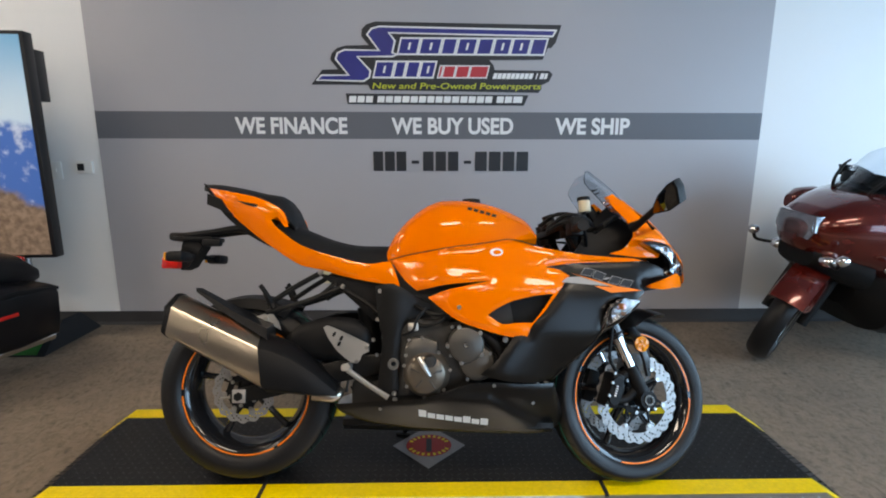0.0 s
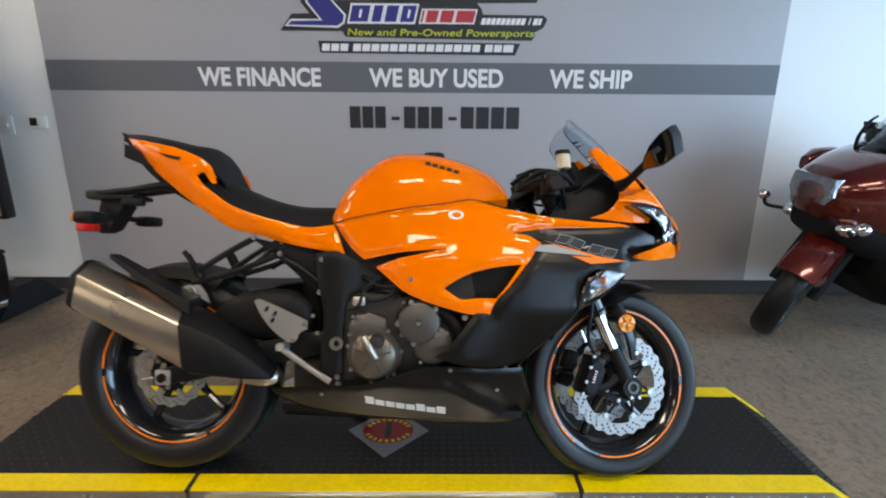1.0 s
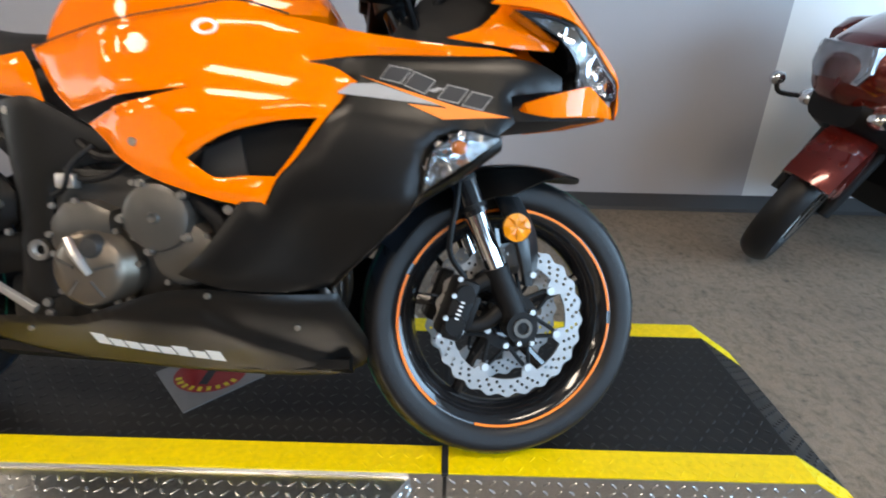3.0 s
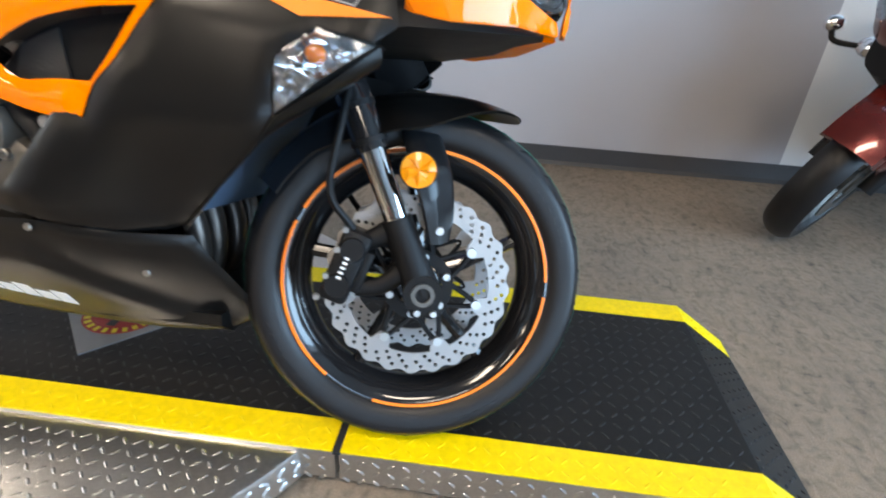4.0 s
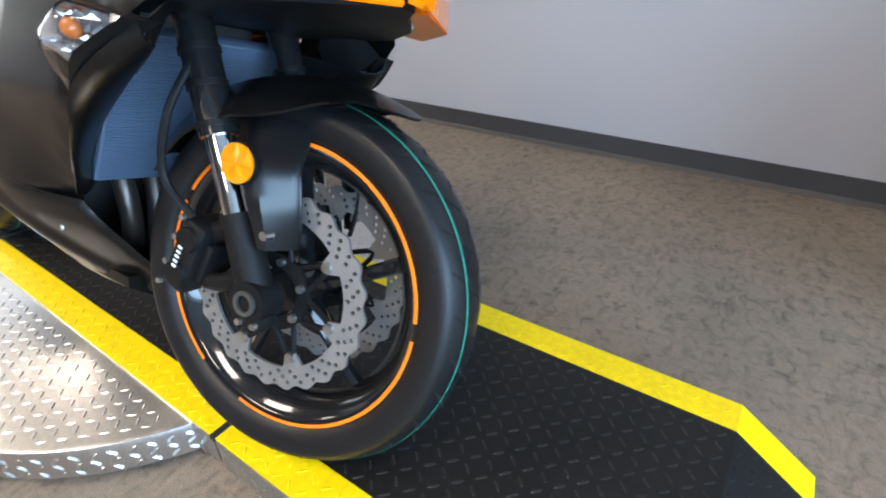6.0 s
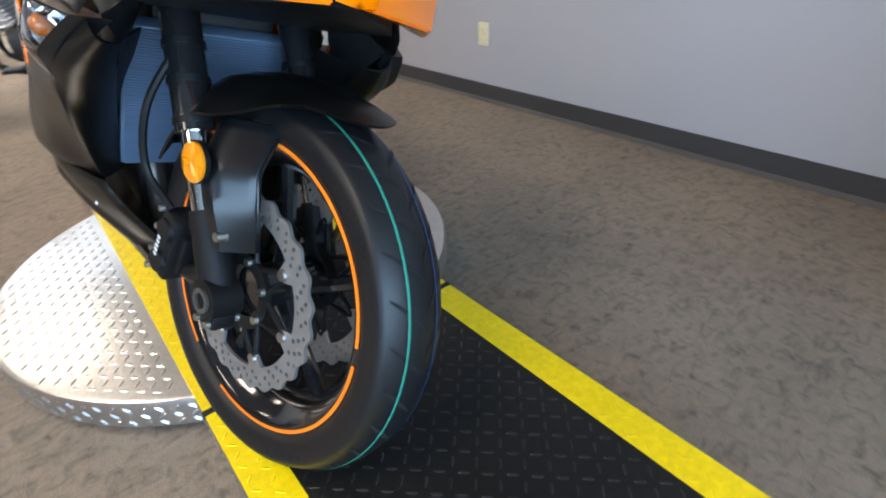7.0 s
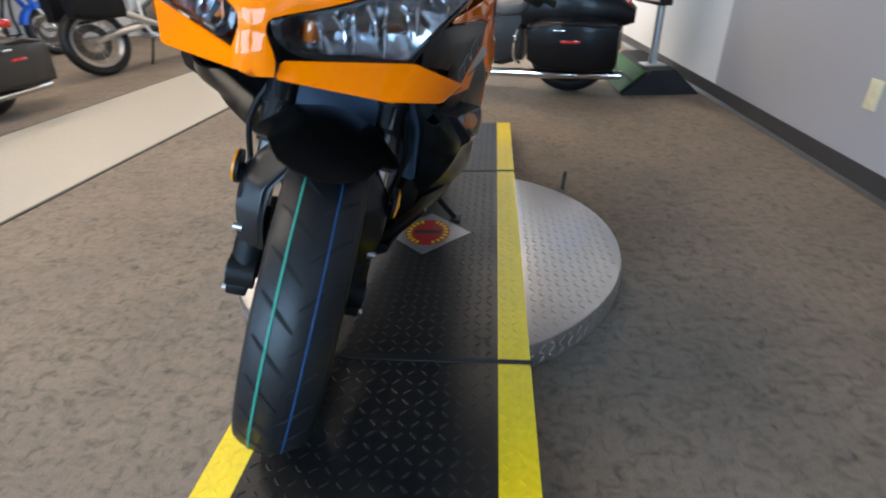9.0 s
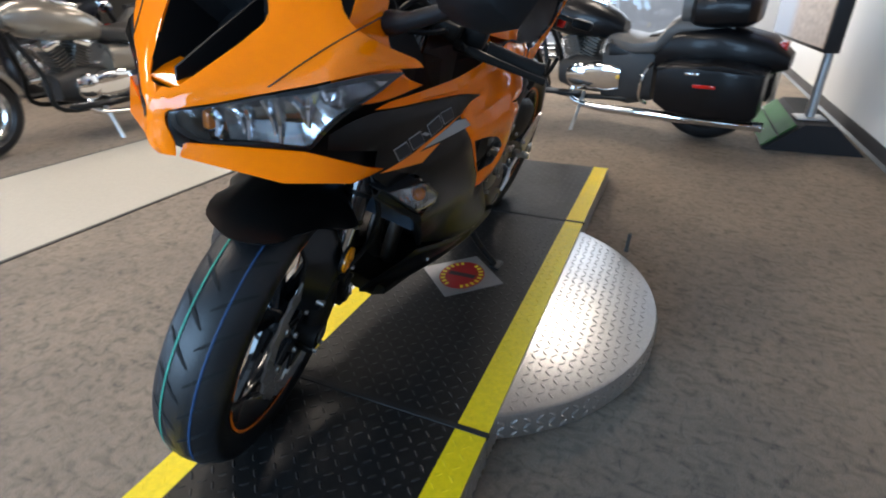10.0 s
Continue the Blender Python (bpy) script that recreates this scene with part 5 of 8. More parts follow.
under = lambda x, z: 0.062 + 0.03 * max(0, (x + 0.9))  # noqa: E731
panel("tail_underside", [(-0.892, 1.074), (-0.866, 1.055), (-0.772, 0.953), (-0.668, 0.873), (-0.60, 0.825), (-0.66, 0.85), (-0.74, 0.895), (-0.81, 0.955), (-0.862, 1.025)], "black", under, "black tail underside", thick=0.03)

# number plate bracket, tail lamp, rear signals
bm = bmesh.new()
for y in (-0.05, 0.05):
    tube(bm, [(-0.66, y, 0.875), (-0.75, y, 0.905), (-0.86, y * 0.9, 0.892), (-0.96, y * 0.8, 0.880)], [0.017, 0.014, 0.012, 0.012], 8)
box(bm, (-0.93, 0, 0.868), (0.15, 0.11, 0.016), pose(0, 0, 0), bevel=0.005)
bracket = part("plate_bracket", bm, "black", bike, "black number plate bracket")
part("plate_lamp", box(bmesh.new(), (-0.985, 0, 0.878), (0.085, 0.075, 0.03), bevel=0.010), "frame", bracket)
bm = prism(bmesh.new(), [(-0.972, 0.862), (-0.915, 0.866), (-0.90, 0.84), (-0.945, 0.765), (-0.975, 0.752), (-0.985, 0.80)], -0.035, 0.035)
part("plate_stem", bm, "black", bracket)
part("tail_lamp", box(bmesh.new(), (-1.005, 0, 0.779), (0.062, 0.125, 0.044), bevel=0.006), "red_lens", bracket, "red tail reflector")
for s in (-1, 1):
    part("rear_signal", box(tube(bmesh.new(), [(-0.935, s * 0.02, 0.805), (-0.925, s * 0.11, 0.800)], 0.010, 8), (-0.925, s * 0.145, 0.798), (0.060, 0.08, 0.036), bevel=0.012), "black", bracket, "black rear turn signal")
    part("signal_lens", box(bmesh.new(), (-0.957, s * 0.145, 0.798), (0.008, 0.07, 0.028), bevel=0.003), "amber", bracket)
part("reflector_box", box(bmesh.new(), (-0.855, -0.05, 0.853), (0.07, 0.03, 0.026), bevel=0.008), "black", bracket)

# tank
tk_top = curve([-0.215, -0.19, -0.165, -0.128, -0.054, 0.01, 0.096, 0.181, 0.256, 0.309, 0.332], [0.815, 0.872, 0.908, 0.948, 1.0, 1.016, 1.012, 0.994, 0.964, 0.930, 0.893])
tk_low = curve([-0.215, -0.188, -0.071, 0.026, 0.124, 0.232, 0.332], [0.786, 0.792, 0.812, 0.828, 0.840, 0.858, 0.872])
tk_half = curve([-0.215, -0.19, -0.10, 0.0, 0.10, 0.20, 0.29, 0.332], [0.075, 0.105, 0.138, 0.168, 0.178, 0.158, 0.115, 0.085])
rings = []
for x in np.linspace(-0.213, 0.331, 30):
    zt, zl, w = tk_top(x), tk_low(x), tk_half(x)
    ring = []
    for k in range(25):
        a = math.pi * k / 24
        c, s = math.cos(a), math.sin(a)
        y = -w * math.copysign(abs(c) ** 0.72, c)
        z = zl + (zt - zl) * abs(s) ** 0.80
        waist = 0.012 * math.exp(-((z - zl - 0.045) / 0.02) ** 2)
        ring.append((x, y * (1 - waist * 2.5), z))
    rings.append(ring + [(x, w * 0.8, zl - 0.02), (x, -w * 0.8, zl - 0.02)])
tank = part("fuel_tank", loft(bmesh.new(), rings), "orange", bike, "glossy orange fuel tank")
rad = lambda x, z: tk_half(x) * (max(0.0, 1 - (max(0, (z - tk_low(x)) / (tk_top(x) - tk_low(x)))) ** 2.5)) ** 0.36 + 0.002  # noqa: E731
bm = bmesh.new()
for k in range(5):
    sheet(bm, [(0.085 + 0.021 * k, 0.978 - 0.006 * k), (0.100 + 0.021 * k, 0.974 - 0.006 * k), (0.096 + 0.021 * k, 0.964 - 0.006 * k), (0.081 + 0.021 * k, 0.968 - 0.006 * k)], on_side(rad, 0.0), 0.0012, 0.01)
part("tank_marking", bm, "black_vinyl", tank, "small black slanted marking")
part("filler_cap", rod(bmesh.new(), (0.10, 0, 1.012), (0.10, 0, 1.024), 0.036, 0.033, 24), "black", tank, "black filler cap")

# side fairing: orange upper with a slit and an air opening, black lower
ORANGE = [(-0.190, 0.795), (-0.120, 0.806), (-0.020, 0.824), (0.060, 0.836), (0.140, 0.845), (0.223, 0.857), (0.307, 0.836), (0.440, 0.812), (0.560, 0.800), (0.640, 0.796), (0.668, 0.786),
          (0.590, 0.781), (0.420, 0.771), (0.330, 0.752), (0.372, 0.745), (0.409, 0.722), (0.396, 0.706), (0.366, 0.664), (0.318, 0.598), (0.285, 0.566), (0.262, 0.516), (0.172, 0.530), (0.080, 0.556), (0.023, 0.580), (-0.060, 0.645),
          (0.000, 0.672), (0.080, 0.690), (0.150, 0.706), (0.080, 0.699), (0.000, 0.690), (-0.098, 0.667), (-0.140, 0.70), (-0.182, 0.766)]
HOLE = [(0.139, 0.593), (0.170, 0.615), (0.215, 0.638), (0.290, 0.656), (0.352, 0.662), (0.312, 0.602), (0.284, 0.568), (0.235, 0.568), (0.185, 0.561)]
for k, p in enumerate(panel("upper_fairing", raised(ORANGE), "orange", body_w, "glossy orange side fairing with an air opening", step=0.016, holes=[raised(HOLE)], roll=0.014, drop=0.007)):
    s = -1 if k == 0 else 1
    bolts(p, [(0.053, s * (body_w(0.053, 0.634) + 0.0005), 0.634)], 0.0075, 0.003, (0, s, 0))
    part("tank_badge", sheet(bmesh.new(), [(0.175 + 0.022 * math.cos(a), 0.815 + 0.013 * math.sin(a)) for a in (2 * math.pi * i / 14 for i in range(14))], on_side(body_w, 0.0005), 0.001, 0.02, [[(0.177 + 0.013 * math.cos(a), 0.8145 + 0.0075 * math.sin(a)) for a in (2 * math.pi * i / 12 for i in range(12))]], 0, 0, (-s,)), "white_vinyl", p, "small white ring label")
for s in (-1, 1):
    line = [Vector((v.x, v.y * -s, v.z)) for v in (on_side(body_w, 0.0)(x, z + 0.001)[0] for x, z in ((-0.185, 0.790), (-0.120, 0.806), (-0.020, 0.824), (0.060, 0.836), (0.140, 0.845), (0.223, 0.857), (0.307, 0.836)))]
    part("tank_seam", tube(bmesh.new(), line, 0.0015, 6), "seam", bike, "dark gap under the tank")
duct = lambda x, z: body_w(x, z) - 0.045  # noqa: E731
panel("air_duct", [(0.10, 0.56), (0.15, 0.625), (0.22, 0.66), (0.37, 0.685), (0.40, 0.66), (0.33, 0.55), (0.20, 0.53)], "black", duct, "black duct wall behind the air opening", roll=0)
panel("duct_mesh", [(0.145, 0.575), (0.16, 0.625), (0.22, 0.65), (0.235, 0.57)], "engine_dark", duct, "grey mesh in the air opening", lift=0.004, thick=0.002, roll=0)
LOWER = [(0.334, 0.750), (0.42, 0.767), (0.59, 0.777), (0.668, 0.782), (0.712, 0.772), (0.744, 0.752), (0.744, 0.728), (0.700, 0.722), (0.656, 0.714), (0.664, 0.672), (0.634, 0.648), (0.575, 0.660), (0.532, 0.636), (0.514, 0.556),
         (0.500, 0.520), (0.432, 0.452), (0.356, 0.386), (0.300, 0.386), (0.213, 0.396), (0.118, 0.414), (0.170, 0.45), (0.238, 0.545), (0.268, 0.520), (0.290, 0.566), (0.322, 0.598), (0.370, 0.664), (0.398, 0.706), (0.411, 0.722), (0.376, 0.742)]
black_panels = panel("lower_fairing", raised(LOWER), "satin", lambda x, z: body_w(x, z) - 0.001, "satin black side fairing", step=0.018, roll=0.012, drop=0.005)
BELLY = [(-0.375, 0.292), (-0.355, 0.262), (-0.274, 0.225), (-0.125, 0.206), (0.10, 0.196), (0.355, 0.190), (0.412, 0.208), (0.428, 0.228), (0.402, 0.305), (0.375, 0.380), (0.300, 0.382), (0.156, 0.392), (0.08, 0.384), (-0.02, 0.350), (-0.088, 0.322), (-0.20, 0.315)]
belly_w = lambda x, z: curve([-0.38, -0.2, 0.0, 0.2, 0.36, 0.43], [0.132, 0.160, 0.184, 0.186, 0.152, 0.118])(x) * curve([0.18, 0.22, 0.28, 0.34, 0.40], [0.62, 0.76, 1.03, 1.27, 1.42])(z) - 0.010 * (1 + math.tanh((z - (0.345 - 0.62 * max(0, x - 0.15) - 0.05 * min(1, max(0, -x)))) / 0.016)) * (1 if x > 0.1 else max(0, (x + 0.1) / 0.2))  # noqa: E731
for k, p in enumerate(panel("belly_pan", BELLY, "satin", belly_w, "satin black belly fairing", step=0.010, roll=0.012, drop=0.006)):
    s = -1 if k == 0 else 1
    bolts(p, [(x, s * (belly_w(x, z) + 0.001), z) for x, z in ((0.166, 0.383), (0.300, 0.316), (-0.21, 0.288))], 0.006, 0.003, (0, s, 0))
    for j in range(8):
        x = -0.080 + 0.0295 * j
        z = 0.266 - 0.0042 * j
        h = 0.027 if j in (0, 5, 7) else 0.020
        part("marking_bar", sheet(bmesh.new(), [(x, z), (x + 0.0255, z - 0.003), (x + 0.0255, z + h - 0.003), (x, z + h)], on_side(belly_w, 0.0006), 0.001, 0.03, (), 0, 0, (-s,), 0), "white_vinyl", p, "white marking")
part("belly_floor", loft(bmesh.new(), [[(x, y, z) for y, z in ((-w, 0.215), (-w * 0.7, 0.192), (w * 0.7, 0.192), (w, 0.215), (w, 0.235), (-w, 0.235))] for x, w in ((-0.35, 0.10), (-0.1, 0.125), (0.2, 0.14), (0.38, 0.12))]), "satin", bike, "satin black belly floor")
# decals on the black fairing: slanted bars for the model marking, orange and grey flashes
for k, p in enumerate(black_panels):
    s = -1 if k == 0 else 1

    def decal(name, outline, mat, lift=0.0006, label=""):
        return part(name, sheet(bmesh.new(), raised(outline), on_side(body_w, lift), 0.0008, 0.03, (), 0, 0, (-s,), 0), mat, p, label)

    for j, (x, wd) in enumerate(((0.452, 0.034), (0.490, 0.036), (0.530, 0.010), (0.545, 0.034), (0.584, 0.034))):
        z = 0.737 - 0.235 * (x - 0.452)
        h = 0.023 if j != 2 else 0.006
        a = [(x - 0.008, z - h / 2), (x + wd - 0.008, z - h / 2 - 0.2 * wd), (x + wd + 0.008, z + h / 2 - 0.2 * wd), (x + 0.008, z + h / 2)]
        decal("marking_bar", a, "grey_decal", label="white outlined marking")
        if j != 2:
            mx, mz = sum(q[0] for q in a) / 4, sum(q[1] for q in a) / 4
            decal("marking_bar_core", [(mx + (u - mx) * 0.93, mz + (v - mz) * 0.87) for u, v in a], "black_vinyl", 0.0012)
    decal("orange_flash", [(0.413, 0.729), (0.572, 0.692), (0.655, 0.679), (0.547, 0.671), (0.490, 0.688), (0.555, 0.689)], "orange_line", label="orange flash")
    decal("grey_flash", [(0.380, 0.700), (0.400, 0.716), (0.440, 0.718), (0.545, 0.693), (0.480, 0.692)], "grey_decal", label="grey flash")

# front turn signals set into the fairing edge
for s in (-1, 1):
    LENS = [(0.538, 0.634), (0.586, 0.669), (0.649, 0.659), (0.585, 0.608), (0.519, 0.563)]
    sig_w = lambda x, z: body_w(x, z) - 0.36 * max(0.0, x - 0.580) + 0.030 * min(1.0, max(0.0, (z - 0.566) / 0.05))  # noqa: E731
    sig = part("signal_housing", sheet(bmesh.new(), LENS, on_side(sig_w, -0.022), 0.003, 0.012, (), 0.012, -0.016, (-s,), 15), "signal_silver", bike, "silvered signal housing")
    ring = divide(LENS, 0.012)
    part("signal_shroud", loft(bmesh.new(), [[(x, s * (body_w(x, z) - 0.36 * max(0.0, x - 0.580) - 0.012), z) for x, z in ring], [(x, s * (sig_w(x, z) - 0.001), z) for x, z in ring], [(0.577 + (x - 0.577) * 0.93, s * (sig_w(x, z) - 0.001), 0.622 + (z - 0.622) * 0.93) for x, z in ring]], caps=False), "black", sig, "black signal shroud")
    bx = sig_w(0.580, 0.636)
    part("signal_bulb", ball(bmesh.new(), (0.580, s * (bx - 0.013), 0.640), (0.013, 0.010, 0.011), 12), "amber_bulb", sig, "amber bulb")
    bm = bmesh.new()
    rnd = random.Random(11)
    for i in range(9):
        for j in range(8):
            x0, z0 = 0.525 + 0.0130 * i + 0.004 * (j % 2), 0.574 + 0.0125 * j
            if not (z0 > 0.577 + 0.72 * max(0.0, x0 - 0.530) and z0 + 0.010 < 0.661 - 0.10 * abs(x0 - 0.583) - 1.6 * max(0.0, 0.543 - x0)):
                continue
            quad = []
            for x, z in ((x0, z0), (x0 + 0.0125, z0 + 0.003), (x0 + 0.011, z0 + 0.0135), (x0 - 0.002, z0 + 0.0105)):
                quad.append(bm.verts.new((x, s * (sig_w(x, z) - 0.0205 - 0.003 * rnd.random()), z)))
            xc, zc = x0 + 0.012 * rnd.random(), z0 + 0.012 * rnd.random()
            tip = bm.verts.new((xc, s * (sig_w(xc, zc) - 0.0115 - 0.006 * rnd.random()), zc))
            for k in range(4):
                bm.faces.new((quad[k], quad[(k + 1) % 4], tip))
    part("signal_facets", bm, "signal_silver", sig, smooth=False)
    part("signal_lens", sheet(bmesh.new(), LENS, on_side(sig_w, 0.002), 0.0025, 0.012, (), 0.005, 0.003, (-s,), 15), "lens", sig, "clear signal lens")

# the side fairing's front: it rolls inward from the signal and the lower edge to an inner edge beside the radiator
for s in (-1, 1):
    outer = spline([Vector((x, body_w(x, z) - 0.36 * max(0.0, x - 0.580) + up, z)) for x, z, up in ((0.647, 0.658, 0.012), (0.588, 0.606, 0.010), (0.528, 0.566, 0.002), (0.494, 0.524, -0.001), (0.436, 0.466, -0.001), (0.362, 0.392, -0.001))], 5)
    inner = spline([(0.620, 0.172, 0.632), (0.551, 0.169, 0.590), (0.470, 0.162, 0.540), (0.402, 0.154, 0.496), (0.348, 0.144, 0.447), (0.322, 0.136, 0.395)], 5)
    rings = []
    for p, q in zip(outer, inner):
        c = p.lerp(q, 0.45) + Vector((0.022, 0.012, -0.020))
        line = [p * (1 - t) ** 2 + c * 2 * t * (1 - t) + q * t * t for t in (0, 0.15, 0.3, 0.45, 0.6, 0.75, 0.9, 1)]
        back = [v + Vector((-0.004, -0.003, 0.002)) for v in reversed(line)]
        rings.append([(v.x, s * v.y, v.z) for v in line + back])
    part("fairing_edge", loft(bmesh.new(), rings), "satin", bike, "satin black rolled front of the side fairing")
    rings = []
    for q in inner:
        b = Vector((q.x - 0.10, 0.128, q.z + 0.015))
        rings.append([(v.x, s * v.y, v.z) for v in (q, q.lerp(b, 0.5), b, b + Vector((0, 0.004, 0)), q.lerp(b, 0.5) + Vector((0, 0.004, 0)), q + Vector((-0.002, 0.004, 0)))])
    part("inner_wall", loft(bmesh.new(), rings), "black", bike, "black inner fairing wall")
    # black panel from the rolled front up to the nose
    low = spline([(0.644, 0.190, 0.662), (0.612, 0.171, 0.630), (0.560, 0.168, 0.596)], 4)
    top = spline([(0.620, 0.120, 0.716), (0.580, 0.122, 0.700), (0.545, 0.140, 0.662)], 4)
    rings = [[(v.x - d, s * v.y, v.z + d * 0.3) for v, d in ((p, 0), (q, 0), (q, 0.004), (p, 0.004))] for p, q in zip(low, top)]
    part("inner_panel", loft(bmesh.new(), rings), "black", bike, "black inner fairing panel")

# nose: cowl with the intake, two lamps, lower wings
nose_c = curve([0.66, 0.692, 0.734, 0.776, 0.84, 0.916, 0.98, 1.04], [0.868, 0.888, 0.892, 0.888, 0.846, 0.782, 0.704, 0.632])


def nose_x(y, z):
    a = abs(y)
    under = min(1.0, max(0.0, (0.805 - z) / 0.06))
    return nose_c(z) - 0.50 * (math.sqrt(a * a + 0.0004) - 0.02) - 26 * max(0.0, a - 0.165) ** 2 - 0.32 * max(0.0, a - 0.035) * under


def on_nose(lift=0.0):
    def place(y, z):
        e = 0.004
        x = nose_x(y, z)
        n = Vector((1, -(nose_x(y + e, z) - x) / e, -(nose_x(y, z + e) - x) / e)).normalized()
        return Vector((x, y, z)) + n * lift, n
    return place


COWL = [(0.0, 1.025), (0.055, 1.012), (0.105, 0.962), (0.150, 0.905), (0.196, 0.879), (0.224, 0.858), (0.230, 0.846), (0.206, 0.847), (0.128, 0.813), (0.070, 0.785), (0.018, 0.765), (0.015, 0.750),
        (0.027, 0.722), (0.025, 0.704), (0.0, 0.700), (0.0, 0.790), (0.024, 0.792), (0.064, 0.850), (0.081, 0.882), (0.068, 0.904), (0.032, 0.926), (0.0, 0.930)]
bm = bmesh.new()
for s in (1, -1):
    sheet(bm, COWL, on_nose(), 0.004, 0.013, (), 0.008, 0.003, (s,), 60)
bmesh.ops.remove_doubles(bm, verts=bm.verts, dist=0.0006)
cowl = part("nose_cowl", bm, "orange", bike, "glossy orange nose cowl with a central intake")
bm = bmesh.new()
for s in (1, -1):
    sheet(bm, [(0, 0.782), (0.030, 0.785), (0.070, 0.850), (0.090, 0.882), (0.072, 0.915), (0, 0.938)], on_nose(-0.075), 0.004, 0.02, (), 0, 0, (s,))
part("intake_back", bm, "black", cowl, "black intake back wall")
bm = bmesh.new()
for s in (1, -1):
    edge = [(0.0, 0.790), (0.024, 0.792), (0.064, 0.850), (0.081, 0.882), (0.068, 0.904), (0.032, 0.926), (0.0, 0.930)]
    f, b = [on_nose(-0.002)(y, z)[0] for y, z in edge], [on_nose(-0.078)(y, z)[0] for y, z in edge]
    for k in range(len(edge) - 1):
        bm.faces.new([bm.verts.new((p.x, p.y * s, p.z)) for p in (f[k], f[k + 1], b[k + 1], b[k])])
part("intake_liner", bm, "black", cowl, smooth=False)
LAMP = [(0.020, 0.763), (0.072, 0.783), (0.130, 0.811), (0.203, 0.842), (0.221, 0.841), (0.211, 0.814), (0.182, 0.768), (0.160, 0.734), (0.152, 0.730), (0.114, 0.731), (0.050, 0.727), (0.024, 0.744)]
for s in (1, -1):
    lamp = part("headlamp", sheet(bmesh.new(), LAMP, on_nose(-0.030), 0.004, 0.016, (), 0.012, -0.024, (s,)), "lamp_silver", bike, "slanted clear headlamp with silvered facets")
    bm = bmesh.new()
    for k in range(9):
        y0 = 0.064 + 0.0155 * k
        y1 = y0 + (0.004, 0.016)[k % 2]
        zt, zb = 0.776 + 0.50 * (y0 - 0.066), max(0.733, 0.742 + 1.3 * (y1 - 0.148))
        d = (0.0, 0.010)[k % 2]
        p, q, m_ = on_nose(-0.014 - d)(y0, zt - 0.004)[0], on_nose(-0.009 - d)(y1, zb + 0.004)[0], on_nose(-0.024)((y0 + y1) / 2 + 0.004, (zt + zb) / 2)[0]
        tube(bm, [(v.x, v.y * s, v.z) for v in (p, m_, q)], [0.006, (0.010, 0.006)[k % 2], 0.004], 6, 5, 0.35)
    part("reflector_fins", bm, "reflector", lamp, "chromed reflector fins", smooth=False)
    bm = sheet(bmesh.new(), [(0.020, 0.758), (0.052, 0.771), (0.046, 0.752), (0.062, 0.732), (0.050, 0.728), (0.024, 0.743)], on_nose(-0.010), 0.012, 0.02, (), 0, 0, (s,))
    part("lamp_bezel", bm, "gloss_black", lamp, "black inner bezel")
    p = on_nose(-0.024)(0.062, 0.752)[0]
    part("lamp_accent", box(bmesh.new(), (p.x, p.y * s, p.z), (0.02, 0.012, 0.022), bevel=0.003), "amber_bulb", lamp, "small amber marker")
    cy, cz = sum(p[0] for p in LAMP) / len(LAMP), sum(p[1] for p in LAMP) / len(LAMP)
    rim_in = [(cy + (y - cy) * 0.93, cz + (z - cz) * 0.86) for y, z in LAMP]
    part("lamp_rim", sheet(bmesh.new(), LAMP, on_nose(-0.0045), 0.006, 0.012, [rim_in], 0, 0, (s,)), "gloss_black", lamp, "black lamp rim")
    part("lamp_lens", sheet(bmesh.new(), LAMP, on_nose(-0.003), 0.003, 0.018, (), 0.006, 0.003, (s,)), "lens", lamp, "clear headlamp lens")
    # lower wing
    rings = []
    for top, low, back in (((0.872, 0.026, 0.722), (0.878, 0.022, 0.700), (0.836, 0.026, 0.702)), ((0.798, 0.164, 0.740), (0.818, 0.146, 0.690), (0.760, 0.136, 0.693)),
                           ((0.722, 0.220, 0.714), (0.734, 0.198, 0.681), (0.700, 0.186, 0.690)), ((0.682, 0.222, 0.700), (0.690, 0.206, 0.686), (0.676, 0.198, 0.692))):
        rings.append([Vector((p[0], p[1] * s, p[2])) for p in (top, low, back)])
    bm = loft(bmesh.new(), rings)
    bmesh.ops.bevel(bm, geom=bm.edges[:], offset=0.0025, segments=2, affect="EDGES")
    wing = part("lower_wing", bm, "orange", bike, "glossy orange lower wing of the nose")
    part("cowl_seam", tube(bmesh.new(), [on_nose(0.0005)(y, z)[0] * 1 if s > 0 else Vector((on_nose(0.0005)(y, z)[0].x, -y, z)) for y, z in ((0.116, 0.813), (0.135, 0.840), (0.160, 0.872), (0.187, 0.906))], 0.0010, 6), "seam", cowl)
    # orange shelf and strut in the intake
    if s > 0:
        sh = loft(bmesh.new(), [[(x, y * w, z) for y in (-1, -0.4, 0.4, 1)] + [(x - 0.004, y * w, z - 0.006) for y in (1, 0.4, -0.4, -1)] for x, w, z in ((0.872, 0.022, 0.793), (0.845, 0.030, 0.800), (0.815, 0.036, 0.806))])
        part("intake_shelf", sh, "orange", cowl, "orange shelf in the intake")
        part("intake_strut", loft(bmesh.new(), [[(x, y - 0.0015, z), (x, y + 0.0015, z), (x, y + 0.0015, z - 0.05), (x, y - 0.0015, z - 0.05)] for x, y, z in ((0.862, 0.012, 0.812), (0.80, 0.030, 0.862), (0.745, 0.040, 0.90))]), "black", cowl, "black strut across the intake")
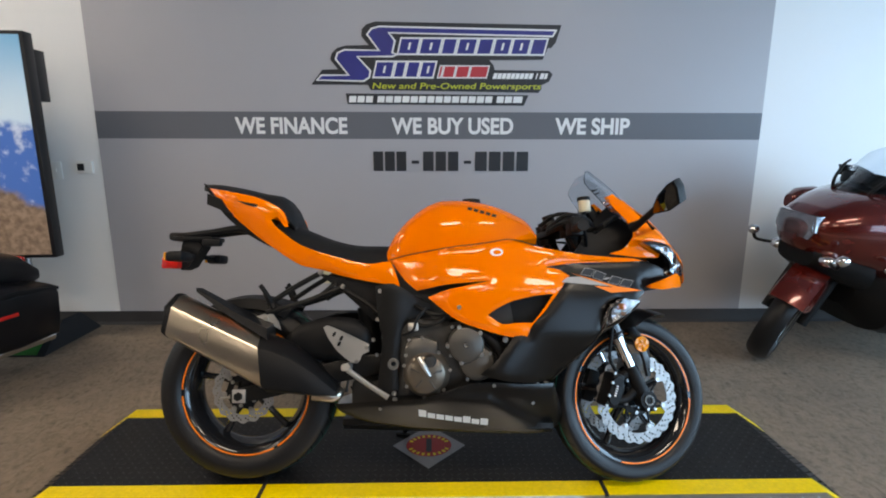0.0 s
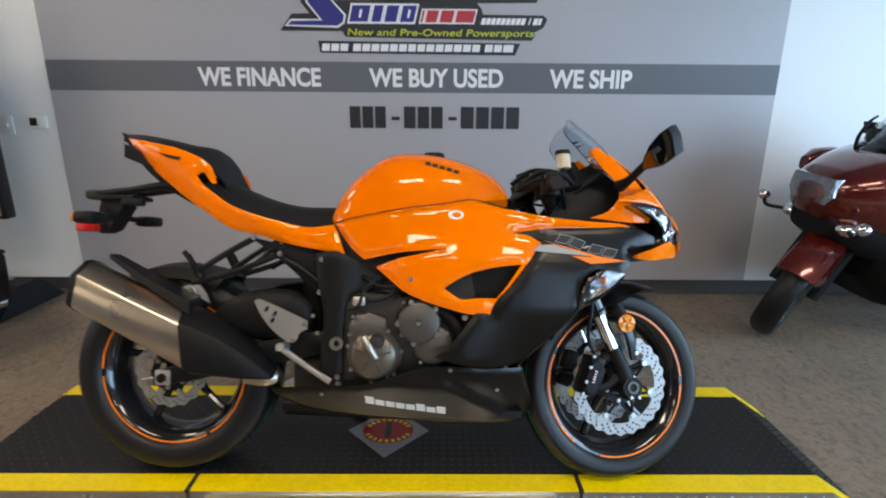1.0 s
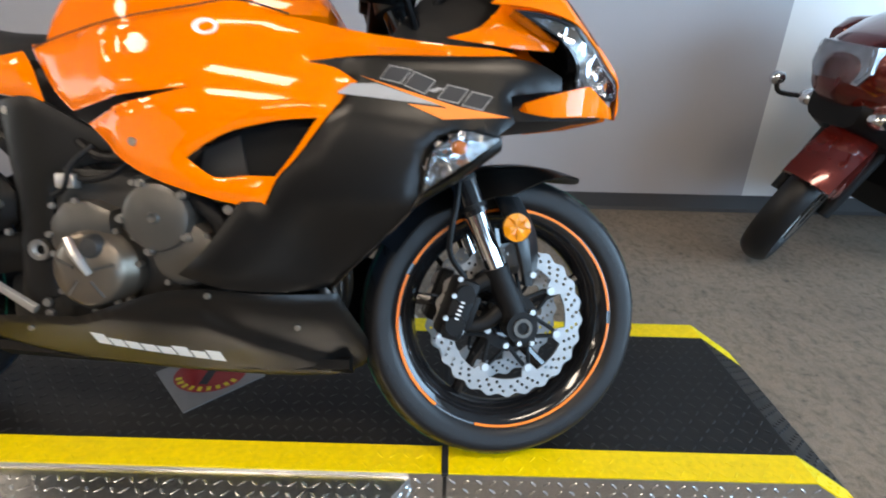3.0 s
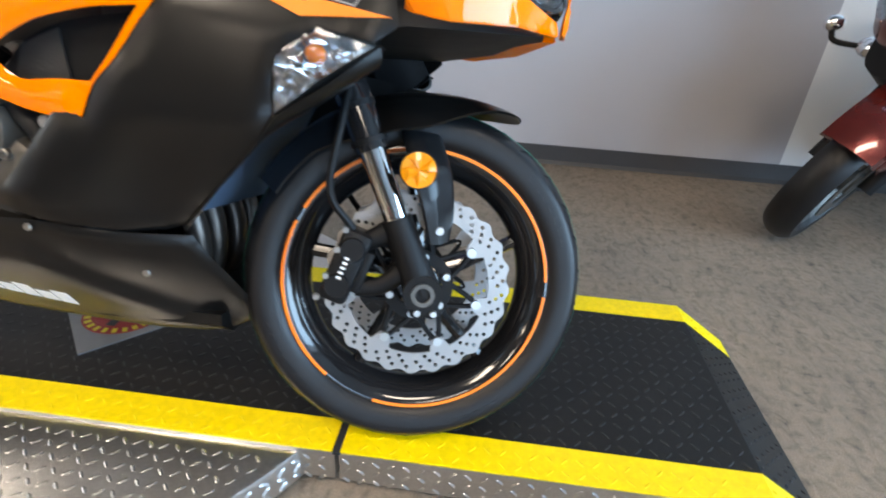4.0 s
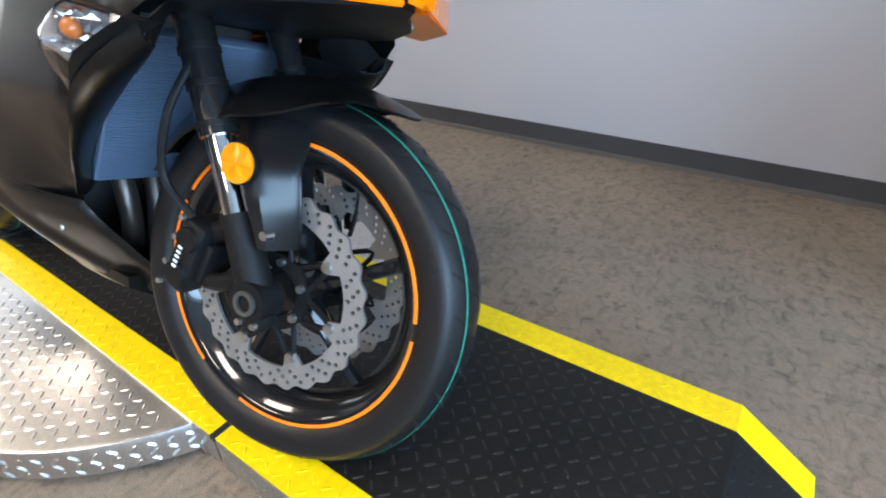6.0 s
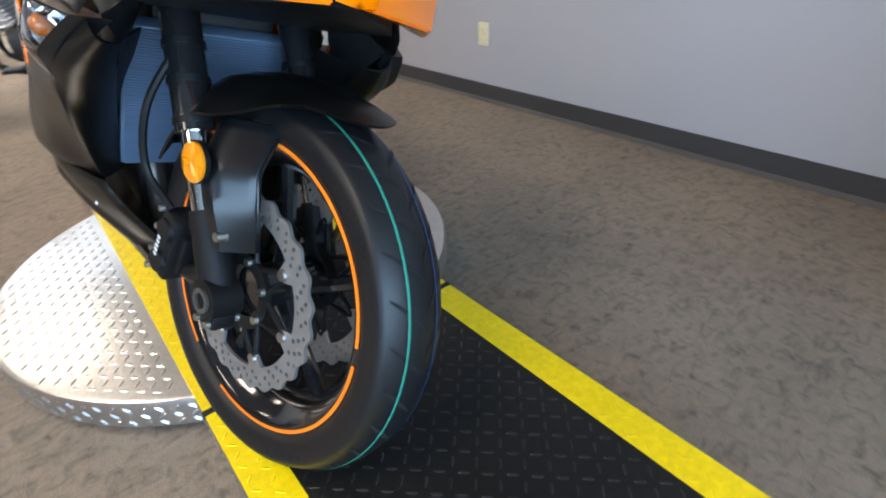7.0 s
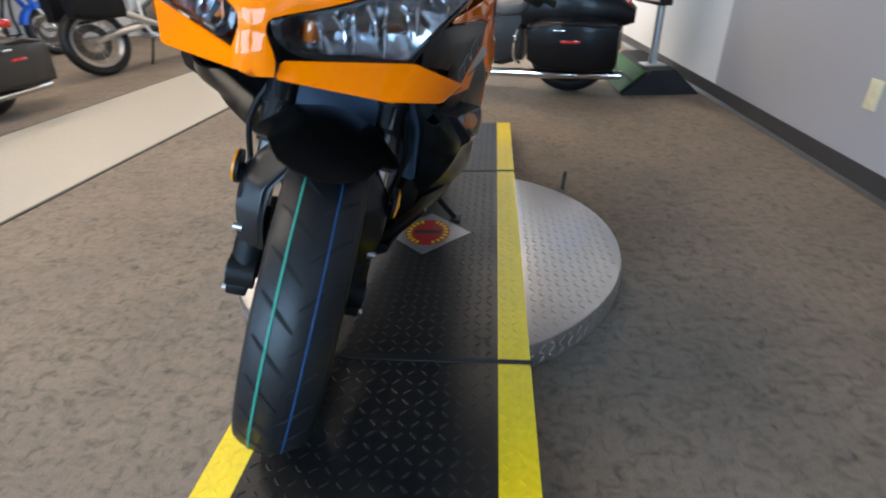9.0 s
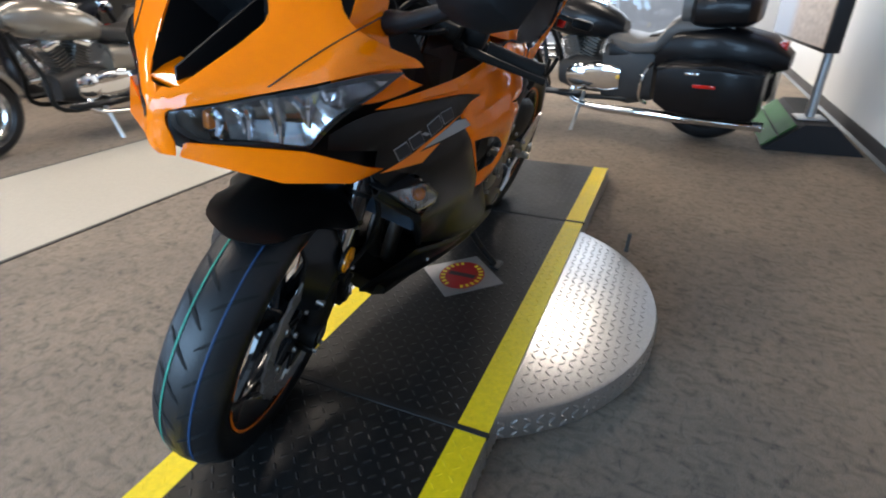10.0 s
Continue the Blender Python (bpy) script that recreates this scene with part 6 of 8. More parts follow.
bm = loft(bmesh.new(), [[(x, y, z) for y, z in ((-w, z0), (w, z0), (w * 0.9, z1), (-w * 0.9, z1))] for x, w, z0, z1 in ((0.36, 0.15, 0.66, 0.80), (0.55, 0.165, 0.665, 0.80), (0.68, 0.178, 0.676, 0.770), (0.775, 0.115, 0.686, 0.750), (0.815, 0.055, 0.695, 0.745), (0.855, 0.02, 0.700, 0.74))])
part("nose_underside", bm, "black", bike, "black underside of the nose")
panel("cockpit_side", [(0.420, 0.775), (0.540, 0.765), (0.650, 0.760), (0.680, 0.86), (0.665, 0.92), (0.595, 0.995), (0.560, 0.965), (0.505, 0.90)], "black", lambda x, z: body_w(x, z) - 0.070, "black cockpit side panel", roll=0)
panel("cowl_cheek", [(0.568, 1.002), (0.600, 1.016), (0.648, 0.978), (0.700, 0.915), (0.742, 0.862), (0.752, 0.822), (0.735, 0.790), (0.668, 0.789), (0.560, 0.801), (0.612, 0.818), (0.648, 0.86), (0.648, 0.90)], "orange", lambda x, z: body_w(x, z) - 0.002, "orange cowl cheek", roll=0.008, drop=0.003)

# windscreen
def screen_place(y, v):
    x = curve([0, 0.5, 1.0], [0.700, 0.640, 0.545])(v) - 2.2 * y * y * (1 + 1.8 * v) - 4.5 * abs(y) ** 3
    z = 0.955 + 0.165 * v - 1.9 * y * y
    return Vector((x, y, z)), Vector((0.75, 3.2 * y, 0.65)).normalized()


bm = bmesh.new()
sheet(bm, [(-0.15, 0.02), (0.15, 0.02), (0.155, 0.3), (0.125, 0.8), (0.07, 0.98), (0.0, 1.0), (-0.07, 0.98), (-0.125, 0.8), (-0.155, 0.3)], screen_place, 0.003, 0.03)
part("windscreen", bm, "screen", bike, "clear lightly tinted windscreen")

for ob in bike.children:
    if ob.name.split(".")[0] in ("nose_cowl", "headlamp", "lower_wing", "cowl_cheek", "windscreen", "nose_underside"):
        ob.location = (-0.006, 0, 0.012)

# bars, clamps, levers, reservoir, gauges, turned with the steering
bm = box(bmesh.new(), (fx(0.90) + 0.005, 0, 0.905), (0.085, 0.25, 0.030), bevel=0.008)
box(bm, (fx(0.90) - 0.03, 0, 0.925), (0.05, 0.06, 0.03), bevel=0.006)
part("top_clamp", bm, "frame", bike, "black top clamp", matrix=S)
for s in (-1, 1):
    bm = rod(bmesh.new(), (fx(0.885), s * 0.096, 0.870), (fx(0.90), s * 0.096, 0.900), 0.034, seg=20)
    rod(bm, (fx(0.885), s * 0.10, 0.885), (fx(0.885) - 0.075, s * 0.335, 0.862), 0.011, seg=14)
    bar = part("clip_on_bar", bm, "frame", bike, "black clip-on handlebar", matrix=S)
    tube(bm := bmesh.new(), [(fx(0.885) - 0.042, s * 0.225, 0.872), (fx(0.885) - 0.060, s * 0.285, 0.866), (fx(0.885) - 0.076, s * 0.338, 0.861)], [0.0165, 0.0155, 0.018], 14)
    part("grip", bm, "seat", bar, "black rubber grip")
    part("switch_box", box(bmesh.new(), (fx(0.885) - 0.032, s * 0.190, 0.876), (0.045, 0.05, 0.045), bevel=0.008), "black", bar)
    tube(bm := bmesh.new(), [(fx(0.885) + 0.012, s * 0.16, 0.882), (fx(0.885) + 0.040, s * 0.20, 0.878), (fx(0.885) + 0.010, s * 0.30, 0.868), (fx(0.885) - 0.012, s * 0.35, 0.862)], [0.009, 0.009, 0.006, 0.007], 8, flat=0.6)
    part("lever", bm, "frame", bar, "black lever")
    part("master_cylinder", box(bmesh.new(), (fx(0.885) + 0.005, s * 0.150, 0.893), (0.06, 0.055, 0.03), bevel=0.008), "frame", bar)
    bm = bmesh.new()
    for k in range(3):
        tube(bm, [(fx(0.885), s * (0.13 + 0.015 * k), 0.895), (fx(0.885) + 0.07, s * (0.10 + 0.02 * k), 0.93 - 0.02 * k), (fx(0.885) + 0.10, s * 0.06, 0.86), (fx(0.885) + 0.06, s * 0.05, 0.76)], 0.005, 6)
    part("cables", bm, "black", bar, "black cables")
bm = rod(bmesh.new(), (0.455, -0.165, 0.945), (0.452, -0.165, 0.985), 0.020, seg=20)
res = part("brake_reservoir", bm, "fluid", bike, "cream brake fluid reservoir", matrix=S)
part("reservoir_cap", rod(bmesh.new(), (0.4515, -0.165, 0.984), (0.4512, -0.165, 0.996), 0.0225, seg=20), "black", res, "black cap")
part("reservoir_stay", tube(bmesh.new(), [(0.455, -0.165, 0.947), (0.44, -0.155, 0.92), (0.43, -0.14, 0.90)], 0.006, 8), "black", res)
gauge = part("instrument_cluster", box(bmesh.new(), (0, 0, 0), (0.03, 0.16, 0.10), pose(0.545, 0, 0.945, 0, -28, 0), bevel=0.012), "black", bike, "black instrument cluster")
part("dial_glass", box(bmesh.new(), (-0.017, 0, 0.004), (0.003, 0.14, 0.08), pose(0.545, 0, 0.945, 0, -28, 0), bevel=0.001), "gloss_black", gauge)

for k, (a, b, c, d, r) in enumerate((((0.36, -0.13, 0.90), (0.42, -0.17, 0.945), (0.50, -0.14, 0.93), (0.56, -0.06, 0.87), 0.008), ((0.34, -0.10, 0.915), (0.40, -0.12, 0.955), (0.48, -0.09, 0.945), (0.53, -0.02, 0.88), 0.007),
                                     ((0.35, -0.17, 0.89), (0.41, -0.20, 0.92), (0.47, -0.19, 0.90), (0.50, -0.12, 0.83), 0.006), ((0.37, 0.12, 0.91), (0.43, 0.15, 0.95), (0.50, 0.12, 0.93), (0.55, 0.05, 0.87), 0.007))):
    part("brake_hose" if k % 2 else "wiring_loom", tube(bmesh.new(), [a, b, c, d], r, 8), "black", bike)
part("ignition_barrel", rod(bmesh.new(), (0.400, 0, 0.925), (0.385, 0, 0.965), 0.022, seg=18), "frame", bike, "black ignition switch")
for s in (-1, 1):
    part("fork_cap", rod(rod(bmesh.new(), (fx(0.92), s * 0.096, 0.905), (fx(0.95), s * 0.096, 0.945), 0.024, seg=18), (fx(0.95), s * 0.096, 0.944), (fx(0.957), s * 0.096, 0.955), 0.012, seg=6), "engine_dark", bike, "dark fork cap", matrix=S)
    part("switch_gear", box(box(bmesh.new(), (fx(0.885) - 0.030, s * 0.20, 0.893), (0.05, 0.045, 0.05), bevel=0.010), (fx(0.885) - 0.052, s * 0.205, 0.905), (0.016, 0.026, 0.018), bevel=0.004), "black", bike, "black switch gear", matrix=S)
    part("bracket_stay", tube(bmesh.new(), [(0.50, s * 0.10, 0.86), (0.56, s * 0.12, 0.92), (0.62, s * 0.11, 0.955)], 0.009, 8), "black", bike, "black fairing stay")

# mirrors on the cowl
for s in (-1, 1):
    bm = tube(bmesh.new(), [(0.640, s * 0.175, 0.905), (0.655, s * 0.21, 0.918), (0.672, s * 0.265, 0.945), (0.690, s * 0.30, 0.965)], [0.018, 0.012, 0.011, 0.014], 10)
    stem = part("mirror_stem", bm, "black", bike, "black mirror stem")
    mm = pose(0.700, s * 0.322, 0.978, 0, -24, -s * 33) @ pose(0, 0, 0, s * 14, 0, 0) @ Matrix.Diagonal((1, 0.88, 0.80, 1))
    bm = loft(bmesh.new(), [[mm @ Vector((d * 0.034 + 0.008, y * s, z)) for y, z in ((-0.070 * k, -0.030 * k), (-0.045 * k, 0.006 * k), (-0.010 * k, 0.034 * k), (0.040 * k, 0.056 * k), (0.072 * k, 0.060 * k), (0.074 * k, 0.030 * k), (0.055 * k, -0.030 * k), (0.0, -0.042 * k))] for d, k in ((-1, 0.97), (-0.6, 1.0), (0.1, 0.94), (0.7, 0.72), (1.0, 0.4))])
    head = part("mirror_head", bm, "black", stem, "black mirror housing")
    bm = loft(bmesh.new(), [[mm @ Vector((d, y * s, z)) for y, z in ((-0.060, -0.026), (-0.038, 0.005), (-0.008, 0.029), (0.036, 0.049), (0.063, 0.052), (0.064, 0.026), (0.047, -0.026), (0.0, -0.036))] for d in (-0.0285, -0.0255)])
    part("mirror_glass", bm, "mirror", stem, "mirror glass", smooth=False)

def hull_like(rows, s, out=0.0):
    """A low rounded casting on the engine's side."""
    return loft(bmesh.new(), [[(x, s * (y + out), z) for y, z in ((0.12, z0), (0.156, z0 + 0.004), (0.162, z0 + 0.014), (0.162, z1 - 0.014), (0.156, z1 - 0.004), (0.12, z1))] for x, z0, z1 in rows])


# frame, engine and what shows between the panels
for s in (-1, 1):
    FR = [(-0.236, 0.700), (-0.17, 0.712), (-0.095, 0.668), (-0.040, 0.632), (-0.060, 0.600), (-0.118, 0.585), (-0.142, 0.545), (-0.150, 0.46), (-0.150, 0.352), (-0.190, 0.335), (-0.222, 0.352), (-0.214, 0.43), (-0.206, 0.52), (-0.226, 0.61)]
    fr = part("frame_plate", sheet(bmesh.new(), FR, on_side(lambda x, z: 0.158 + 0.02 * math.cos((x + 0.18) / 0.05)), 0.03, 0.014, (), 0.006, 0.004, (-s,)), "frame", bike, "black frame plate")
    part("pivot_ring", lathe(bmesh.new(), [(0.008, 0.0), (0.012, -0.006), (0.019, -0.006), (0.019, 0.004)], 24), "bolt", fr, "silver pivot nut", matrix=pose(-0.166, s * 0.182, 0.440, 0, 0, 0 if s < 0 else 180))
    bolts(fr, [(-0.215, s * 0.168, 0.683), (-0.225, s * 0.15, 0.585), (-0.163, s * 0.178, 0.342), (-0.160, s * 0.178, 0.322)], 0.009, 0.006, (0, s, 0))
    SUB = [(-0.45, 0.745), (-0.36, 0.726), (-0.20, 0.706), (-0.20, 0.60), (-0.245, 0.575), (-0.30, 0.63), (-0.37, 0.69)]
    sb = part("subframe_plate", sheet(bmesh.new(), SUB, on_side(lambda x, z: 0.118), 0.02, 0.03, (), 0.01, 0.005, (-s,)), "black", bike, "black subframe side plate")
    bm = tube(bmesh.new(), [(-0.432, s * 0.118, 0.745), (-0.52, s * 0.122, 0.695), (-0.615, s * 0.128, 0.632)], 0.0095, 8)
    tube(bm, [(-0.353, s * 0.118, 0.697), (-0.48, s * 0.124, 0.645), (-0.618, s * 0.13, 0.604)], 0.0095, 8)
    tube(bm, [(-0.47, s * 0.12, 0.64), (-0.42, s * 0.12, 0.675), (-0.38, s * 0.12, 0.71)], 0.008, 8)
    tube(bm, [(-0.36, s * 0.115, 0.69), (-0.28, s * 0.115, 0.645), (-0.22, s * 0.12, 0.60)], 0.010, 8)
    tube(bm, [(-0.635, s * 0.125, 0.69), (-0.615, s * 0.128, 0.655), (-0.590, s * 0.13, 0.62)], [0.007, 0.010, 0.012], 8)
    part("passenger_peg_stay", bm, "frame", sb, "black passenger peg stay")
    bolts(sb, [(-0.432, s * 0.130, 0.745), (-0.352, s * 0.130, 0.697)], 0.009, 0.006, (0, s, 0))
    part("passenger_peg", tube(bmesh.new(), [(-0.600, s * 0.135, 0.640), (-0.61, s * 0.145, 0.665), (-0.635, s * 0.15, 0.700)], 0.008, 8), "black", sb)
    SH = [(-0.560, 0.505), (-0.52, 0.555), (-0.45, 0.588), (-0.37, 0.600), (-0.29, 0.590), (-0.245, 0.54), (-0.25, 0.48), (-0.31, 0.445), (-0.41, 0.435), (-0.52, 0.455)]
    cv = part("swing_arm_cover", sheet(bmesh.new(), SH, on_side(lambda x, z: 0.135 + 0.028 * max(0, 1 - ((x + 0.40) / 0.18) ** 2 - ((z - 0.515) / 0.1) ** 2)), 0.02, 0.018, (), 0.02, 0.012, (-s,)), "black", bike, "black rounded guard above the swing arm")
    part("guard_label", sheet(bmesh.new(), [(-0.50, 0.515), (-0.462, 0.54), (-0.45, 0.515), (-0.485, 0.492)], on_side(lambda x, z: 0.150), 0.001, 0.02, (), 0, 0, (-s,)), "grey_decal", cv)
    HL = [(-0.398, 0.562), (-0.386, 0.570), (-0.330, 0.548), (-0.245, 0.508), (-0.245, 0.484), (-0.268, 0.474), (-0.276, 0.450), (-0.300, 0.444), (-0.350, 0.484), (-0.380, 0.525)]
    HH = [[(u + 0.006 * math.cos(a) + 0.004 * math.sin(a), v + 0.009 * math.sin(a)) for a in (2 * math.pi * i / 10 for i in range(10))] for u, v in ((-0.362, 0.540), (-0.338, 0.527), (-0.345, 0.508))]
    hp = part("heel_plate", prism(bmesh.new(), HL, s * 0.208, s * 0.202, HH, sharp=60, step=0.03), "silver", bike, "silver alloy heel plate")
    bolts(hp, [(-0.285, s * 0.209, 0.452), (-0.252, s * 0.209, 0.498), (-0.235, s * 0.180, 0.520), (-0.222, s * 0.180, 0.470)], 0.007, 0.006, (0, s, 0))
    bm = rod(bmesh.new(), (-0.315, s * 0.18, 0.432), (-0.315, s * 0.226, 0.436), 0.0125, 0.011, 12)
    pg = part("foot_peg", bm, "silver", bike, "ribbed alloy foot peg")
    part("peg_bracket", box(bmesh.new(), (-0.322, s * 0.185, 0.428), (0.035, 0.03, 0.022), pose(0, 0, 0), bevel=0.005), "silver", pg)
    tube(bm := bmesh.new(), [(-0.318, s * 0.188, 0.420), (-0.25, s * 0.186, 0.372), (-0.182, s * 0.186, 0.330)], [0.010, 0.0085, 0.010], 8, flat=0.7)
    part("foot_pedal", bm, "silver", pg, "silver foot pedal")
    part("engine_side", sheet(bmesh.new(), [(-0.15, 0.585), (0.02, 0.585), (0.10, 0.55), (0.22, 0.50), (0.20, 0.40), (0.10, 0.375), (-0.02, 0.335), (-0.15, 0.33)], on_side(lambda x, z: 0.172), 0.12, 0.03, (), 0.02, 0.012, (-s,)), "engine_dark", bike, "dark cast engine side")
    cm = pose(-0.054, s * 0.192, 0.413, 0, 0, 0 if s < 0 else 180)
    bm = lathe(bmesh.new(), [(0.0005, -0.036), (0.032, -0.034), (0.056, -0.030), (0.066, -0.021), (0.071, -0.008), (0.0765, -0.004), (0.078, 0.0), (0.078, 0.03)], 40)
    cc = part("clutch_cover", bm, "bronze", bike, "bronze round clutch cover", matrix=cm)
    for k in range(5):
        a = radians(72 * k + 15)
        part("rib", tube(bmesh.new(), [(0.020 * math.cos(a), -0.0355, 0.020 * math.sin(a)), (0.054 * math.cos(a), -0.0305, 0.054 * math.sin(a))], 0.0030, 6, 3), "engine", cc)
    for k in range(7):
        a = radians(360 / 7 * k + 8)
        part("bolt", rod(bmesh.new(), (0.079 * math.cos(a), 0.004, 0.079 * math.sin(a)), (0.079 * math.cos(a), -0.008, 0.079 * math.sin(a)), 0.0058, seg=8), "bolt", cc)
    gm = pose(0.076, s * 0.196, 0.511, 0, 0, 0 if s < 0 else 180)
    bm = lathe(bmesh.new(), [(0.0005, -0.038), (0.008, -0.040), (0.011, -0.035), (0.046, -0.035), (0.056, -0.030), (0.060, -0.020), (0.060, 0.03)], 36)
    gc = part("generator_cover", bm, "engine", bike, "grey round engine cover", matrix=gm)
    for k in range(5):
        a = radians(72 * k + 40)
        part("bolt", rod(rod(bmesh.new(), (0.060 * math.cos(a), 0.01, 0.060 * math.sin(a)), (0.060 * math.cos(a), -0.030, 0.060 * math.sin(a)), 0.008, seg=10), (0.060 * math.cos(a), -0.030, 0.060 * math.sin(a)), (0.060 * math.cos(a), -0.037, 0.060 * math.sin(a)), 0.0055, seg=8), "bolt", gc)
    bm = lathe(bmesh.new(), [(0.0005, -0.024), (0.040, -0.023), (0.054, -0.016), (0.059, -0.004), (0.059, 0.03)], 32)
    part("starter_cover", bm, "engine", bike, "grey lower engine cover", matrix=pose(0.114, s * 0.196, 0.448, 0, 0, 0 if s < 0 else 180))
    tube(bm := bmesh.new(), [(-0.078, s * 0.228, 0.470), (-0.061, s * 0.234, 0.443), (-0.041, s * 0.232, 0.410)], [0.007, 0.009, 0.006], 8)
    part("cable_arm", bm, "silver", bike, "silver clutch arm")
    tube(bm := bmesh.new(), [(0.10, s * 0.19, 0.566), (0.17, s * 0.21, 0.518), (0.20, s * 0.205, 0.468), (0.245, s * 0.20, 0.468), (0.27, s * 0.19, 0.51)], 0.016, 10)
    part("coolant_hose", bm, "black", bike, "black coolant hose")
    bolts(bike, [(0.204, s * 0.222, 0.529)], 0.010, 0.012, (0, s, 0), "hose_clamp")
    tube(bm := bmesh.new(), [(-0.13, s * 0.13, 0.60), (-0.06, s * 0.15, 0.575), (0.02, s * 0.15, 0.585), (0.06, s * 0.14, 0.62)], 0.010, 8)
    part("wiring_loom", bm, "black", bike)
    part("clutch_actuator", lathe(bmesh.new(), [(0.0005, -0.012), (0.016, -0.010), (0.023, 0.0), (0.023, 0.02)], 24), "engine_dark", cc, "dark round actuator", matrix=pose(0.012, -0.028, 0.042))
    part("gear_case", hull_like([(-0.125, 0.440, 0.505), (-0.105, 0.430, 0.530), (-0.06, 0.450, 0.535), (-0.02, 0.47, 0.520)], s, 0.042), "engine", bike, "grey gear case")
    bolts(bike, [(x + 0.006, s * (y + 0.044), z + 0.011) for x, y, z in ((-0.118, 0.166, 0.512), (-0.075, 0.168, 0.522), (-0.128, 0.166, 0.462), (0.150, 0.164, 0.470), (0.020, 0.162, 0.462), (0.025, 0.166, 0.556), (0.112, 0.166, 0.556), (0.160, 0.160, 0.420), (-0.02, 0.158, 0.345), (0.075, 0.160, 0.385))], 0.006, 0.006, (0, s, 0))
    for pts, r in (([(-0.10, 0.13, 0.625), (-0.04, 0.158, 0.600), (0.03, 0.160, 0.600), (0.09, 0.150, 0.575)], 0.008), ([(-0.12, 0.14, 0.575), (-0.07, 0.160, 0.560), (-0.02, 0.160, 0.572), (0.02, 0.150, 0.610)], 0.006), ([(0.02, 0.152, 0.560), (0.10, 0.168, 0.572), (0.19, 0.170, 0.545), (0.25, 0.168, 0.500)], 0.013), ([(-0.14, 0.150, 0.53), (-0.105, 0.166, 0.545), (-0.09, 0.164, 0.585), (-0.06, 0.150, 0.62)], 0.005)):
        part("engine_hose", tube(bmesh.new(), [(x + 0.004, s * (y + 0.03), z + 0.008) for x, y, z in pts], r, 8), "black", bike, "black engine hose")
    part("sensor_plug", box(bmesh.new(), (-0.100, s * 0.188, 0.565), (0.035, 0.02, 0.026), bevel=0.004), "silver", bike, "small silver plug")
    bm = bmesh.new()
    for k in range(2):
        tube(bm, [(0.22, s * (0.035 + 0.055 * k), 0.47), (0.29, s * (0.035 + 0.055 * k), 0.43), (0.322, s * (0.035 + 0.052 * k), 0.36), (0.310, s * (0.035 + 0.04 * k), 0.28), (0.24, s * 0.045, 0.245)], 0.019, 12)
    part("header_pipe", bm, "header", bike, "dark heat-stained exhaust header pipes")
for nm, c, d in (("crankcase", (-0.02, 0, 0.47), (0.30, 0.22, 0.26)), ("cylinder_head", (0.12, 0, 0.54), (0.20, 0.24, 0.20)), ("air_box", (-0.02, 0, 0.66), (0.42, 0.20, 0.24)),
                 ("oil_sump", (-0.10, 0, 0.30), (0.45, 0.18, 0.14)), ("front_frame", (0.30, 0, 0.72), (0.25, 0.20, 0.20))):
    part(nm, box(bmesh.new(), c, d, bevel=0.02), "engine_dark", bike)
part("seat_base", loft(bmesh.new(), [[(x, -0.09, z), (x, 0.09, z), (x, 0.09, z - 0.04), (x, -0.09, z - 0.04)] for x, z in ((-0.86, 1.03), (-0.66, 0.95), (-0.52, 0.83), (-0.2, 0.76))]), "black", bike)
part("shock_absorber", rod(rod(bmesh.new(), (-0.29, 0, 0.62), (-0.25, 0, 0.40), 0.035, seg=16), (-0.31, 0, 0.70), (-0.29, 0, 0.60), 0.018, seg=12), "black", bike)
rad_m = pose(0.388, 0, 0.530, 0, 27.5, 0)
radiator = part("radiator", box(bmesh.new(), (0, 0, 0), (0.03, 0.29, 0.275), rad_m, bevel=0.004), "radiator", bike, "black finned radiator with blue window light in its colour")
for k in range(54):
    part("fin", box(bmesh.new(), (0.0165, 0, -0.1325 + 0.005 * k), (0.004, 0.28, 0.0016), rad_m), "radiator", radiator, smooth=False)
tube(bm := bmesh.new(), [(-0.10, 0.11, 0.26), (-0.13, 0.19, 0.155), (-0.165, 0.262, 0.082)], [0.013, 0.011, 0.010], 10)
stand = part("side_stand", bm, "frame", bike, "black side stand")
part("stand_foot", box(bmesh.new(), (-0.170, 0.268, 0.0775), (0.06, 0.035, 0.008), pose(0, 0, 0), bevel=0.002), "frame", stand)

# ---- the other motorcycles of the showroom ----
def oval(x, w, z0, z1, n=18, p=0.7, lean=0.0):
    """A rounded upright section at x."""
    out = []
    for k in range(n):
        a = 2 * math.pi * k / n
        c, s = math.cos(a), math.sin(a)
        out.append((x + lean * s, w * math.copysign(abs(c) ** p, c), (z0 + z1) / 2 + (z1 - z0) / 2 * math.copysign(abs(s) ** p, s)))
    return out


def hull(rows, **kw):
    return loft(bmesh.new(), [oval(*r, **kw) for r in rows])


